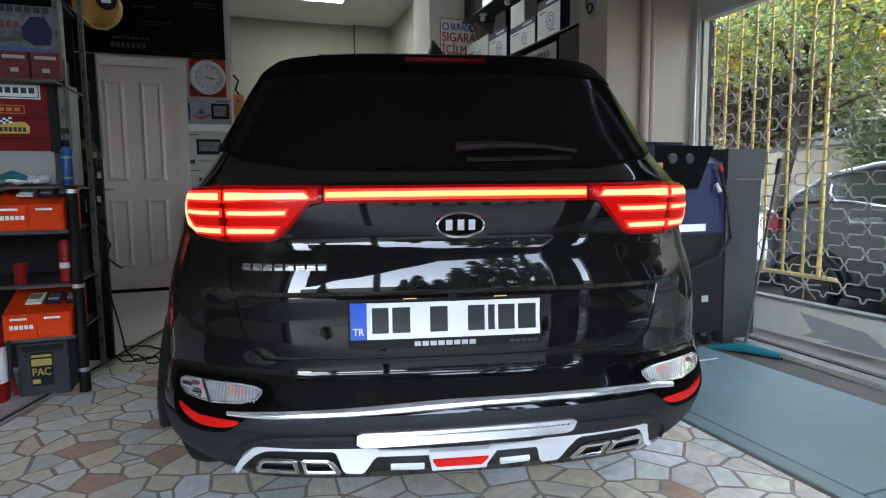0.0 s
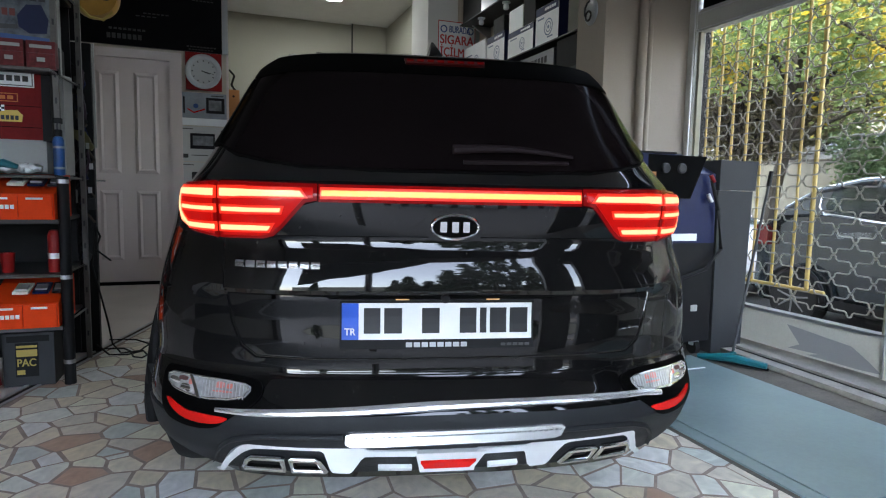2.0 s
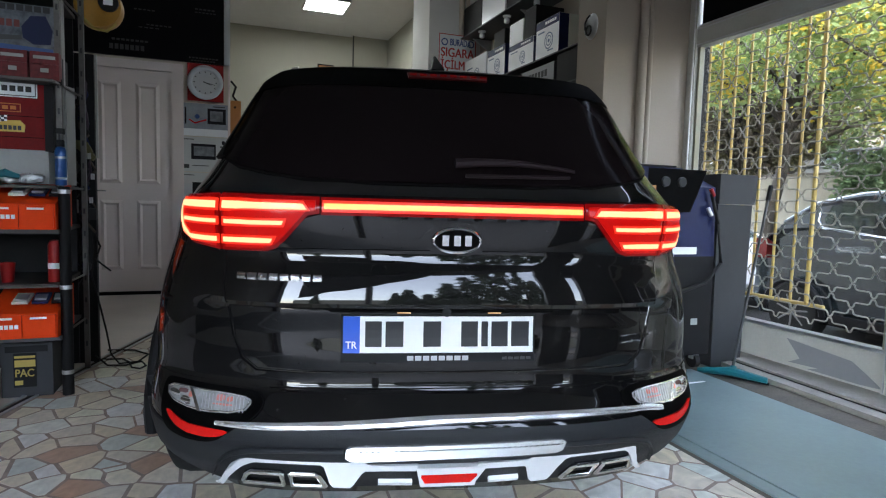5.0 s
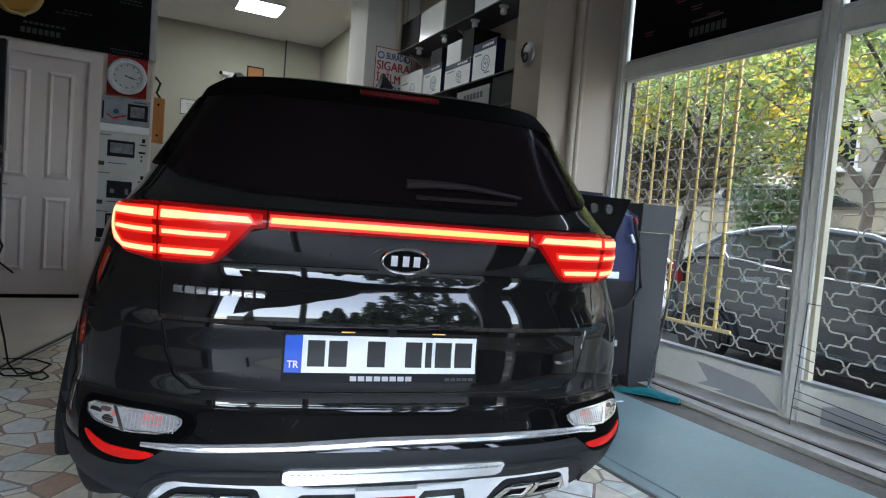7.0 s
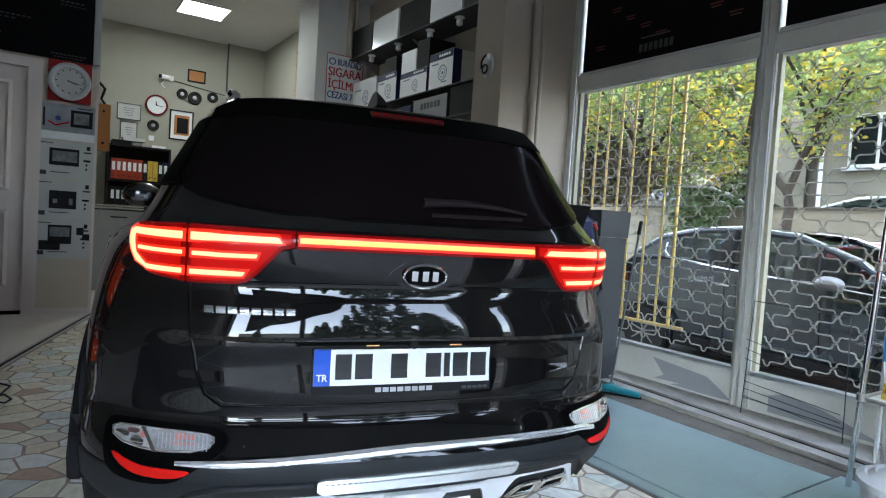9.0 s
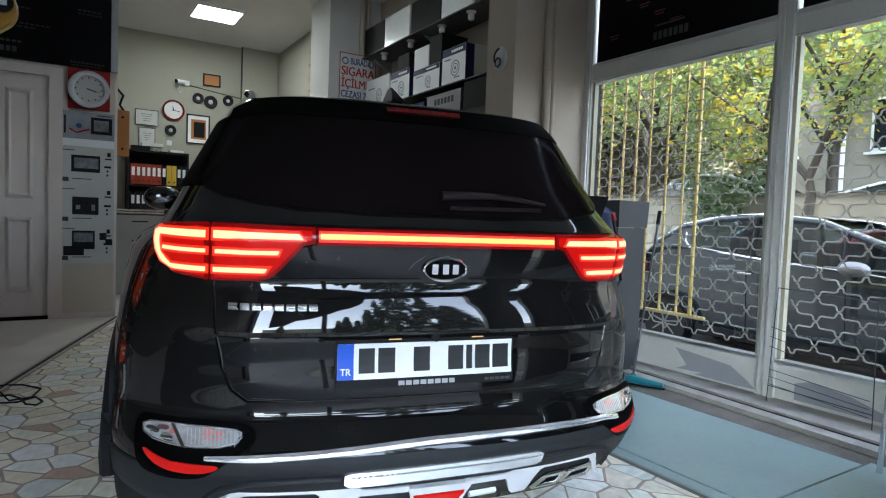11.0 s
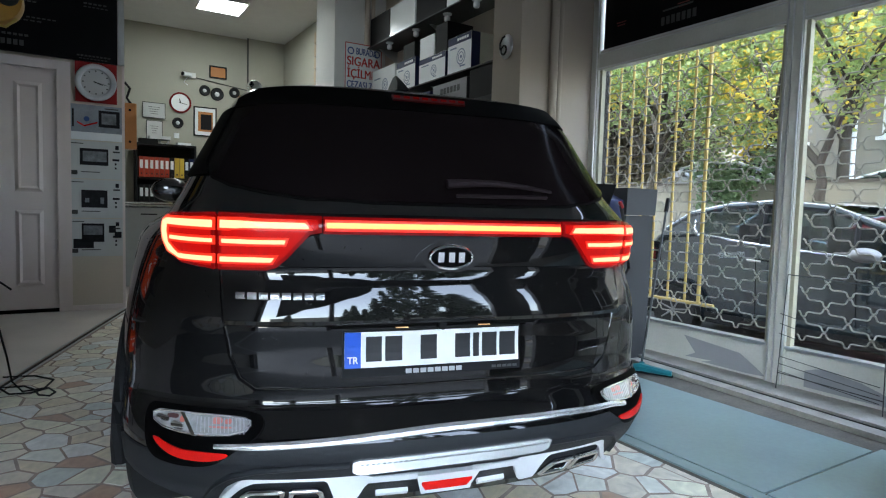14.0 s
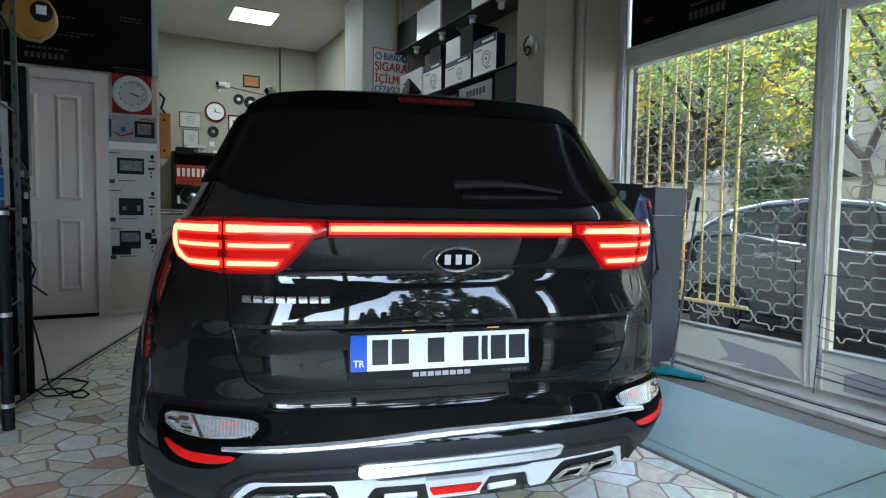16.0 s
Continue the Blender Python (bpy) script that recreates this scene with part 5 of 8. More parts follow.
M["canblue"] = mat("blue_can_paint", (0.012, 0.085, 0.28), 0.35, var=0.25, scale=30.0)
M["unit"] = mat("printed_dark_unit", (0.014, 0.014, 0.018), 0.45, var=0.5, scale=30.0, spec=0.2)
M["screenprint"] = mat("printed_grey_screen", (0.20, 0.21, 0.23), 0.5, var=0.6, scale=14.0)
M["skyprint"] = mat("printed_pale_blue", (0.30, 0.33, 0.38), 0.5, var=0.25, scale=9.0)
M["dimprint"] = mat("printed_dull_blue", (0.134, 0.148, 0.170), 0.55, var=0.6, scale=16.0, spec=0.2)
for n, (z0, z1) in enumerate(((1.655, 1.99), (1.285, 1.645), (0.905, 1.275), (0.53, 0.895))):
    ps = thing("poster", pose(-0.235, DOORY, z0), "printed cardboard front of a car-radio box on the wall", "poster", group="posters by the door")
    h = z1 - z0
    part("sheet", box(0, 0.45, -0.012, -0.002, 0, h), M["skyprint"] if n == 0 else M["paper"], ps, bevel=0.002)
    u = (("unit", (0.25, 0.43, 0.13, 0.29)),) if n == 0 else (("unit", (0.09, 0.33, 0.13, 0.29)),) if n == 1 else (("unit", (0.10, 0.32, 0.10, 0.27)),) if n == 2 else (("unit", (0.10, 0.29, 0.14, 0.32)), ("unit", (0.03, 0.20, 0.08, 0.17)), ("unit", (0.33, 0.39, 0.23, 0.30)), ("unit", (0.38, 0.44, 0.18, 0.24)))
    shapes(ps, None, u, -0.012)
    if n == 0:
        shapes(ps, None, (("white", (0.0, 0.45, 0.0, 0.075)), ("unit", (0.03, 0.045, 0.12, 0.29)), ("greytext", (0.30, 0.42, 0.305, 0.315))), -0.0122)
    else:
        shapes(ps, None, (("greytext", (0.02, 0.07, 0.035, 0.075)), ("greytext", (0.10, 0.26, 0.06, 0.068)), ("greytext", (0.37, 0.43, h - 0.10, h - 0.085)), ("unit", (0.385, 0.40, 0.14, 0.16)), ("unit", (0.385, 0.40, 0.10, 0.12)), ("unit", (0.365, 0.425, 0.18, 0.20)), ("unit", (0.39, 0.42, h - 0.07, h - 0.03)), ("greytext", (0.02, 0.12, h - 0.03, h - 0.022))), -0.012)
    screens = ((0.275, 0.40, 0.16, 0.265),), ((0.115, 0.315, 0.165, 0.265),), ((0.13, 0.165, 0.15, 0.19), (0.26, 0.29, 0.14, 0.20)), ((0.115, 0.275, 0.21, 0.30),)
    shapes(ps, None, tuple(("screenprint", q) for q in screens[n]), -0.0137)
    if n == 0:
        part("print", prism([(0.07, 0.16), (0.13, 0.125), (0.24, 0.165), (0.24, 0.18), (0.13, 0.14), (0.07, 0.175)], -0.0152, -0.0138), M["redlens"], ps, "red printed chevron")
        part("print", lathe([(0.024, -0.0138), (0.024, -0.0150)], (0.15, 0, 0.20), "y", 20), M["blue"], ps, "small blue globe print")

bp_ = thing("black_poster", pose(0, DOORY, 0), "large black printed poster panel over the door", "poster")
part("panel", box(-2.3, 0.178, -0.03, -0.002, 2.40, CEIL - 0.02), M["poster_black"], bp_, bevel=0.003)
for x0, z0, n, dx, h, k in ((-0.88, 2.46, 7, 0.046, 0.05, "greytext"), (-0.86, 2.545, 8, 0.042, 0.02, "greytext"), (-0.16, 2.44, 9, 0.032, 0.014, "greytext"), (-0.14, 2.415, 8, 0.03, 0.01, "greytext"), (-0.55, 2.72, 6, 0.04, 0.012, "greytext"), (-0.1, 2.93, 5, 0.04, 0.014, "greytext"), (-0.1, 2.90, 6, 0.035, 0.01, "greytext"), (-0.66, 2.86, 5, 0.04, 0.012, "greytext"), (-1.5, 2.62, 6, 0.04, 0.012, "greytext"), (-0.62, 2.69, 4, 0.05, 0.01, "greytext")):
    b = bmesh.new()
    for i in range(n):
        box(x0 + i * dx, x0 + i * dx + dx * 0.7, -0.0316, -0.030, z0, z0 + h, b)
    part("print", b, M[k], bp_, "grey printed lines")
solo("wall_edge_trim", box(0.182, 0.238, DOORY - 0.035, DOORY - 0.002, 2.40, CEIL), M["alub"], "bright metal strip on the end of the wall", "trim", "structure", bevel=0.004)
solo("wall_edge_post", box(0.216, 0.240, DOORY - 0.008, DOORY - 0.001, 0.0, 2.40), M["doorp"], "pale corner strip on the end of the wall", "trim", "structure", bevel=0.002)
ob = thing("wall_box", pose(0.2365, 6.83, 1.60), "orange-brown wooden box fixed on the wall end", "box")
part("case", box(0, 0.11, 0, 0.13, 0, 0.45), M["orangebox"], ob, bevel=0.006)
for z in (0.07, 0.38):
    part("screw", lathe([(0.012, 0), (0.012, 0.008), (0.006, 0.011)], (0.05, -0.0005, z), "y", 12), M["dark"], ob)
solo("key_bunch", tube([(0.25, 7.0, 2.28), (0.30, 6.98, 2.22), (0.27, 6.98, 2.12), (0.31, 6.97, 2.06)], 0.012, 6), M["dark"], "dark keys hanging on the wall end", "keys", smooth=True)

# ---- office at the back ----


def on_back(x, z):
    """Where a thing of the back wall hangs."""
    return -0.185 + 0.93 * (x + 0.185), 1.079 + 0.93 * (z - 1.079)


def round_clock(x, z, r):
    c = thing("wall_clock", pose(x, BACKY, z), "round dark-rimmed wall clock in the office", "clock")
    part("rim", lathe([(r * 0.8, -0.002), (r, -0.01), (r, -0.035), (r * 0.86, -0.04), (r * 0.83, -0.03)], axis="y", seg=36, caps=False), M["darkred"], c, "dark red rim", smooth=True)
    part("dial", lathe([(r * 0.84, -0.004), (r * 0.84, -0.02), (0.0, -0.02)], axis="y", seg=36), M["white"], c, "white dial")
    part("minute_hand", prism([(-0.02, -0.006), (r * 0.6, -0.02), (r * 0.6, -0.012), (-0.02, 0.006)], -0.024, -0.022), M["ink"], c)
    part("hour_hand", prism([(-0.01, -0.006), (-r * 0.1, r * 0.4), (-r * 0.06, r * 0.42), (0.012, 0.0)], -0.024, -0.022), M["ink"], c)
    return c


round_clock(*on_back(1.39, 2.81), 0.165)


def loudspeaker(x, z, r, label):
    c = thing("loudspeaker", pose(x, BACKY, z), label, "loudspeaker", group="loudspeakers on the office wall")
    part("ring", lathe([(r * 0.8, -0.001), (r, -0.005), (r, -0.03), (r * 0.85, -0.035), (r * 0.82, -0.02)], axis="y", seg=28, caps=False), M["dark"], c, smooth=True)
    part("cone", lathe([(r * 0.83, -0.012), (r * 0.83, -0.022), (r * 0.35, -0.012), (0, -0.012)], axis="y", seg=28), M["plastic"], c, smooth=True)
    part("cap", lathe([(r * 0.36, -0.012), (r * 0.3, -0.024), (0.0, -0.03)], axis="y", seg=20), M["alub"], c, "silver centre cap", smooth=True)


for x, z, r in ((1.79, 3.07, 0.085), (2.0, 3.03, 0.105), (2.30, 3.09, 0.085), (1.35, 2.46, 0.085)):
    loudspeaker(*on_back(x, z), r, "round dark loudspeaker hung on the office wall")


def framed(name, x, z, w, h, inner, rim, label, t=0.015):
    f = thing(name, pose(x, BACKY, z), label, "picture")
    fr = bmesh.new()
    for a, b, c, d in ((-w / 2, w / 2, h / 2 - t, h / 2), (-w / 2, w / 2, -h / 2, -h / 2 + t), (-w / 2, -w / 2 + t, -h / 2 + t, h / 2 - t), (w / 2 - t, w / 2, -h / 2 + t, h / 2 - t)):
        box(a, b, -0.025, -0.002, c, d, fr)
    part("frame", fr, M[rim], f)
    part("sheet", box(-w / 2 + t, w / 2 - t, -0.015, -0.004, -h / 2 + t, h / 2 - t), M[inner], f)
    return f


framed("picture", *on_back(2.015, 3.415), 0.275, 0.20, "orangebox", "dark", "small orange picture in a dark frame", 0.02)
for x, z, w, h in ((0.975, 2.635, 0.33, 0.245), (0.98, 2.30, 0.235, 0.305)):
    cf = framed("certificate", *on_back(x, z), w, h, "paper", "greytext", "pale certificate in a thin dark frame", 0.008)
    b = bmesh.new()
    for k in range(4):
        box(-w * 0.25 + 0.01 * k, w * 0.25 - 0.01 * k, -0.0165, -0.015, h * 0.2 - k * 0.035, h * 0.2 - k * 0.035 + 0.006, b)
    part("print", b, M["greytext"], cf, "grey printed lines")
pf = framed("picture", 1.66, 2.42, 0.36, 0.48, "white", "dark", "dark-framed picture with a pale mount", 0.02)
part("mount", box(-0.11, 0.12, -0.018, -0.0155, -0.16, 0.16), M["orangebox"], pf)
part("motif", box(-0.07, 0.10, -0.021, -0.0185, -0.13, 0.12), M["dark"], pf)
part("socket_plate", box(-0.04, 0.04, -0.014, -0.001, -0.04, 0.04), M["white"], thing("wall_switch", pose(*(lambda p: (p[0], BACKY, p[1]))(on_back(1.33, 2.24))), "white plastic wall switch", "switch"), bevel=0.004)
sc = thing("security_camera", pose(*(lambda p: (p[0], BACKY, p[1]))(on_back(1.53, 3.30))), "small white security camera with a dark lens", "security camera")
part("mount", box(0.0, 0.10, -0.05, -0.001, -0.04, 0.04), M["wallgrey"], sc, bevel=0.006)
part("barrel", tube([(0.02, -0.06, 0.0), (-0.10, -0.12, -0.005)], 0.035, 12), M["white"], sc, smooth=True)
part("lens", tube([(-0.10, -0.12, -0.005), (-0.118, -0.129, -0.006)], 0.030, 12), M["dark"], sc, smooth=True)
part("cable", tube([(-0.02, -0.03, -0.03), (-0.08, -0.03, -0.12), (-0.02, -0.02, -0.16)], 0.008, 6), M["white"], sc, smooth=True)
solo("wall_cable", tube([(1.45, BACKY - 0.012, 3.13), (1.9, BACKY - 0.012, 3.07), (2.32, BACKY - 0.10, 3.0)], 0.008, 6), M["greytext"], "thin cable along the office wall", "cable", smooth=True)
solo("wall_conduit", tube([(2.325, BACKY - 0.1, 0.0), (2.325, BACKY - 0.1, CEIL)], 0.012, 6), M["greytext"], "thin conduit on the edge of the pier", "conduit", smooth=True)

# bookcase with binders
bx0, bx1, by = 0.60, 1.47, BACKY - 0.36
bk = thing("bookcase", pose(0, 0, 0), "black office bookcase full of binders", "bookcase")
part("side", box(bx0, bx0 + 0.03, by, BACKY - 0.002, 0, 1.98), M["dark"], bk)
part("side", box(bx1 - 0.03, bx1, by, BACKY - 0.002, 0, 1.98), M["dark"], bk)
part("back", box(bx0 + 0.03, bx1 - 0.03, BACKY - 0.02, BACKY - 0.002, 0.03, 1.95), M["dark"], bk)
for z in (0.0, 0.50, 1.0, 1.43, 1.95):
    part("shelf", box(bx0 + 0.03, bx1 - 0.03, by, BACKY - 0.02, z, z + 0.03), M["dark"], bk)
M["binder_red"], M["binder_yellow"] = mat("red_binder", (0.36, 0.035, 0.012), 0.45, var=0.1), mat("yellow_binder", (0.62, 0.42, 0.05), 0.45, var=0.08)
for sh, z in enumerate((1.03, 1.46)):
    for k in range(11):
        col = "dark" if sh == 0 or k in (6, 9) else "binder_red" if k < 6 else "binder_yellow" if k in (7, 8) else "navy"
        x0 = bx0 + 0.05 + k * 0.072
        bd_ = thing("binder", pose(x0, by + 0.02, z), {"dark": "black office binder with a white label", "binder_red": "red office binder with a white label", "binder_yellow": "yellow office binder with a plain spine", "navy": "dark blue office binder with a white label"}[col], "binder", group="binders in the bookcase")
        part("cover", box(0, 0.066, 0, 0.27, 0, 0.31), M[col], bd_, bevel=0.004)
        part("spine_label", box(0.012, 0.054, -0.002, -0.0002, 0.13, 0.26), M["white" if col != "binder_yellow" else "binder_yellow"], bd_)
        part("finger_hole", lathe([(0.012, 0.0), (0.012, 0.003)], (0.033, -0.003, 0.05), "y", 12), M["ink"], bd_)
for k, (x, w, h, m) in enumerate(((0.66, 0.26, 0.07, "dark"), (0.80, 0.3, 0.05, "paper"), (1.2, 0.2, 0.04, "white"))):
    solo("paper_stack", box(x, x + w, by + 0.05, by + 0.28, 1.981 + (0.071 if k == 1 else 0), 1.981 + (0.071 if k == 1 else 0) + h), M[m], "loose stack of papers and files on the bookcase", "papers", bevel=0.004)
hp = tube([(1.02 + 0.06 * math.cos(a), by + 0.16, 2.035 + 0.05 * math.sin(a)) for a in [math.pi * k / 8 for k in range(-4, 13)]], 0.012, 7)
solo("cable_coil", hp, M["white"], "coiled pale cable on the bookcase", "cable", smooth=True)

# drawer cabinet with a metal tray
cb = thing("drawer_cabinet", pose(0.28, 8.3, 0), "grey metal drawer cabinet", "cabinet")
part("body", box(0, 0.62, 0, 0.5, 0.03, 1.0), M["shelflight"], cb, bevel=0.006)
for k in range(4):
    d = part("drawer", box(0.015, 0.605, -0.018, -0.001, 0.06 + k * 0.235, 0.28 + k * 0.235), M["shelflight"], cb, bevel=0.004)
    part("handle", box(0.22, 0.40, -0.032, -0.018, 0.21 + k * 0.235, 0.225 + k * 0.235), M["dark"], d)
tr = thing("metal_tray", pose(0.30, 8.32, 1.0), "shiny metal tray with small parts", "tray")
part("tray", box(0, 0.56, 0, 0.4, 0, 0.015), M["chrome"], tr)
part("rim", tube([(0.0, 0.0, 0.06), (0.56, 0.0, 0.06), (0.58, 0.2, 0.06), (0.56, 0.4, 0.06), (0.0, 0.4, 0.06), (-0.02, 0.2, 0.06)], 0.014, 8, closed=True), M["chrome"], tr, smooth=True)
part("wall", tube([(0.0, 0.0, 0.03), (0.56, 0.0, 0.03), (0.58, 0.2, 0.03), (0.56, 0.4, 0.03), (0.0, 0.4, 0.03), (-0.02, 0.2, 0.03)], 0.012, 8, closed=True), M["chrome"], tr, smooth=True)
for k in range(7):
    solo("socket_bit", lathe([(0.014, 0), (0.014, 0.05), (0.009, 0.055)], (0.38 + k * 0.055, 8.42, 1.0155), "z", 12), M["dark" if k % 2 else "steel"], "small tool socket in the tray", "tool part", group="tool parts in the tray", smooth=True)

# wooden slats on the office side wall
for k in range(8):
    z = 2.2 + 0.19 * k
    solo("wall_slat", box(2.925, 2.949, 8.05, 9.0, z, z + 0.165), M["wood"], "pale wooden wall slat", "wall panel", group="slats on the office wall", bevel=0.004)
solo("leaning_strip", tube([(2.86, 8.15, 2.0), (2.90, 8.2, 3.0)], 0.018, 6), M["white"], "white plastic strip leaning on the wall", "strip", smooth=True)

# ceiling light
def panel_light(x, y, r, label):
    """A square ceiling panel of half-width r."""
    cl_ = thing("ceiling_light", pose(x, y, CEIL), label, "ceiling light", group="panel lights on the ceiling")
    fr = bmesh.new()
    for a, b, c, d in ((-r, r, r - 0.02, r), (-r, r, -r, -r + 0.02), (-r, -r + 0.02, -r + 0.02, r - 0.02), (r - 0.02, r, -r + 0.02, r - 0.02)):
        box(a, b, c, d, -0.03, -0.001, fr)
    part("frame", fr, M["white"], cl_)
    part("diffuser", box(-r + 0.021, r - 0.021, -r + 0.021, r - 0.021, -0.026, -0.002), M["panel"], cl_, "bright white diffuser")


panel_light(1.60, 9.07, 0.31, "lit square panel light on the office ceiling")
panel_light(1.75, 5.55, 0.17, "small lit square panel light on the ceiling before the box shelves")

# no-smoking sign on the far column
sg_ = thing("sign", pose(2.70, 7.21, 2.335), "white no-smoking sign with red and blue words", "sign")
part("board", box(0, 0.50, -0.012, -0.001, 0, 0.80), M["white"], sg_)
M["signred"], M["signblue"] = mat("sign_red", (0.55, 0.03, 0.03), 0.5), mat("sign_blue", (0.02, 0.07, 0.28), 0.5)
fb = bmesh.new()
for a, b, c, d in ((0.0, 0.5, 0.79, 0.8), (0.0, 0.01, 0.0, 0.79), (0.49, 0.5, 0.0, 0.79)):
    box(a, b, -0.0135, -0.012, c, d, fb)
part("border", fb, M["signred"], sg_)
words("BURADA", 0.115, (0.145, -0.0125, 0.665), (90, 0, 0), M["signblue"], sg_, squeeze=0.62)
words("SIGARA", 0.155, (0.025, -0.0125, 0.525), (90, 0, 0), M["signred"], sg_, squeeze=0.86)
words("İÇİLMEZ", 0.15, (0.025, -0.0125, 0.375), (90, 0, 0), M["signred"], sg_, squeeze=0.78)
words("CEZASI 70", 0.12, (0.025, -0.0125, 0.25), (90, 0, 0), M["signblue"], sg_, squeeze=0.72)
for x in (0.075, 0.43):
    part("ring", lathe([(0.032, -0.0125), (0.045, -0.0125), (0.045, -0.014), (0.032, -0.014)], (x, 0, 0.70), "y", 24, caps=False), M["signblue"], sg_)

# display shelves with boxed goods
SX = 2.95
for z, y0, y1 in ((3.055, 4.35, 7.05), (2.395, 4.25, 7.02), (2.10, 4.25, 6.2)):
    sh = thing("display_shelf", pose(0, 0, z), "dark glass wall shelf for boxed goods", "shelf", group="wall shelves")
    part("board", box(SX - 0.02, 3.298, y0, y1, -0.012, 0.0), M["shelf"], sh, bevel=0.002)
    for yy in (y0 + 0.1, (y0 + y1) / 2, y1 - 0.1):
        part("bracket", prism([(3.05, -0.013), (3.297, -0.013), (3.297, -0.16)], yy - 0.012, yy + 0.012), M["alub"], sh)
for yy in (6.6, 5.95, 5.3, 4.78):
    sp_ = thing("spotlight", pose(3.02, yy, 3.042), "small unlit white spotlight under the shelf", "spotlight", group="spotlights under the shelf")
    part("base", lathe([(0.045, 0.0), (0.045, -0.012), (0.02, -0.02)], axis="z", seg=18), M["white"], sp_, smooth=True)
    part("head", lathe([(0.02, -0.02), (0.03, -0.035), (0.03, -0.07), (0.02, -0.08)], axis="z", seg=18), M["white"], sp_, smooth=True)


def carton(y0, y1, z0, z1, depth, front, top, label, side="white", drawing=True):
    """A goods box whose printed front faces the shop."""
    c = thing("goods_box", pose(SX, y0, z0), label, "box", group="boxes on the wall shelves")
    w, h = y1 - y0, z1 - z0
    part("carton", box(0, depth, 0, w, 0, h), M[side], c, bevel=0.004)
    part("front", box(-0.002, -0.0003, 0.002, w - 0.002, 0.002, h - 0.002), M[front], c)
    if top:
        part("band", box(-0.0035, -0.002, 0.003, w - 0.003, h * 0.78, h - 0.003), M[top], c, "dark blue printed band")
        part("corner", box(0.0, depth * 0.3, -0.0018, -0.0003, 0.003, h - 0.003), M[top], c, "dark blue printed edge")
        b = bmesh.new()
        for k in range(5):
            box(-0.005, -0.0035, w * 0.12 + k * 0.04, w * 0.12 + k * 0.04 + 0.03, h * 0.85, h * 0.92, b)
        part("print", b, M["white"], c, "white brand mark as plain bars")
    if drawing:
        r = min(w, h) * 0.22
        for r0, r1 in ((0.86, 1.0), (0.52, 0.62), (0.0, 0.22)):
            part("drawing", lathe([(r * r0, -0.0022), (r * r1, -0.0022), (r * r1, -0.0035), (r * r0, -0.0035)], (0, w * 0.42, h * 0.40), "x", 26, caps=r0 == 0.0), M["lineblue"], c, "blue-grey line drawing")
        part("drawing", box(-0.0035, -0.0022, w * 0.42 - r * 1.05, w * 0.42 + r * 0.2, h * 0.40 - r * 1.25, h * 0.40 - r * 1.08), M["lineblue"], c, "blue-grey line drawing")
        part("print", box(-0.0035, -0.0022, w * 0.62, w * 0.9, h * 0.66, h * 0.70), M["lineblue"], c, "small line of print as a bar")
    return c


M["cream"] = mat("pale_green_card", (0.70, 0.73, 0.64), 0.6, var=0.06)
carton(4.74, 5.15, 2.396, 2.74, 0.32, "white", "navy", "white and blue speaker carton", "cream")
carton(5.20, 5.73, 2.396, 2.65, 0.30, "white", "navy", "wide white and blue speaker carton")
carton(5.82, 6.26, 2.396, 2.72, 0.30, "white", "navy", "white and blue speaker carton", "navy")
carton(6.30, 6.92, 2.396, 2.74, 0.30, "white", None, "plain white carton with a round print")
lc = carton(4.80, 5.42, 2.101, 2.33, 0.28, "patch", None, "long grey-beige carton with dark lettering bars", "bin", False)
for k in range(6):
    part("print", box(-0.0035, -0.002, 0.12 + 0.062 * k, 0.165 + 0.062 * k, 0.12, 0.18), M["ink"], lc, "dark bar of a brand mark")
carton(5.48, 6.1, 2.101, 2.30, 0.28, "navy", None, "dark blue carton on the low shelf", "navy", False)
carton(4.28, 4.75, 2.101, 2.37, 0.28, "dark", None, "black carton on the low shelf", "dark", False)
M["whitebox"] = mat("white_gloss_box", (0.84, 0.86, 0.88), 0.22, var=0.02, coat=0.6)
for y0, y1, k in ((6.47, 7.0, "dark"), (5.86, 6.45, "whitebox"), (5.22, 5.82, "dark"), (4.66, 5.20, "whitebox"), (4.38, 4.62, "dark")):
    carton(y0, y1, 3.056, 3.39, 0.30, k, None, "plain white carton on the upper shelf" if k == "whitebox" else "plain black carton on the upper shelf", k, False)
carton(5.42, 5.72, 2.651, 2.87, 0.28, "white", None, "pale carton stacked on another", "cream", False)
carton(5.17, 5.40, 2.651, 2.93, 0.30, "dark", None, "black carton stacked on the speaker cartons", "dark", False)
carton(5.84, 6.10, 2.721, 2.88, 0.28, "dark", None, "black carton stacked on the speaker cartons", "dark", False)

# silver badge on the column
bg = thing("wall_badge", pose(2.787, 3.985, 2.40), "silver oval badge with a dark round emblem", "badge")
o = bmesh.new()
rings = [[o.verts.new((h - 0.001, 0.085 * r * math.cos(2 * math.pi * k / 28), 0.098 * r * math.sin(2 * math.pi * k / 28))) for k in range(28)] for r, h in [(0.02, -0.022), (0.6, -0.020), (0.9, -0.012), (1.0, 0.0)]]
for a, b in zip(rings, rings[1:]):
    for k in range(28):
        o.faces.new((a[k], a[(k + 1) % 28], b[(k + 1) % 28], b[k]))
o.faces.new(rings[0])
part("oval", o, M["alub"], bg, smooth=True)
part("ring", tube([(-0.025, 0.005 + 0.034 * math.cos(2 * math.pi * k / 20), -0.03 + 0.034 * math.sin(2 * math.pi * k / 20)) for k in range(20)], 0.008, 6, closed=True), M["ink"], bg, smooth=True)
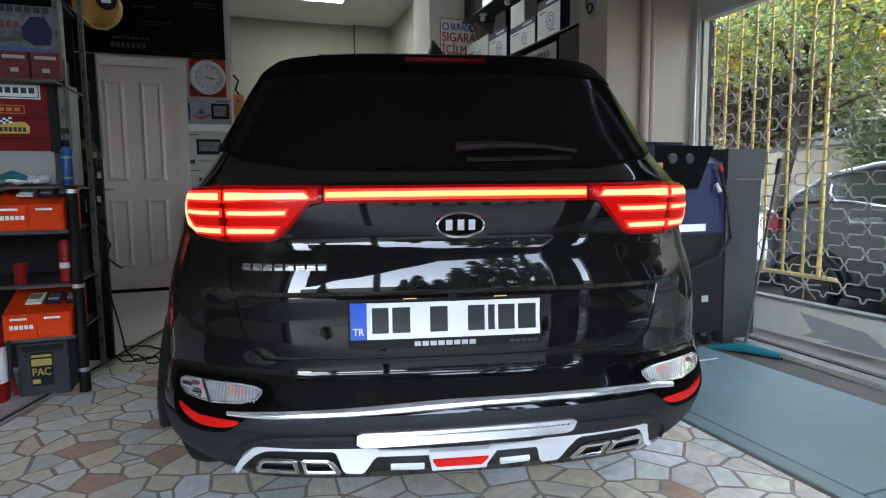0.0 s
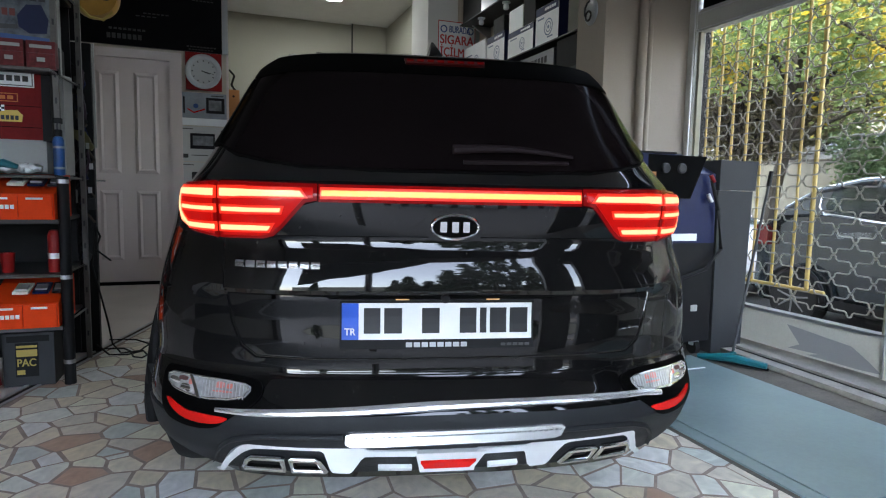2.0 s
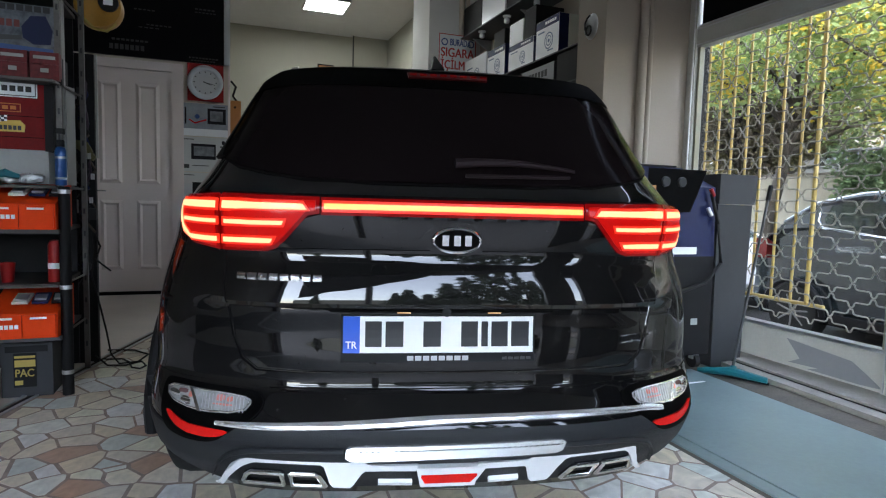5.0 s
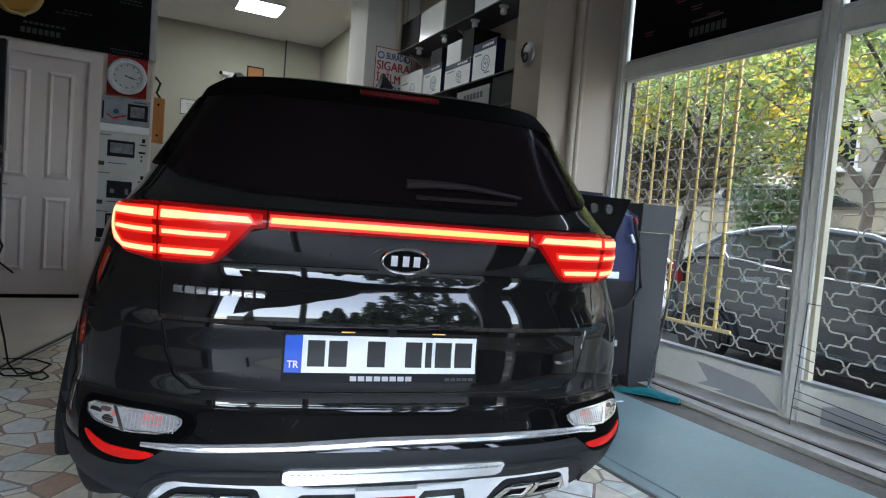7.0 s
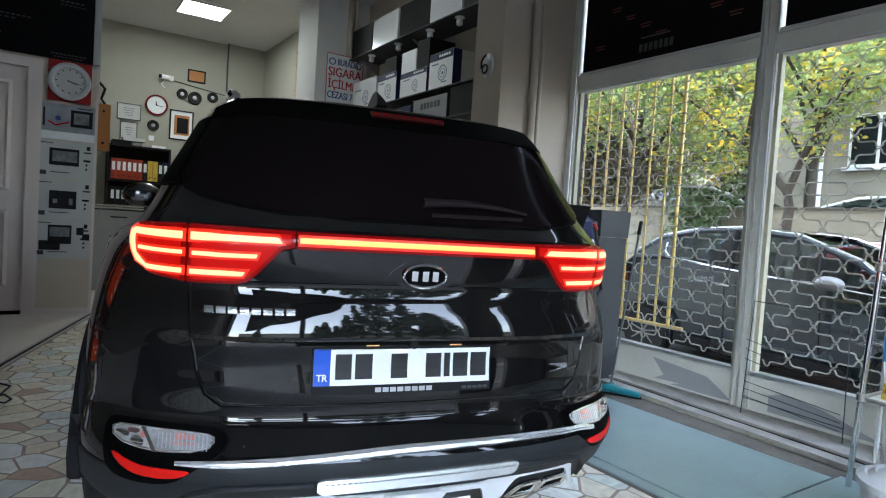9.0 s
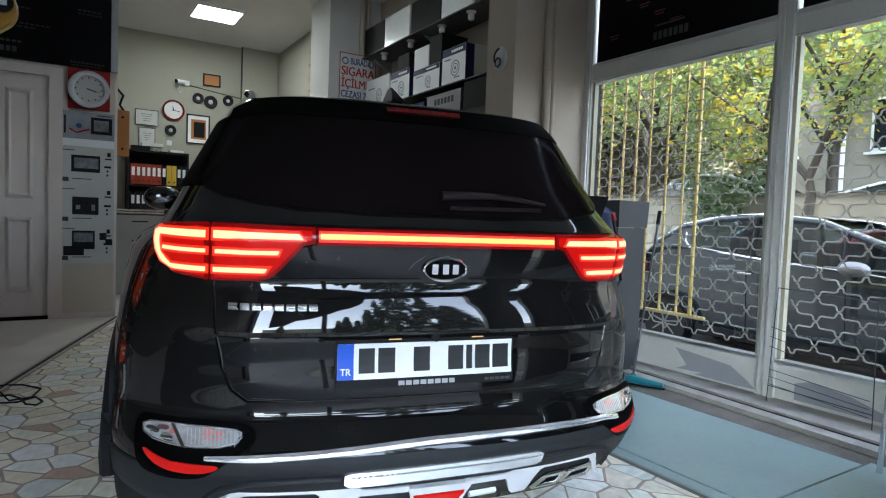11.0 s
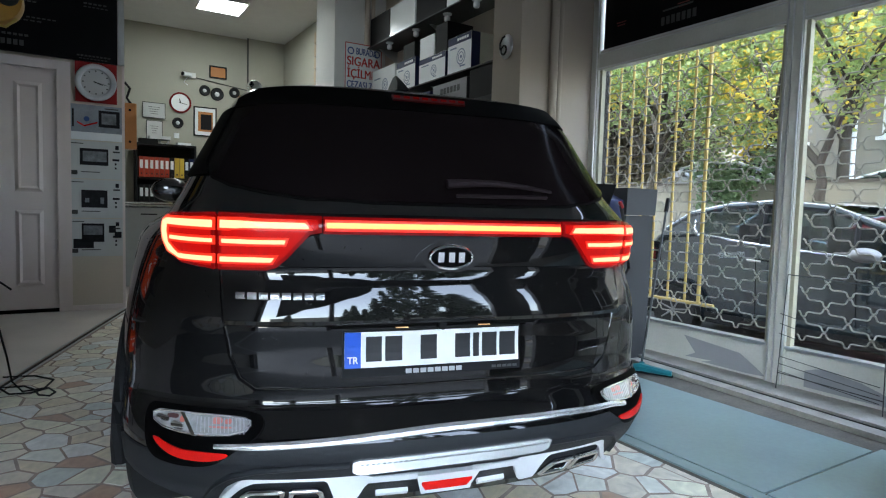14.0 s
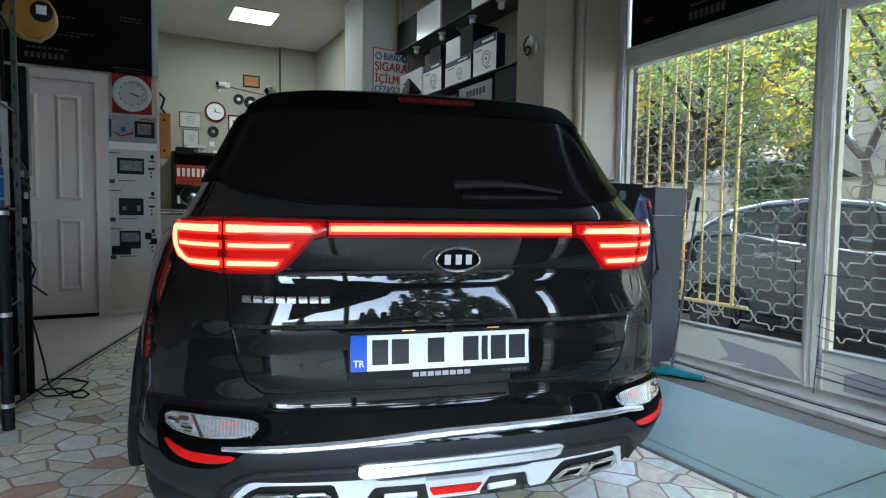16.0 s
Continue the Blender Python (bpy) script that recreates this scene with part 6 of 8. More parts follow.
part("stroke", tube([(-0.025, 0.05, -0.02), (-0.025, 0.055, 0.03), (-0.022, 0.03, 0.07), (-0.02, 0.0, 0.08)], 0.008, 6), M["ink"], bg, smooth=True)

# ---- machines and cleaning things by the window ----
ac = thing("service_machine", pose(2.52, 2.98, 0), "navy blue air-conditioning service machine on castors", "machine")
part("lower_body", box(0.06, 0.60, 0.0, 0.5, 0.10, 0.74), M["dark"], ac, "black lower body", bevel=0.02)
up = prism([(0.0, 0.74), (0.55, 0.74), (0.55, 1.25), (0.42, 1.32), (0.34, 1.32), (0.02, 1.18)], 0.02, 0.60, axis="x")
part("upper_body", up, M["navy"], ac, "navy blue upper shell", bevel=0.015)
part("top_panel", box(0.03, 0.55, 0.33, 0.50, 1.321, 1.332), M["dark"], ac)
fp = prism([(0.05, 1.02), (0.385, 1.02), (0.50, 1.285), (0.05, 1.285)], -0.002, 0.0)
part("gauge_panel", fp, M["gap"], ac, "dark gauge panel")
for x in (0.175, 0.30):
    g = part("gauge", lathe([(0.031, -0.003), (0.031, -0.016), (0.027, -0.018)], (x, 0, 1.205), "y", 24), M["shelf"], ac, "round pressure gauge", smooth=True)
    part("dial", lathe([(0.026, -0.0185), (0.026, -0.0205)], (x, 0, 1.205), "y", 20), M["bin"], g)
part("screen", box(0.075, 0.11, -0.006, -0.002, 1.15, 1.18), M["orangebox"], ac, "small amber screen")
part("front_strip", box(0.10, 0.45, -0.006, -0.001, 0.755, 0.80), M["white"], ac, "white strip across the front")
part("label_plate", box(0.44, 0.49, -0.006, -0.001, 0.30, 0.34), M["shelflight"], ac, "small white label")
for x in (0.12, 0.54):
    for y in (0.06, 0.44):
        cs = part("castor", tube([(x - 0.018, y, 0.045), (x + 0.018, y, 0.045)], 0.045, 16), M["rubber"], ac, smooth=True)
        part("fork", box(x - 0.025, x + 0.025, y - 0.02, y + 0.02, 0.06, 0.11), M["alub"], cs)
part("hose", tube([(0.54, -0.012, 1.14), (0.60, -0.02, 0.95), (0.62, -0.04, 0.7), (0.5, -0.05, 0.58), (0.3, -0.04, 0.52)], 0.012, 8), M["rubber"], ac, "black hose", smooth=True)
part("coupler", tube([(0.53, -0.012, 1.17), (0.552, -0.02, 1.125)], 0.013, 10), M["red"], ac, "red hose coupler", smooth=True)
part("coupler", tube([(0.515, -0.012, 1.05), (0.54, -0.02, 1.00)], 0.013, 10), M["alub"], ac, smooth=True)

bn = thing("waste_bin", pose(3.15, 3.0, 0), "tall dark grey plastic bin with a lid", "bin")
part("body", prism([(0.02, 0.0), (0.27, 0.0), (0.29, 1.075), (0.0, 1.075)], 0.0, 0.42), M["bin"], bn, bevel=0.018)
part("lid", prism([(-0.005, 1.078), (0.298, 1.078), (0.312, 1.27), (-0.005, 1.27)], -0.012, 0.43), M["bin"], bn, "slightly paler grey lid", bevel=0.018)
for x in (0.0, 0.27):
    part("wheel", tube([(x, 0.36, 0.06), (x + 0.03, 0.36, 0.06)], 0.06, 18), M["rubber"], bn, smooth=True)

sq = thing("floor_squeegee", pose(3.10, 2.76, 0.0), "teal floor squeegee with a long handle leaning on the window", "squeegee")
hd_ = Vector((3.193 - 3.10, 2.58 - 2.76, 0.02))
part("head", tube([-hd_ * 1.0 + Vector((0, 0, 0.035)), Vector((0, 0, 0.045)), hd_ + Vector((0, 0, 0.012))], [0.016, 0.028, 0.018], 8), M["teal"], sq, smooth=True)
part("blade", tube([-hd_ * 1.02 + Vector((0.01, 0.0, 0.025)), hd_ * 1.02 + Vector((0.01, 0.0, -0.01))], 0.009, 6), M["dark"], sq, smooth=True)
pole_top = Vector((3.535 - 3.10, 2.95 - 2.76, 1.205))
part("pole", tube([(0, 0, 0.03), pole_top * 0.93], 0.0085, 10), M["shelf"], sq, "grey metal pole", smooth=True)
part("grip", tube([pole_top * 0.92, pole_top], 0.015, 10), M["dark"], sq, "black hand grip", smooth=True)
part("socket", tube([(0, 0, 0.03), pole_top * 0.06], 0.019, 10), M["teal"], sq, smooth=True)
solo("tape_strip", box(2.72, 2.86, 2.72, 2.735, 0.0105, 0.013), M["white"], "short strip of white tape on the sheet", "tape")

dr_ = thing("drying_rack", pose(3.43, 0, 0.05), "dark wire drying rack folded against the window", "drying rack")
for y0, z0, y1, z1 in ((2.03, 0.0, 2.0, 0.70), (1.46, 0.0, 1.47, 0.685), (2.0, 0.70, 1.47, 0.685), (2.03, 0.10, 1.46, 0.08)):
    part("frame_rod", tube([(0.02, y0, z0), (0.02, y1, z1)], 0.0032, 6), M["shelf"], dr_, smooth=True)
for k in range(6):
    z = 0.06 + 0.045 * k if k < 3 else 0.16 + 0.06 * k
    part("cross_rod", tube([(0.02, 2.02, z + 0.05), (0.02, 1.48, z)] if k < 3 else [(0.02, 2.03, z), (0.02, 1.93, z - 0.02)], 0.0023, 5), M["shelf"], dr_, smooth=True)

# chrome rack with its load
M["steelgrey"] = mat("tarnished_steel", (0.30, 0.29, 0.27), 0.35, 0.7, 0.2)
rk = thing("wire_rack", pose(2.85, 0.235, 0, 2.6, 0, 0), "chrome tube rack with shelves", "rack")
for x, y in ((0, 0.95), (0.42, 0.95), (0, 0.0), (0.42, 0.0)):
    p = part("post", tube([(x, y, 0.0), (x, y, 1.50)], 0.0125, 12), M["chrome"], rk, smooth=True)
    part("cap", lathe([(0.017, 1.47), (0.019, 1.50), (0.013, 1.525)], (x, y, 0), "z", 14), M["dark"], p, smooth=True)
    for z in (0.412, 0.99, 1.44):
        part("clamp", lathe([(0.0135, z - 0.022), (0.019, z - 0.016), (0.019, z + 0.012), (0.0135, z + 0.018)], (x, y, 0), "z", 12), M["steelgrey"], p, smooth=True)
for z in (0.412, 0.99, 1.44):
    sh = part("shelf", box(0.02, 0.40, 0.02, 0.93, z - 0.004, z), M["alub"], rk)
    for a, b in (((0, 0.95, z - 0.005), (0.42, 0.95, z - 0.005)), ((0, 0, z - 0.005), (0, 0.95, z - 0.005)), ((0.42, 0, z - 0.005), (0.42, 0.95, z - 0.005)), ((0, 0, z - 0.005), (0.42, 0, z - 0.005))):
        part("edge_tube", tube([a, b], 0.010, 8), M["steelgrey"], sh, smooth=True)
cloth = bmesh.new()
M["mustard"] = mat("mustard_cloth", (0.42, 0.31, 0.03), 0.9, var=0.2, scale=12.0, bump=0.6)
for k in range(3):
    n0 = 14
    g = [[cloth.verts.new((2.90 + 0.30 * i / n0 + 0.01 * k, 0.66 + 0.45 * j / n0, 0.456 + 0.024 * k + 0.012 * noise.noise(Vector((i * 0.5, j * 0.5, k * 3.0))))) for j in range(n0 + 1)] for i in range(n0 + 1)]
    g2 = [[cloth.verts.new(v.co + Vector((0, 0, 0.018))) for v in r] for r in g]
    for i in range(n0):
        for j in range(n0):
            cloth.faces.new((g2[i][j], g2[i + 1][j], g2[i + 1][j + 1], g2[i][j + 1]))
    for i in range(n0):
        cloth.faces.new((g[i][n0], g[i + 1][n0], g2[i + 1][n0], g2[i][n0]))
        cloth.faces.new((g[0][i], g[0][i + 1], g2[0][i + 1], g2[0][i]))
solo("folded_cloth", cloth, M["mustard"], "folded mustard-yellow cloth on the rack", "cloth", smooth=True)
bk_ = thing("bucket", pose(2.45, 0.79, 0.011), "pale grey plastic tub with a ribbed lid", "tub")
M["tub"] = mat("pale_grey_plastic", (0.50, 0.52, 0.53), 0.4, var=0.06)
part("tub", lathe([(0.15, 0.0), (0.165, 0.01), (0.195, 0.24), (0.19, 0.24), (0.16, 0.015)], axis="z", seg=40), M["tub"], bk_, smooth=True)
part("lid", lathe([(0.197, 0.235), (0.207, 0.24), (0.207, 0.262), (0.18, 0.275), (0.172, 0.27), (0.15, 0.285), (0.142, 0.28), (0.12, 0.293), (0.112, 0.288), (0.09, 0.298), (0.0, 0.30)], axis="z", seg=40), M["tub"], bk_, "ribbed lid", smooth=True)
ld = thing("folding_stand", pose(3.30, 1.25, 0.0), "folded white tube stand with blue tape", "stand")
M["bluetape"] = mat("blue_tape", (0.01, 0.17, 0.36), 0.4, var=0.1)
for y, top in ((0.0, 0.80), (-0.034, 0.86)):
    t_ = part("tube", tube([(0, y, 0.05), (-0.012, y - 0.010, top)], 0.0105, 10), M["tub"], ld, smooth=True)
    part("tape", tube([(-0.009, y - 0.007, top - 0.24), (-0.012, y - 0.010, top + 0.004)], 0.0125, 10), M["bluetape"], t_, "blue tape wrap", smooth=True)

# ---- outside ----
gb = bmesh.new()
gv = [gb.verts.new(p) for p in ((-400, -400, STREET), (400, -400, STREET), (400, 400, STREET), (-400, 400, STREET))]
gb.faces.new(gv)
solo("ground", gb, M["asphalt"], "grey asphalt street", "ground", "structure")
solo("pavement", box(WINX + 0.25, WINX + 2.2, -14, 14, STREET - 0.04, STREET + 0.14), M["grime"], "raised concrete pavement beside the shop", "pavement", "structure")


def crown(centres, leaves, size, rng):
    """Leaf cards scattered in loose clumps round the limbs."""
    verts, faces = [], []
    for n in range(leaves):
        c, r = centres[rng.randrange(len(centres))]
        u = Vector((rng.gauss(0, 1), rng.gauss(0, 1), rng.gauss(0, 1)))
        p = Vector(c) + u.normalized() * r * (rng.random() ** 0.5)
        a = Vector((rng.gauss(0, 1), rng.gauss(0, 1), rng.gauss(0, 0.6))).normalized()
        b = a.cross(Vector((rng.gauss(0, 1), rng.gauss(0, 1), rng.gauss(0, 1)))).normalized()
        s = size * rng.uniform(0.55, 1.4)
        k = len(verts)
        verts += [p - a * s, p + b * s * 0.55 - a * s * 0.1, p + a * s, p - b * s * 0.55 - a * s * 0.1]
        faces.append((k, k + 1, k + 2, k + 3))
    me = bpy.data.meshes.new("crown")
    me.from_pydata([tuple(v) for v in verts], [], faces)
    return me


def tree(x, y, height, spread, leaves, size, seed, lean=(0, 0), low=2.2, leafmat="leaf", label="street tree with yellowing autumn leaves", stem=0.62, reach=()):
    rng = random.Random(seed)
    t = thing("tree", pose(x, y, STREET), label, "tree", group="street trees")
    trunk = bmesh.new()
    pts = [Vector((lean[0] * k / 8 + rng.uniform(-0.05, 0.05), lean[1] * k / 8 + rng.uniform(-0.05, 0.05), height * stem * k / 8)) for k in range(9)]
    tube(pts, [0.17 - 0.013 * k for k in range(9)], 10, trunk)
    part("trunk", trunk, M["bark"], t, smooth=True)
    cl, forks = [], []
    for k in range(11):
        a = 2 * math.pi * k / 11 + rng.uniform(-0.3, 0.3)
        base = pts[5 + k % 4]
        end = base + Vector((math.cos(a) * spread * rng.uniform(0.5, 1.0), math.sin(a) * spread * rng.uniform(0.5, 1.0), height * rng.uniform(0.10, 0.38)))
        end.z = max(end.z, low)
        mid = (base + end) / 2 + Vector((rng.uniform(-0.2, 0.2), rng.uniform(-0.2, 0.2), 0.25))
        if reach:
            turn, out, rise = reach[k % len(reach)]
            base = pts[8] if k < 2 else forks[k % 2]
            end = base + Vector((math.cos(radians(turn)) * out, math.sin(radians(turn)) * out, rise))
            mid = base + (end - base) * 0.5 + Vector((rng.uniform(-0.1, 0.1), rng.uniform(-0.1, 0.1), 0.12))
            forks.append(mid)
        lm = bmesh.new()
        tube([base, base + (mid - base) * 0.5 + Vector((rng.uniform(-0.05, 0.05), rng.uniform(-0.05, 0.05), 0.04)), mid, mid + (end - mid) * 0.5 + Vector((rng.uniform(-0.12, 0.12), rng.uniform(-0.12, 0.12), 0.08)), end], [r * (1.0 if k < 2 or not reach else 0.55) for r in (0.068, 0.055, 0.040, 0.024, 0.01)], 7, lm)
        part("limb", lm, M["bark"], t, smooth=True)
        for q in (mid, end, (mid + end) / 2, end + Vector((rng.uniform(-0.8, 0.8), rng.uniform(-0.8, 0.8), rng.uniform(-0.4, 0.6)))):
            cl.append((Vector((q.x, q.y, max(q.z, 3.5) if reach else q.z)), rng.uniform(0.5, 0.8) if reach else rng.uniform(0.55, 1.15)))
    me = crown(cl, leaves, size, rng)
    me.materials.append(M[leafmat])
    c = new("crown", me)
    c.parent = t
    return t


tree(10.5, 5.52, 6.6, 3.2, 22000, 0.056, 3, (0.0, -0.12), 3.85, stem=0.36,
     reach=((85, 1.9, 1.5), (-85, 0.9, 2.2), (10, 2.0, 2.6), (-70, 2.6, 2.7), (20, 2.2, 2.0), (165, 2.3, 2.3), (70, 1.5, 3.0), (-115, 2.4, 2.0), (130, 2.8, 1.9), (-20, 2.0, 3.0), (-140, 2.6, 2.3)))
tree(11.0, 9.6, 6.6, 3.1, 24000, 0.06, 5, (0.2, -0.4), 2.9)
tree(10.6, 1.4, 6.4, 3.0, 15000, 0.056, 8, (0.0, 0.3), 4.0)
tree(14.2, 6.8, 8.2, 3.0, 20000, 0.085, 23, (0, 0), 6.6)
tree(15.5, 14.5, 7.5, 3.2, 12000, 0.1, 11, (0, 0), 2.0, "brownleaf", "bare-looking tree with brown leaves")
tree(12.9, 12.2, 5.6, 2.6, 12000, 0.07, 19, (0, 0), 1.6, "brownleaf", "bare-looking tree with brown leaves")


def conifer(x, y, h, seed):
    rng = random.Random(seed)
    t = thing("tree", pose(x, y, STREET), "tall dark green conifer across the street", "tree", group="conifers across the street")
    part("trunk", tube([(0, 0, 0), (0.05, 0, h * 0.5), (0, 0.04, h * 0.97)], [0.16, 0.10, 0.02], 8), M["bark"], t, smooth=True)
    cl = []
    for k in range(130):
        f = (k + 0.5) / 130
        a, r = rng.uniform(0, 6.28), (1 - f) ** 0.8 * h * 0.085 * rng.uniform(0.5, 1.25)
        cl.append(((r * math.cos(a), r * math.sin(a), h * (0.10 + 0.90 * f)), 0.08 + 0.30 * (1 - f) + rng.uniform(0, 0.10)))
    me = crown(cl, 9000, 0.11, rng)
    me.materials.append(M["bush"])
    new("crown", me).parent = t


for k, (x, y, h) in enumerate(((-9.0, -15, 6.0), (-2.9, -17, 5.2), (-2.1, -16.4, 6.6), (-1.3, -17, 5.0), (-0.4, -16, 8.6), (0.4, -16.5, 11.8), (1.2, -15.8, 13.6), (2.1, -16.6, 14.4), (2.9, -16, 12.2), (3.7, -16.4, 10.0), (8.5, -15, 8.0))):
    conifer(x, y, h, 31 + k)

# low wall, hedge and building over the street
solo("garden_wall", box(11.8, 12.05, -10, 22, STREET, 1.79), M["beige"], "low beige rendered garden wall", "wall", "structure", bevel=0.02)
solo("wall_coping", box(11.77, 12.08, -10, 22, 1.79, 1.84), M["grime"], "weathered dark coping on the garden wall", "wall", "structure", bevel=0.01)
solo("terrace", box(12.05, 16.5, -10, 10.6, STREET, 0.95), M["grime"], "raised parking ground behind the garden wall", "ground", "structure")
rng = random.Random(77)
hm = crown([((11.3 + rng.uniform(-0.3, 0.2), 7.35 + rng.uniform(-0.6, 0.8), -0.1 + rng.uniform(0, 2.2)), 0.42) for k in range(24)], 4500, 0.06, rng)
hm.materials.append(M["shrub"])
tk = crown([((13.2 + rng.uniform(-0.5, 1.2), 8.4 + rng.uniform(0.0, 6.0), 0.9 + rng.uniform(0, 2.9)), 0.55) for k in range(70)], 15000, 0.07, rng)
tk.materials.append(M["thicket"])
tagged(new("thicket", tk), "tangled brownish thicket behind the garden wall", "shrub", kind="stuff")
tagged(new("hedge", hm), "dense dark green shrub in front of the garden wall", "shrub", kind="stuff")


def house(name, x0, x1, y0, y1, h, face, label):
    b = thing(name, pose(0, 0, STREET), label, "building")
    part("wall", box(x0, x1, y0, y1, 0, h), M["beige"], b)
    part("roof", box(x0 - 0.3, x1 + 0.3, y0 - 0.3, y1 + 0.3, h, h + 0.25), M["wallgrey"], b)
    n = int((y1 - y0) / 3.1) if face == "x" else int((x1 - x0) / 2.6)
    for fl in range(int((h - 2) / 3)):
        for k in range(n):
            z0 = 3.5 + fl * 3.0
            if face == "x":
                yc = y1 - 0.8 - k * 3.1
                w = part("window", box(x0 - 0.05, x0 + 0.03, yc - 0.65, yc + 0.65, z0, z0 + 1.3), M["wallgrey"], b, "white window frame")
                for j in (-1, 1):
                    part("pane", box(x0 - 0.06, x0 - 0.045, yc + 0.31 * j - 0.27, yc + 0.31 * j + 0.27, z0 + 0.07, z0 + 1.23), M["carglass"], w)
                part("sill", box(x0 - 0.14, x0, yc - 0.75, yc + 0.75, z0 - 0.08, z0), M["wallgrey"], w)
            else:
                xc = x0 + 1.6 + k * 2.6
                w = part("window", box(xc - 0.65, xc + 0.65, y1 - 0.03, y1 + 0.05, z0, z0 + 1.3), M["wallgrey"], b, "white window frame")
                for j in (-1, 1):
                    part("pane", box(xc + 0.31 * j - 0.27, xc + 0.31 * j + 0.27, y1 + 0.045, y1 + 0.06, z0 + 0.07, z0 + 1.23), M["carglass"], w)
    return b


house("apartment_building", 16.5, 26, -9, 10.3, 9.5, "x", "beige rendered apartment building across the street")
house("apartment_building", 21, 29, 12.5, 34, 8.0, "x", "beige rendered apartment building across the street")
# This third block is out of view, added for the car's reflections.
house("apartment_building", -22, 18, -40, -28, 4.2, "y", "beige apartment block behind the trees")
for yy in (7.64, 1.4):
    part("downpipe", tube([(16.42, yy, 0.3), (16.42, yy, 9.3)], 0.05, 8), M["white"], bpy.data.objects["apartment_building"], "white downpipe", smooth=True)


def parked(name, m, length, height, paint, label):
    """A parked hatchback along its own y axis, its near side at x = 0, its tail at y = 0 and its nose at -length."""
    c = thing(name, m, label, "car", group="cars parked in the street")
    wdt, L = 1.74, length
    kl, kh = L / 4.1, height / 1.634

    def sized(pts):
        return [(yy * kl, zz * kh) for yy, zz in pts]
    low = sized([(0.0, 0.42), (-0.02, 0.70), (0.03, 0.98), (-0.30, 1.20), (-0.70, 1.235), (-1.2, 1.19), (-1.7, 1.145), (-2.6, 1.085), (-3.15, 1.035), (-3.7, 0.91), (-4.02, 0.72), (-4.1, 0.45), (-4.0, 0.24), (-0.1, 0.24)])
    belt = hermite(*zip(*sized([(-3.2, 1.03), (-2.6, 1.085), (-1.7, 1.145), (-1.2, 1.19), (-0.70, 1.235), (-0.2, 1.235)])))
    b = bmesh.new()
    secs = []
    for x, k, zin in ((0.10, 0.965, 0.06), (0.035, 0.985, 0.02), (0.0, 1.0, 0.0), (0.012, 1.0, -0.5), (wdt - 0.012, 1.0, -0.5), (wdt, 1.0, 0.0), (wdt - 0.035, 0.985, 0.02), (wdt - 0.10, 0.965, 0.06)):
        secs.append([b.verts.new((x if zin >= 0 else x, -L / 2 + (yy + L / 2) * k, 0.24 + (zz - 0.24) * (1 - max(0.0, zin) * 0.4))) for yy, zz in low])
    for s0, s1 in zip(secs, secs[1:]):
        for i in range(len(low)):
            j = (i + 1) % len(low)
            b.faces.new((s0[i], s0[j], s1[j], s1[i]))
    b.faces.new(secs[0])
    b.faces.new(secs[-1][::-1])
    part("body", b, paint, c, smooth=True)
    roof = sized([(0.02, 0.98), (-0.26, 1.30), (-0.58, 1.50), (-1.05, 1.60), (-1.57, 1.634), (-2.15, 1.58), (-2.75, 1.366), (-3.2, 1.06)])

    def across(f, zz):
        return wdt / 2 + f * (wdt / 2 - 0.03 - 0.20 * max(0.0, zz - 1.0 * kh) / (0.63 * kh))

    def band(a, b):
        """The strip of the cabin between two stations of its outline, from side to side."""
        g = bmesh.new()
        secs = [[g.verts.new((across(f, zz), yy, zz - (0.03 if abs(f) == 1 else 0.0) + 0.02 * (1 - f * f))) for yy, zz in roof[a:b + 1]] for f in (-1, -0.94, -0.5, 0.5, 0.94, 1)]
        for s0, s1 in zip(secs, secs[1:]):
            for i in range(b - a):
                g.faces.new((s0[i], s0[i + 1], s1[i + 1], s1[i]))
        return g
    part("roof", band(2, 5), paint, c, smooth=True)
    part("rear_window", band(0, 2), M["carpane"], c, "tinted rear window", smooth=True)
    part("windscreen", band(5, 7), M["carpane"], c, "tinted windscreen", smooth=True)
    for yy in (-1.15, -2.1):
        part("seat", box(0.25, wdt - 0.25, yy * kl - 0.12, yy * kl, 0.5, 1.36 * kh), M["dark"], c, "dark seat back", bevel=0.05)
    top = hermite(*zip(*[(yy, zz - 0.05) for yy, zz in roof[::-1]]))
    for sg in (-1, 1):
        part("pillar", tube([(across(sg, zz), yy, zz - 0.035) for yy, zz in roof[1:]], [0.03, 0.035, 0.032, 0.032, 0.032, 0.03, 0.026], 7), paint, c, smooth=True)
        # The roof paint's sky highlight is laid on as a satin strip.
        part("roof_strip", tube([(across(sg, zz) - 0.02 * sg, yy, zz - 0.002) for yy, zz in roof[1:]], 0.016, 7), M["satin"], c, "bright roof edge", smooth=True)
        quarter = bmesh.new()
        q_lo = [(0.0, 0.97), (-0.3, 1.19), (-0.62, 1.235)]
        q_hi = [(-0.05, 1.05), (-0.28, 1.29), (-0.60, 1.46)]
        ql, qh = ([quarter.verts.new((across(sg, zz * kh) + 0.004 * sg, yy * kl, zz * kh)) for yy, zz in q] for q in (q_lo, q_hi))
        tip = [quarter.verts.new((across(sg, zz * kh) + 0.004 * sg, yy * kl, zz * kh)) for yy, zz in ((-0.80, 1.235), (-0.72, 1.32), (-0.78, 1.52))]
        for k in range(2):
            quarter.faces.new((ql[k], ql[k + 1], qh[k + 1], qh[k]))
        quarter.faces.new((ql[2], tip[0], tip[1], qh[2]))
        quarter.faces.new((qh[2], tip[1], tip[2]))
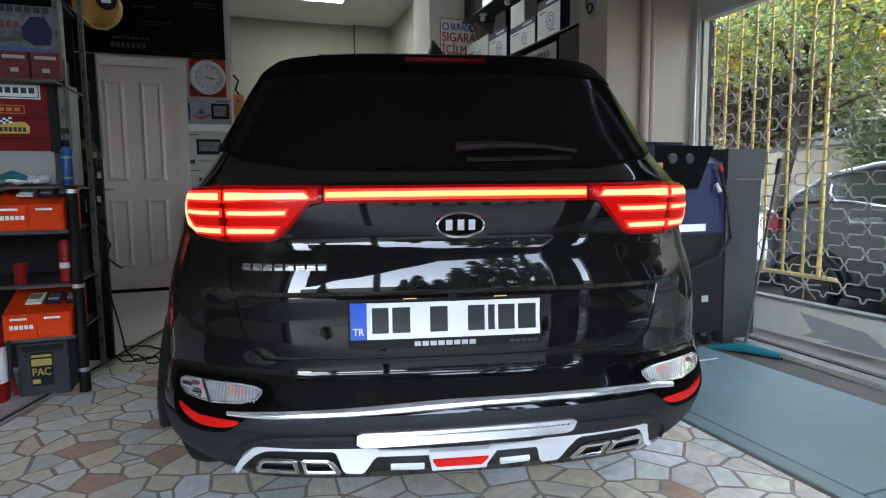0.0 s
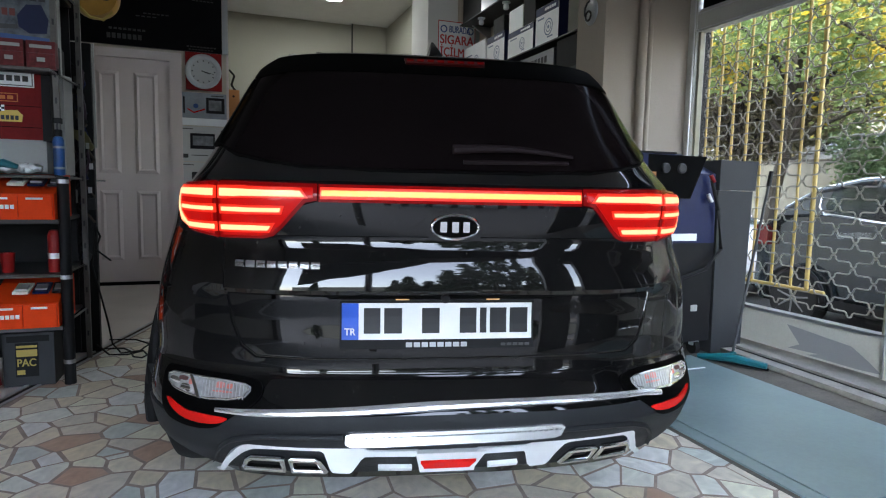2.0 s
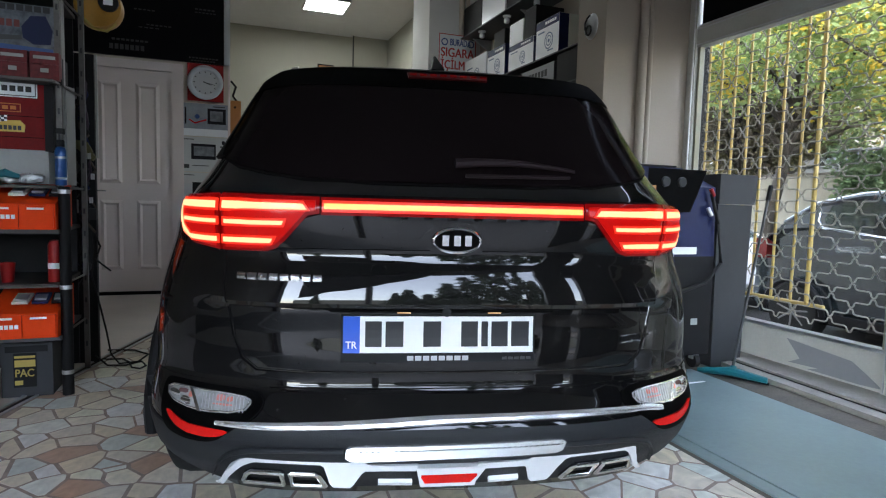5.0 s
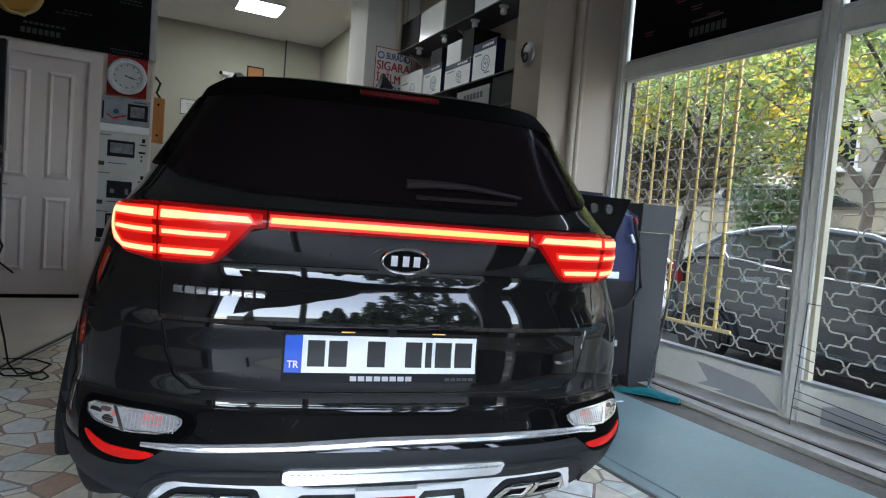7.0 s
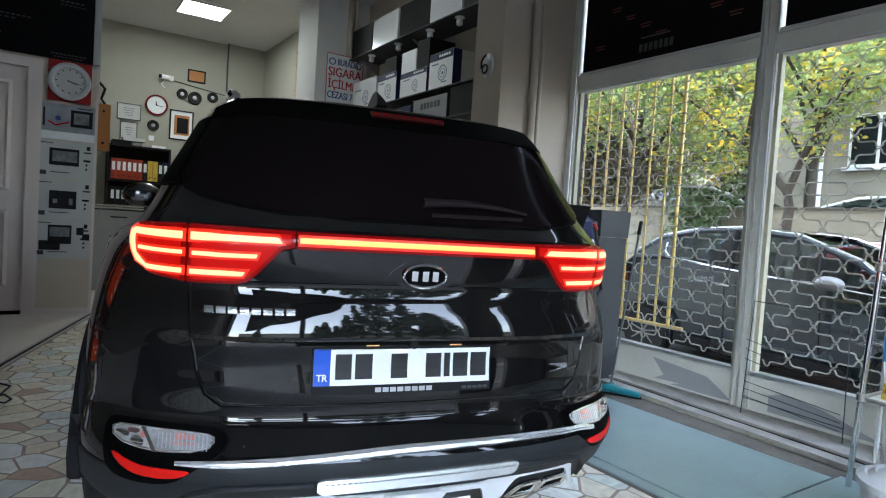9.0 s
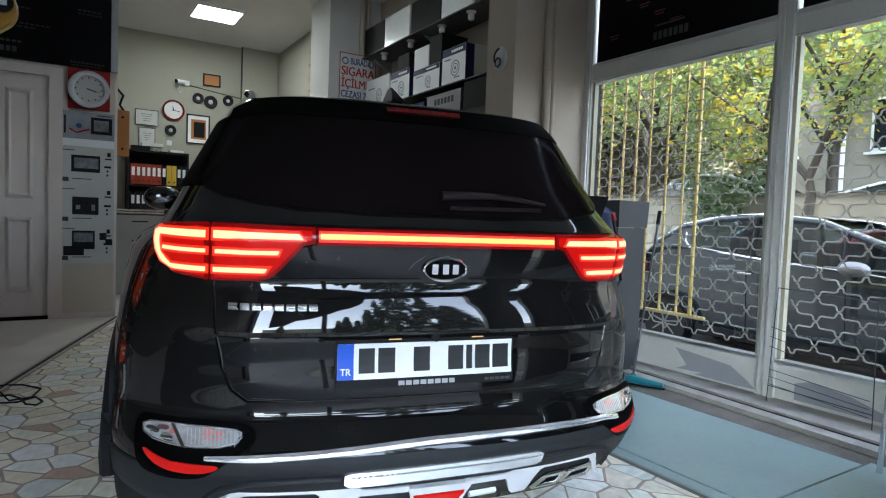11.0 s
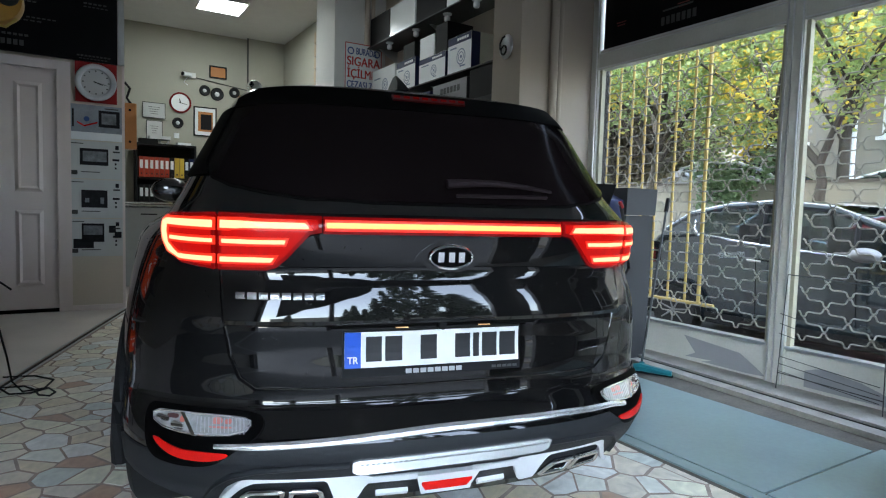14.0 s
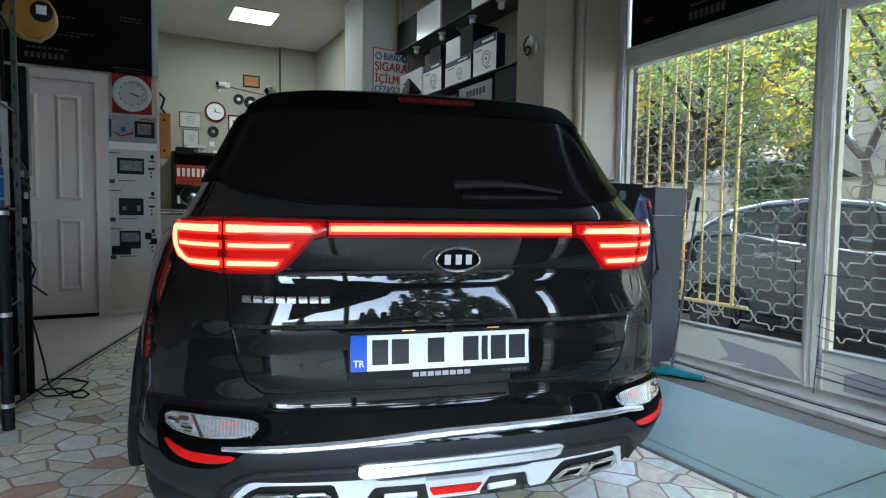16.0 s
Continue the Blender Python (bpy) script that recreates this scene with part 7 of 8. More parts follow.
        part("rear_quarter", quarter, paint, c, "painted rear pillar", smooth=True)
        for yy in (-1.52 * kl, -2.44 * kl):
            part("pillar", tube([(across(sg, belt(yy)), yy, belt(yy)), (across(sg, top(yy)), yy + 0.03, top(yy))], 0.026, 6), M["dark"], c, "black door pillar", smooth=True)
        for ya, yb in ((-0.74, -1.51), (-1.53, -2.43), (-2.45, -3.12)):
            ys = [(ya + (yb - ya) * k / 10) * kl for k in range(11)]
            g = bmesh.new()
            lo = [g.verts.new((across(sg, belt(yy)), yy, belt(yy) - 0.005)) for yy in ys]
            hi = [g.verts.new((across(sg, max(belt(yy) + 0.004, top(yy))), yy, max(belt(yy) + 0.004, top(yy)))) for yy in ys]
            for k in range(10):
                g.faces.new((lo[k], lo[k + 1], hi[k + 1], hi[k]))
            part("side_window", g, M["carpane"], c, "tinted side window")
        strip = [(across(sg, belt(yy)) + 0.012 * sg, yy, belt(yy) + 0.002) for yy in [(-0.74 - 0.24 * k) * kl for k in range(11)]]
        part("belt_strip", tube([(across(sg, 1.40 * kh) + 0.01 * sg, -0.66 * kl, 1.40 * kh), (across(sg, 1.3 * kh) + 0.01 * sg, -0.66 * kl, 1.31 * kh)] + strip, 0.009, 6), M["chrome"], c, "bright window strip", smooth=True)
        xo = -0.008 if sg < 0 else wdt + 0.008
        for yy in (-0.52, -L + 0.85):
            w = new("wheel")
            w.parent = c
            w.location = (0.09 if sg < 0 else wdt - 0.09, yy, 0.31)
            part("tyre", lathe([(0.18, -0.1), (0.29, -0.1), (0.312, -0.07), (0.312, 0.07), (0.29, 0.1), (0.18, 0.1)], axis="x", seg=28), M["rubber"], w, smooth=True)
            rim = lathe([(0.19, -0.09), (0.205, -0.09), (0.205, 0.09), (0.19, 0.09)], axis="x", seg=24)
            for k in range(7):
                a = 2 * math.pi * k / 7 + 0.3
                tube([(sg * 0.075, 0, 0), (sg * 0.085, 0.195 * math.cos(a), 0.195 * math.sin(a))], [0.032, 0.02], 6, rim)
            part("rim", rim, M["dullrim"], w, smooth=True)
            part("arch", tube([(xo * 1.0, yy + 0.35 * math.cos(math.pi * k / 12), 0.31 + 0.35 * math.sin(math.pi * k / 12)) for k in range(13)], 0.03, 6), M["dark"], c, "dark wheel arch", smooth=True)
        mb = bmesh.new()
        bmesh.ops.create_uvsphere(mb, u_segments=14, v_segments=8, radius=1.0, matrix=pose(xo + sg * 0.07, -2.58 * kl, 1.13 * kh) @ Matrix.Diagonal((0.09, 0.14, 0.07, 1)))
        part("side_mirror", mb, M["dullrim"], c, "silver door mirror", smooth=True)
        part("tail_lamp", box(0.0 if sg < 0 else wdt - 0.16, 0.16 if sg < 0 else wdt, -0.14, 0.03, 0.86 * kh, 1.08 * kh), M["dulllens"], c, "red tail lamp", bevel=0.02)
        part("door_handle", tube([(xo, -1.42 * kl, 0.99 * kh), (xo, -1.58 * kl, 0.985 * kh)], 0.013, 6), M["chrome"], c, smooth=True)
        for yy in (-1.55, -2.52):
            part("door_gap", tube([(xo + 0.004 * sg, yy * kl, 0.36), (xo + 0.004 * sg, (yy + 0.03) * kl, 1.02 * kh)], 0.005, 5), M["gap"], c)
        part("sill_trim", box(xo - 0.004, xo + 0.004, -L + 1.3, -0.95, 0.25, 0.36), M["dark"], c, "dark sill trim")
    return c


parked("parked_car", pose(6.0, 5.25, STREET), 4.1, 1.634, M["carblue"], "blue-grey hatchback parked at the kerb")
parked("parked_car", pose(9.0, 4.7, STREET), 4.2, 1.60, M["carred"], "red car parked across the street")
parked("parked_car", pose(6.3, 10.2, STREET), 4.2, 1.5, M["carwhite"], "white car parked at the kerb")
parked("parked_car", pose(16.2, 3.80, 0.95, 0, 0, 180), 4.2, 1.36, M["carwhite"], "white car parked behind the garden wall")
parked("parked_car", pose(12.5, 10.5, 0.95), 4.2, 1.45, M["patch"], "grey car parked behind the garden wall")

# ---- shelving unit beside the door ----
su = thing("shelving_unit", pose(0, 0, 0), "grey steel shelving unit crowded with car-care goods", "shelving unit")
M["upright"] = mat("dull_zinc_upright", (0.12, 0.115, 0.105), 0.5, 0.3, 0.3, 9.0, bump=0.2)
for x, y in ((-0.640, 3.60), (-0.605, 3.98), (-1.55, 3.60), (-1.55, 4.02)):
    p = part("post", box(x - 0.013, x + 0.013, y - 0.013, y + 0.013, 0.0, 2.45), M["upright"], su, bevel=0.002)
    for k in range(18):
        z = 0.14 + 0.13 * k
        part("slot", box(x - 0.005, x + 0.005, y - 0.0145, y - 0.0128, z, z + 0.03), M["ink"], p)
for z in (0.315, 0.575, 1.075, 1.60, 2.05):
    part("shelf_board", box(-1.57, -0.645, 3.50, 4.04, z - 0.018, z), M["shelf"], su, bevel=0.003)
    part("shelf_rail", tube([(-1.57, 3.49, z - 0.01), (-0.64, 3.49, z - 0.01)], 0.008, 8), M["upright"], su, "dull front rail", smooth=True)
    part("end_rail", tube([(-0.638, 3.49, z - 0.012), (-0.612, 3.97, z - 0.012)], 0.006, 6), M["upright"], su, smooth=True)
part("back_panel", box(-1.57, -0.66, 4.045, 4.06, 1.08, 1.58), M["shelflight"], su, "pale back panel")
part("back_panel", box(-1.57, -0.66, 4.045, 4.06, 1.61, 2.4), M["dark"], su, "dark back panel")
part("back_panel", box(-1.57, -0.66, 4.045, 4.06, 0.02, 1.05), M["dark"], su, "dark back panel")
part("side_panel", prism([(3.70, 1.08), (3.90, 1.08), (3.90, 1.62), (3.70, 1.60)], -0.634, -0.628, axis="x"), M["shelflight"], su, "pale side panel")
for z in (1.34, 1.585):
    part("corner_clip", box(-0.655, -0.622, 3.575, 3.62, z, z + 0.028), M["dark"], su, bevel=0.004)
part("sleeve", tube([(-0.605, 3.49, 0.0), (-0.605, 3.49, 1.07)], 0.027, 14), M["dark"], su, "dark padded tube on the front post", smooth=True)
for z in (0.12, 0.56, 1.045):
    part("band", tube([(-0.605, 3.49, z - 0.010), (-0.605, 3.49, z + 0.010)], 0.0285, 14), M["alub"], su, "bright band")


def drawer_box(z):
    d = thing("drawer_box", pose(-0.925, 3.42, z), "orange two-drawer display box with small packs on top", "drawer box", group="orange drawer boxes")
    part("case", prism([(0.0, 0.0), (0.0, 0.125), (0.28, 0.225), (0.36, 0.225), (0.36, 0.0)], 0.0, 0.295, axis="x"), M["orange"], d, bevel=0.004)
    for k in range(2):
        f = part("drawer", box(0.006 + 0.145 * k, 0.143 + 0.145 * k, -0.012, -0.001, 0.008, 0.118), M["orange"], d, bevel=0.004)
        part("pull", box(0.035 + 0.145 * k, 0.105 + 0.145 * k, -0.018, -0.012, 0.098, 0.108), M["white"], f, "pale pull edge")
    for k in range(5):
        part("mark", box(0.030 + 0.021 * k, 0.046 + 0.021 * k, -0.0145, -0.0125, 0.052, 0.072), M["white"], d, "white brand mark as plain bars")
    return d


for z in (0.316, 0.856):
    drawer_box(z)
    for k in range(3):
        a = math.atan2(0.10, 0.28)
        pk = thing("lamp_pack", pose(-0.84 + 0.085 * k, 3.48, z + 0.162, math.degrees(a), 0, 4 * k - 4), "small blister pack of bulbs", "pack", group="small packs on the drawer boxes")
        part("card", box(0, 0.07, 0, 0.10, 0, 0.012), M[("cream", "navy", "unit")[k]], pk, bevel=0.002)
        part("window", box(0.01, 0.06, 0.02, 0.07, 0.012, 0.02), M["alub"], pk, "clear blister", bevel=0.003)
part("leg_support", box(-0.93, -0.62, 3.44, 3.5, 0.835, 0.855), M["shelf"], su)
part("leg_support", box(-0.93, -0.62, 3.44, 3.5, 0.295, 0.315), M["shelf"], su)
part("inner_shelf", box(-1.55, -0.64, 3.5, 4.04, 0.835, 0.855), M["shelf"], su)

tbx = thing("battery_charger", pose(-0.90, 3.50, 0.0), "dark grey power pack with a yellow printed label", "power pack")
part("case", box(0, 0.225, 0, 0.30, 0.0, 0.275), M["bin"], tbx, bevel=0.012)
part("handle_recess", box(0.02, 0.205, -0.002, 0.0, 0.23, 0.262), M["dark"], tbx)
part("label", box(0.055, 0.155, -0.002, 0.0, 0.05, 0.225), M["dark"], tbx, "black label")
M["gold"] = mat("yellow_print", (0.45, 0.33, 0.07), 0.5)
for x0, x1, z0, z1 in ((0.06, 0.15, 0.20, 0.212), (0.06, 0.15, 0.155, 0.19), (0.06, 0.095, 0.062, 0.085)):
    part("print", box(x0, x1, -0.0036, -0.002, z0, z1), M["gold"], tbx, "yellow printed bar")
words("PAC", 0.055, (0.060, -0.0025, 0.105), (90, 0, 0), M["gold"], tbx, squeeze=0.82)
ex = thing("fire_extinguisher", pose(-1.0, 3.47, 0.0), "red fire extinguisher with a white label", "fire extinguisher")
part("cylinder", lathe([(0.06, 0.0), (0.066, 0.012), (0.066, 0.36), (0.05, 0.41), (0.022, 0.43), (0.02, 0.46)], axis="z", seg=28), M["red"], ex, smooth=True)
part("label", lathe([(0.0668, 0.10), (0.0672, 0.10), (0.0672, 0.28), (0.0668, 0.28)], axis="z", seg=28), M["white"], ex, "white paper label", smooth=True)
part("valve", box(-0.015, 0.015, -0.03, 0.05, 0.46, 0.49), M["dark"], ex, bevel=0.004)
part("hose", tube([(0.03, 0.0, 0.46), (0.09, -0.02, 0.35), (0.085, -0.03, 0.12)], 0.011, 8), M["rubber"], ex, smooth=True)
solo("red_cable", tube([(-0.92, 3.46, 0.28), (-0.915, 3.44, 0.15), (-0.90, 3.45, 0.03)], 0.008, 6), M["darkred"], "dark red lead hanging beside the power pack", "cable", smooth=True)

rc = thing("red_case", pose(-1.2, 3.60, 1.082), "dark red tool case covered with stickers", "case")
part("case", box(0, 0.515, 0, 0.14, 0.17, 0.525), M["darkred"], rc, bevel=0.012)
part("base", box(0.01, 0.505, 0.01, 0.13, 0.0, 0.17), M["shelflight"], rc, bevel=0.006)
part("trim", box(0.495, 0.535, -0.006, 0.13, 0.165, 0.53), M["dark"], rc, bevel=0.006)
part("sticker", box(0.225, 0.465, -0.0016, -0.0003, 0.430, 0.512), M["white"], rc, "white sticker with a black border")
for x0, x1, z0, z1 in ((0.231, 0.459, 0.502, 0.506), (0.231, 0.459, 0.436, 0.440), (0.455, 0.459, 0.441, 0.501)):
    part("print", box(x0, x1, -0.0028, -0.0017, z0, z1), M["ink"], rc)
for k in range(6):
    part("print", box(0.245 + 0.034 * k, 0.270 + 0.034 * k, -0.0028, -0.0017, 0.458, 0.486), M["ink"], rc, "black bar of a brand mark")
M["amber"] = mat("amber_print", (0.55, 0.16, 0.02), 0.5)
for x0, x1, z0, z1 in ((0.235, 0.392, 0.394, 0.398), (0.235, 0.392, 0.356, 0.360), (0.388, 0.392, 0.361, 0.393)):
    part("print", box(x0, x1, -0.0016, -0.0003, z0, z1), M["amber"], rc)
for k in range(4):
    part("print", box(0.245 + 0.034 * k, 0.270 + 0.034 * k, -0.0016, -0.0003, 0.368, 0.386), M["amber"], rc, "amber bar of a brand mark")
part("sticker", prism([(0.245, 0.255), (0.405, 0.258), (0.41, 0.292), (0.388, 0.315), (0.30, 0.312), (0.25, 0.296)], -0.0016, -0.0003), M["binder_yellow"], rc, "yellow sticker")
for k in range(7):
    part("print", box(0.257 + 0.020 * k, 0.272 + 0.020 * k, -0.0028, -0.0017, 0.266, 0.288), M["ink"], rc, "black bar of a brand mark")
for i in range(5):
    for j in range(3):
        part("print", box(0.268 + 0.013 * i, 0.281 + 0.013 * i, -0.0028, -0.0017, 0.300 + 0.010 * j + 0.002 * i, 0.310 + 0.010 * j + 0.002 * i), M["ink" if (i + j) % 2 else "white"], rc, "checked square")
for k in range(2):
    part("groove", box(0.01, 0.49, -0.0012, -0.0002, 0.335 - 0.105 * k, 0.338 - 0.105 * k), M["gap"], rc)

bt_ = thing("spray_can", pose(-0.628, 3.545, 1.076), "tall blue spray can with a dark cap", "can")
part("can", lathe([(0.024, 0.0), (0.026, 0.006), (0.026, 0.175), (0.020, 0.192), (0.012, 0.196)], axis="z", seg=22), M["canblue"], bt_, smooth=True)
part("cap", lathe([(0.019, 0.196), (0.019, 0.225), (0.016, 0.23)], axis="z", seg=18), M["dark"], bt_, "dark cap", smooth=True)
for z in (0.03, 0.135):
    part("stripe", lathe([(0.0262, z), (0.0265, z), (0.0265, z + 0.012), (0.0262, z + 0.012)], axis="z", seg=22), M["skyprint"], bt_, smooth=True)

cc = thing("cleaning_cloths", pose(0, 0, 0), "crumpled pale cloths on the shelf", "cloths")
for k in range(9):
    rr = random.Random(k)
    gl_ = bmesh.new()
    bmesh.ops.create_icosphere(gl_, subdivisions=3, radius=1.0, matrix=pose(-0.96 + 0.028 * k, 3.56 + rr.uniform(-0.02, 0.02), 1.10 + rr.uniform(0, 0.012)) @ Matrix.Diagonal((0.035, 0.04, 0.020, 1)))
    for v in gl_.verts:
        v.co += Vector((0.5, 0.5, 1.0)) * 0.012 * noise.noise(v.co * 60.0)
    part("cloth", gl_, M["white"], cc, smooth=True)
solo("green_glove", tube([(-0.92, 3.52, 1.115), (-0.86, 3.51, 1.13), (-0.80, 3.52, 1.112)], [0.012, 0.022, 0.012], 8), M["teal"], "crumpled teal work glove", "glove", smooth=True)
cn = thing("spray_can", pose(-0.672, 3.58, 0.576), "red and white spray can", "can")
part("can", lathe([(0.030, 0.0), (0.031, 0.01), (0.031, 0.19), (0.022, 0.215), (0.014, 0.22)], axis="z", seg=22), M["red"], cn, smooth=True)
part("stripe", lathe([(0.0312, 0.07), (0.0316, 0.07), (0.0316, 0.10), (0.0312, 0.10)], axis="z", seg=22), M["white"], cn, smooth=True)
cp = thing("red_cup", pose(-0.885, 3.60, 0.576), "small red plastic cup", "cup")
part("cup", lathe([(0.026, 0.0), (0.034, 0.10), (0.031, 0.10), (0.024, 0.005)], axis="z", seg=22), M["red"], cp, smooth=True)
for k in range(2):
    pk = thing("bulb_pack", pose(-0.885 + 0.135 * k, 3.54, 1.601), "red and clear plastic pack of car bulbs", "pack", group="bulb packs on the shelf")
    part("tray", box(0, 0.125, 0, 0.06, 0, 0.075), M["packred"], pk, bevel=0.008)
    part("cover", box(0, 0.125, 0, 0.05, 0.076, 0.135), M["packred"], pk, bevel=0.006)
    part("mark", box(0.015, 0.11, -0.0015, -0.0002, 0.100, 0.116), M["shelflight"], pk, "dull print on the blister")
    part("bulb", box(0.045, 0.08, -0.002, -0.0003, 0.035, 0.055), M["shelflight"], pk, bevel=0.003)
    pk2 = thing("bulb_pack", pose(-1.16 + 0.135 * k, 3.54, 1.601), "red and clear plastic pack of car bulbs", "pack", group="bulb packs on the shelf")
    part("tray", box(0, 0.125, 0, 0.06, 0, 0.135), M["packred"], pk2, bevel=0.008)
hs = thing("horn_carton", pose(-0.90, 3.62, 1.738), "pale printed carton with a dark blue picture", "carton")
part("carton", box(0, 0.24, 0, 0.16, 0, 0.24), M["dimprint"], hs, bevel=0.004)
part("picture", prism([(0.105, 0.075), (0.15, 0.045), (0.225, 0.05), (0.235, 0.12), (0.205, 0.19), (0.14, 0.185), (0.10, 0.13)], -0.0018, -0.0003), M["navy"], hs, "dark blue rounded picture")
part("picture", prism([(0.0, 0.0), (0.235, 0.0), (0.235, 0.028), (0.0, 0.038)], -0.0018, -0.0003), M["blue"], hs, "blue printed foot")
part("picture", prism([(0.0, 0.055), (0.10, 0.065), (0.10, 0.085), (0.0, 0.08)], -0.0018, -0.0003), M["greytext"], hs)
for k in range(3):
    part("mark", box(0.004 + 0.032 * k, 0.028 + 0.032 * k, -0.0018, -0.0003, 0.125, 0.16), M["redtext"], hs, "red bar of a brand mark")
for k in range(6):
    part("mark", box(0.004 + 0.038 * k, 0.034 + 0.038 * k, -0.0018, -0.0003, 0.205, 0.235), M["ink"], hs, "black bar of a brand mark")
solo("support_block", box(-0.92, -0.64, 3.62, 3.80, 1.601, 1.737), M["dark"], "dark carton under the printed carton", "carton", bevel=0.004)

# dark tool board with hanging leads
tb_ = thing("tool_board", pose(-0.60, 4.12, 0), "narrow black board hung with leads and tools", "tool board")
part("board", box(-0.075, 0.03, 0.0, 0.05, 0.0, 1.86), M["dark"], tb_, bevel=0.004)
part("edge", box(0.036, 0.046, 0.0, 0.02, 1.25, 1.86), M["shelflight"], tb_, "pale edge strip")
rg = random.Random(5)
M["leadpurple"], M["leadbrown"] = mat("dark_purple_rubber", (0.03, 0.012, 0.028), 0.5), mat("dark_brown_rubber", (0.05, 0.032, 0.02), 0.6)
for k in range(9):
    z = 1.75 - 0.115 * k
    pts = [(-0.03 + rg.uniform(-0.03, 0.04), 0.0, z)]
    for j in range(5):
        pts.append((rg.uniform(-0.05, 0.07), -0.018 + rg.uniform(-0.012, 0.012), z - 0.08 * (j + 1) + rg.uniform(-0.03, 0.03)))
    pts = [(x - 0.67, y + 4.125, zz) for x, y, zz in pts]
    solo("hanging_lead", tube(pts, 0.007 + 0.003 * (k % 3), 6), M[("dark", "rubber", "navy", "bin", "greytext")[k % 5]], "dark lead hanging on the tool board", "lead", group="leads on the tool board", smooth=True)
for k in range(16):
    z, x0 = 1.80 - 0.055 * k, -0.655 + rg.uniform(-0.01, 0.05)
    pts = [(x0, 4.10, z)]
    for j in range(6):
        pts.append((x0 + rg.uniform(-0.03, 0.045), 4.085 + rg.uniform(-0.02, 0.015), z - (0.05 + 0.012 * (k % 4)) * (j + 1)))
    solo("hanging_lead", tube(pts, [0.006 + 0.004 * rg.random() for p in pts], 6), M[("dark", "leadpurple", "navy", "dark", "leadbrown", "rubber")[k % 6]], "thin lead hanging on the tool board", "lead", group="leads on the tool board", smooth=True)
for k, (x, z, m) in enumerate(((-0.63, 1.19, "white"), (-0.60, 1.24, "shelflight"), (-0.625, 1.06, "shelflight"), (-0.595, 0.98, "alub"), (-0.64, 1.42, "leadbrown"), (-0.585, 1.12, "alub"), (-0.65, 1.62, "bin"), (-0.62, 1.52, "leadpurple"))):
    solo("lead_tag", box(x, x + 0.018, 4.055, 4.07, z, z + 0.035), M[m], "small tag or clip on a hanging lead", "tag", group="tags on the leads", bevel=0.003)
solo("work_glove", prism([(-0.66, 1.35), (-0.60, 1.34), (-0.56, 1.25), (-0.575, 1.23), (-0.62, 1.27), (-0.66, 1.30)], 4.06, 4.10), mat("olive_cloth", (0.13, 0.12, 0.05), 0.9, var=0.2, bump=0.5), "olive work glove hanging on the board", "glove", bevel=0.012)
solo("wall_plug", box(-0.70, -0.655, 4.06, 4.10, 0.92, 1.0), M["shelflight"], "grey plug hanging on its lead", "plug", bevel=0.006)
solo("plug", box(-0.60, -0.56, 4.06, 4.11, 0.88, 0.95), M["bin"], "grey plug at the end of a lead", "plug", bevel=0.008)
solo("pale_pipe", tube([(-0.655, 3.72, 0.05), (-0.655, 3.72, 2.6)], 0.020, 10), M["shelflight"], "pale pipe running up behind the shelf", "pipe", smooth=True)
cab = [(-0.55, 4.10, 0.85), (-0.53, 4.08, 0.70), (-0.545, 4.06, 0.55), (-0.50, 4.05, 0.35), (-0.47, 4.05, 0.2), (-0.45, 4.06, 0.06), (-0.40, 4.02, 0.008), (-0.30, 4.05, 0.006), (-0.26, 4.22, 0.006), (-0.36, 4.36, 0.006), (-0.52, 4.40, 0.006)]
solo("floor_cable", tube([(x - 0.045, y, z) for x, y, z in cab], 0.0055, 6), M["rubber"], "black cable trailing to the floor", "cable", smooth=True)
cab2 = [(-0.54, 4.09, 0.05), (-0.46, 4.0, 0.007), (-0.36, 3.98, 0.006), (-0.28, 4.05, 0.006), (-0.245, 3.94, 0.006), (-0.27, 3.88, 0.006), (-0.32, 3.92, 0.006), (-0.35, 4.05, 0.006), (-0.40, 4.14, 0.006), (-0.53, 4.16, 0.006)]
solo("floor_cable", tube([(x - 0.045, y, z) for x, y, z in cab2], 0.0055, 6), M["rubber"], "black cable looped on the floor", "cable", smooth=True)
solo("hanging_lead", tube([(-0.61, 4.118, 0.84), (-0.58, 4.10, 0.80), (-0.545, 4.08, 0.72), (-0.57, 4.08, 0.64), (-0.49, 4.08, 0.57)], 0.006, 6), M["rubber"], "black lead with a loose end", "lead", smooth=True)
yr = thing("hanging_reel", pose(-0.55, 4.22, 2.16), "yellow and black cable reel hanging from the wall", "cable reel")
part("drum", lathe([(0.03, -0.06), (0.125, -0.06), (0.132, -0.03), (0.132, 0.03), (0.125, 0.06), (0.03, 0.06)], axis="y", seg=30), mat("mustard_plastic", (0.40, 0.20, 0.015), 0.45, var=0.15), yr, smooth=True)
part("hub", lathe([(0.055, -0.085), (0.055, -0.06), (0.0, -0.06)], (0.06, 0, 0.02), "y", 22), M["dark"], yr, smooth=True)
part("label", box(0.035, 0.085, -0.088, -0.0855, 0.0, 0.05), M["white"], yr)
part("loop", tube([(-0.11, -0.065, -0.05), (-0.02, -0.07, -0.14), (0.05, -0.07, -0.15), (0.10, -0.065, -0.10)], 0.008, 6), M["gold"], yr, smooth=True)
part("hook", tube([(0, 0, 0.12), (-0.01, -0.05, 0.24), (-0.05, -0.28, 0.36), (-0.105, -0.50, 0.40)], 0.008, 6), M["dark"], yr, smooth=True)

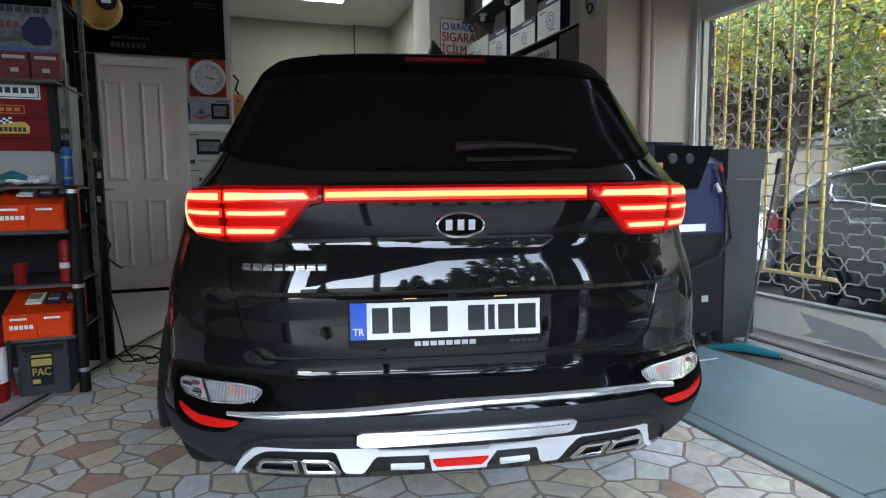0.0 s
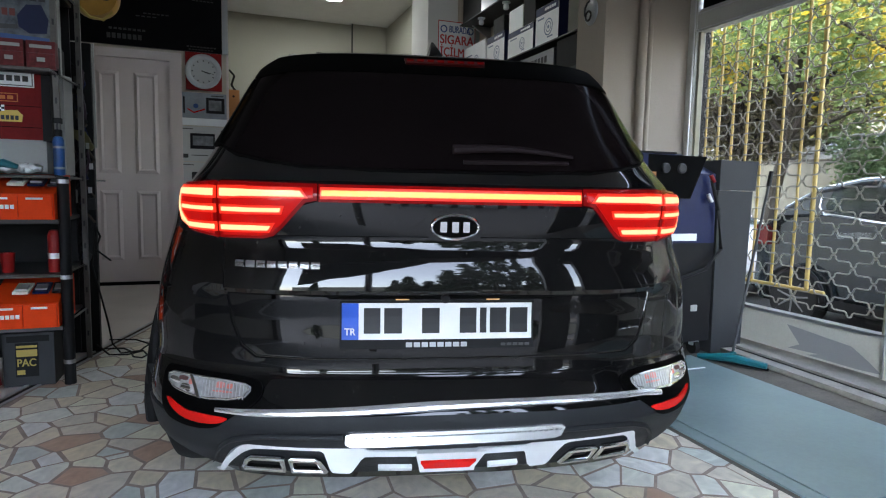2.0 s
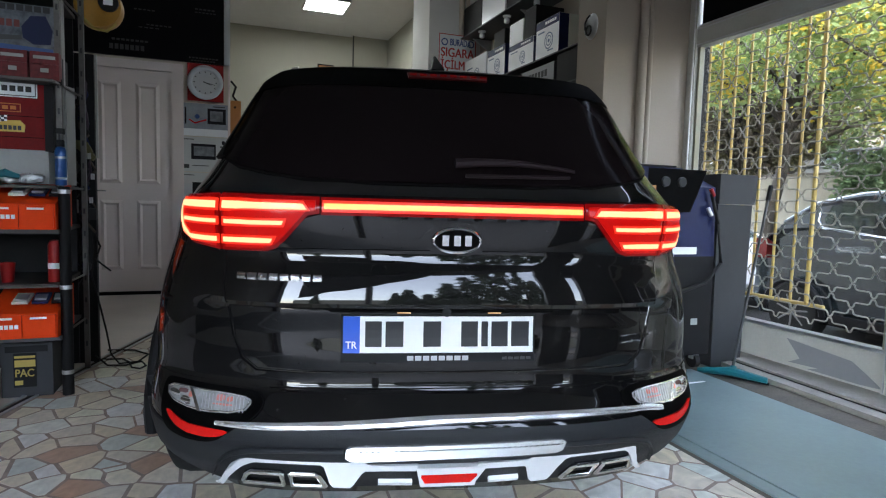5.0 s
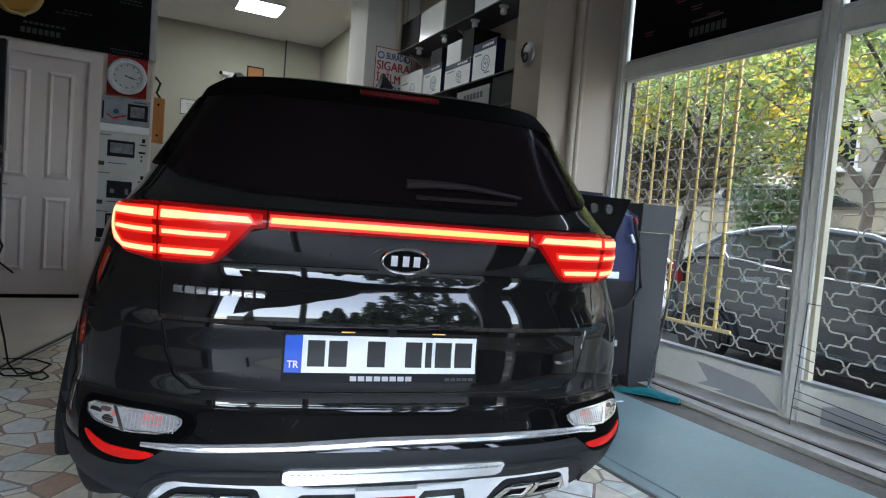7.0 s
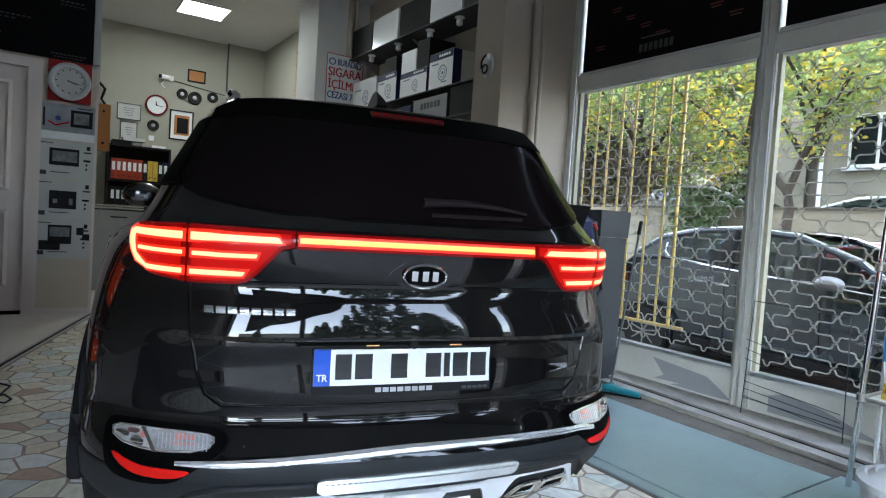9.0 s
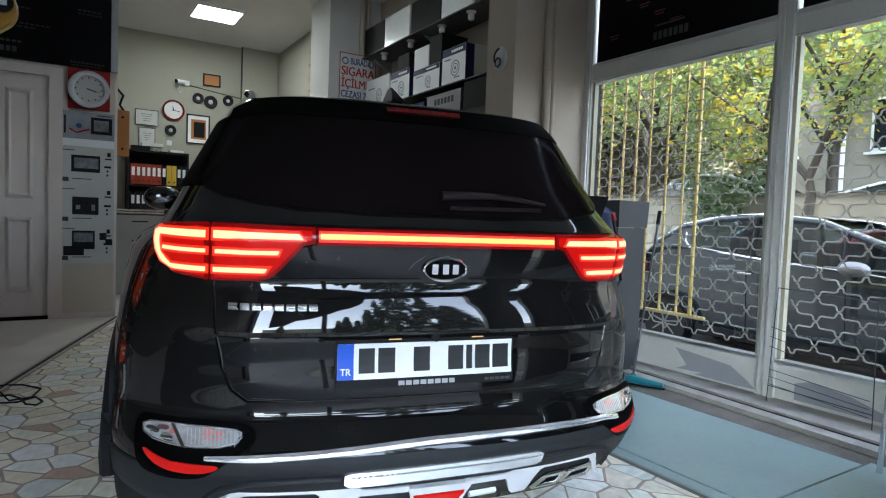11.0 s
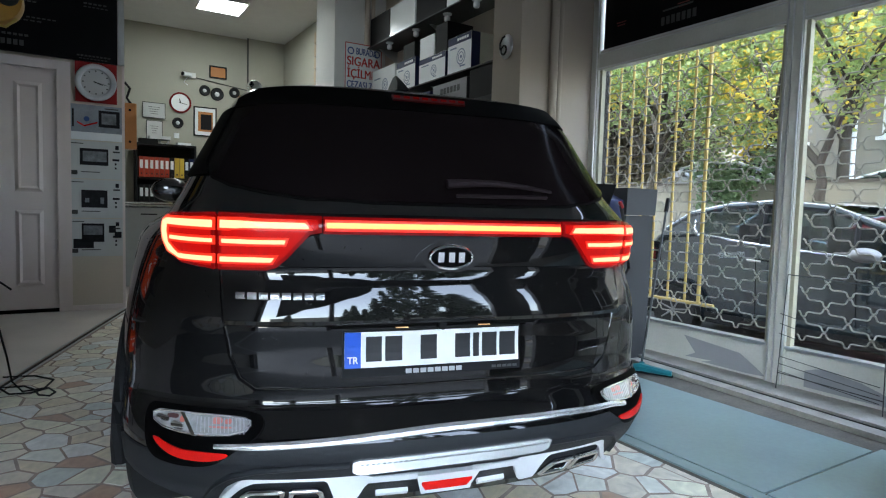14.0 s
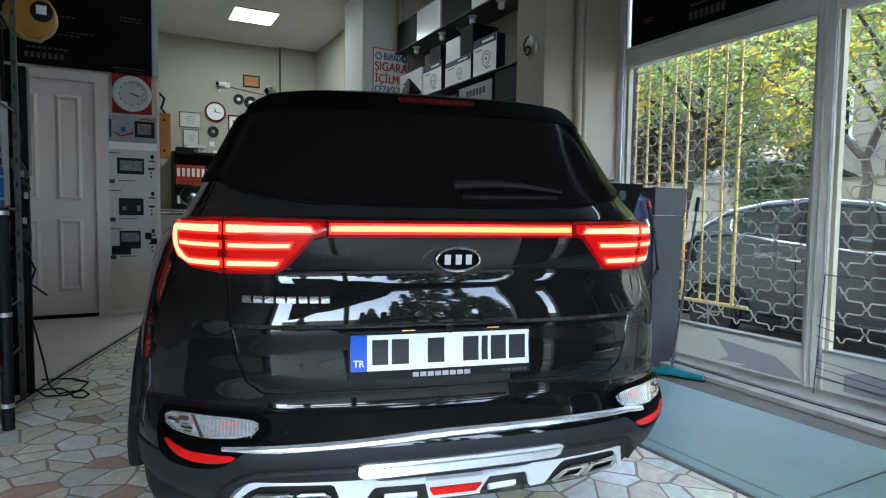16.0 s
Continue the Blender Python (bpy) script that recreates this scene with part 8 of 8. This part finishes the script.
# ---- broken-marble paving ----
rs = random.Random(12)
SITES, STEP = [], 0.142
for i in range(-18, 17):
    for j in range(1, 56):
        if rs.random() < 0.14:
            continue
        SITES.append((i * STEP + (j % 2) * 0.07 + rs.uniform(-0.075, 0.075), j * STEP * 0.88 + rs.uniform(-0.075, 0.075)))
        if rs.random() < 0.12:
            SITES.append((SITES[-1][0] + rs.choice((-1, 1)) * rs.uniform(0.07, 0.11), SITES[-1][1] + rs.uniform(-0.09, 0.09)))
grid = {}
for p in SITES:
    grid.setdefault((int(p[0] // 0.4), int(p[1] // 0.4)), []).append(p)


def clip(poly, nx, ny, c):
    """Keeps the part of a polygon where nx*x + ny*y <= c."""
    out = []
    for (x0, y0), (x1, y1) in zip(poly, poly[1:] + poly[:1]):
        a, b = nx * x0 + ny * y0 - c, nx * x1 + ny * y1 - c
        if a <= 0:
            out.append((x0, y0))
        if a * b < 0:
            t = a / (a - b)
            out.append((x0 + (x1 - x0) * t, y0 + (y1 - y0) * t))
    return out


def stone_cell(p):
    x, y = p
    poly = [(x - 0.3, y - 0.3), (x + 0.3, y - 0.3), (x + 0.3, y + 0.3), (x - 0.3, y + 0.3)]
    gx, gy = int(x // 0.4), int(y // 0.4)
    for a in range(gx - 2, gx + 3):
        for b in range(gy - 2, gy + 3):
            for q in grid.get((a, b), ()):
                if q == p:
                    continue
                dx, dy = q[0] - x, q[1] - y
                L = math.hypot(dx, dy)
                if L > 0.75:
                    continue
                joint = 0.0040 + 0.0045 * ((q[0] * 37.1 + p[0] * 37.1 + q[1] * 17.3 + p[1] * 17.3) % 1.0)
                poly = clip(poly, dx / L, dy / L, (x * dx + y * dy) / L + L / 2 - joint)
                if len(poly) < 3:
                    return []
    # edge of the marble floor
    poly = clip(poly, -1, 0.3126, -(-0.585 - 0.3126 * 4.22) - 0.085) if poly else []
    poly = clip(poly, 1, 0, 2.018) if poly else []
    poly = clip(poly, 0, 1, DOORY - 0.01) if poly else []
    poly = clip(poly, 0, -1, -0.31) if poly else []
    return poly if len(poly) > 2 else []


def add_stone(bm, poly, ox=0.0, oy=0.0):
    cx, cy = sum(p[0] for p in poly) / len(poly), sum(p[1] for p in poly) / len(poly)
    rng_h = 0.0003 * math.sin(cx * 91 + cy * 57)
    low = [bm.verts.new((x - ox, y - oy, -0.009)) for x, y in poly]
    top = [bm.verts.new((cx + (x - cx) * 0.9995 - ox, cy + (y - cy) * 0.9995 - oy, rng_h)) for x, y in poly]
    n = len(poly)
    bm.faces.new(top)
    for k in range(n):
        bm.faces.new((low[k], low[(k + 1) % n], top[(k + 1) % n], top[k]))


def area(poly):
    return abs(sum(a[0] * b[1] - a[1] * b[0] for a, b in zip(poly, poly[1:] + poly[:1]))) / 2


marble = thing("marble_paving", pose(0, 0, 0), "broken-marble paving in white, beige and rust pieces", "floor paving", kind="structure")
rest, count = bmesh.new(), 0
for p in SITES:
    c = stone_cell(p)
    if not c or area(c) < 0.0015:
        continue
    near = (-1.3 < p[0] < 0.25 and 1.5 < p[1] < 5.4) or (0.25 <= p[0] < 2.1 and 0.6 < p[1] < 2.3)
    if near and count < 298:
        cx, cy = sum(q[0] for q in c) / len(c), sum(q[1] for q in c) / len(c)
        b = bmesh.new()
        add_stone(b, c, cx, cy)
        s_ob = part("stone", b, M["stone"], marble)
        s_ob.location = (cx, cy, 0)
        count += 1
    else:
        add_stone(rest, c)
tagged(part("stones", rest, M["stone"], marble), kind="stuff")
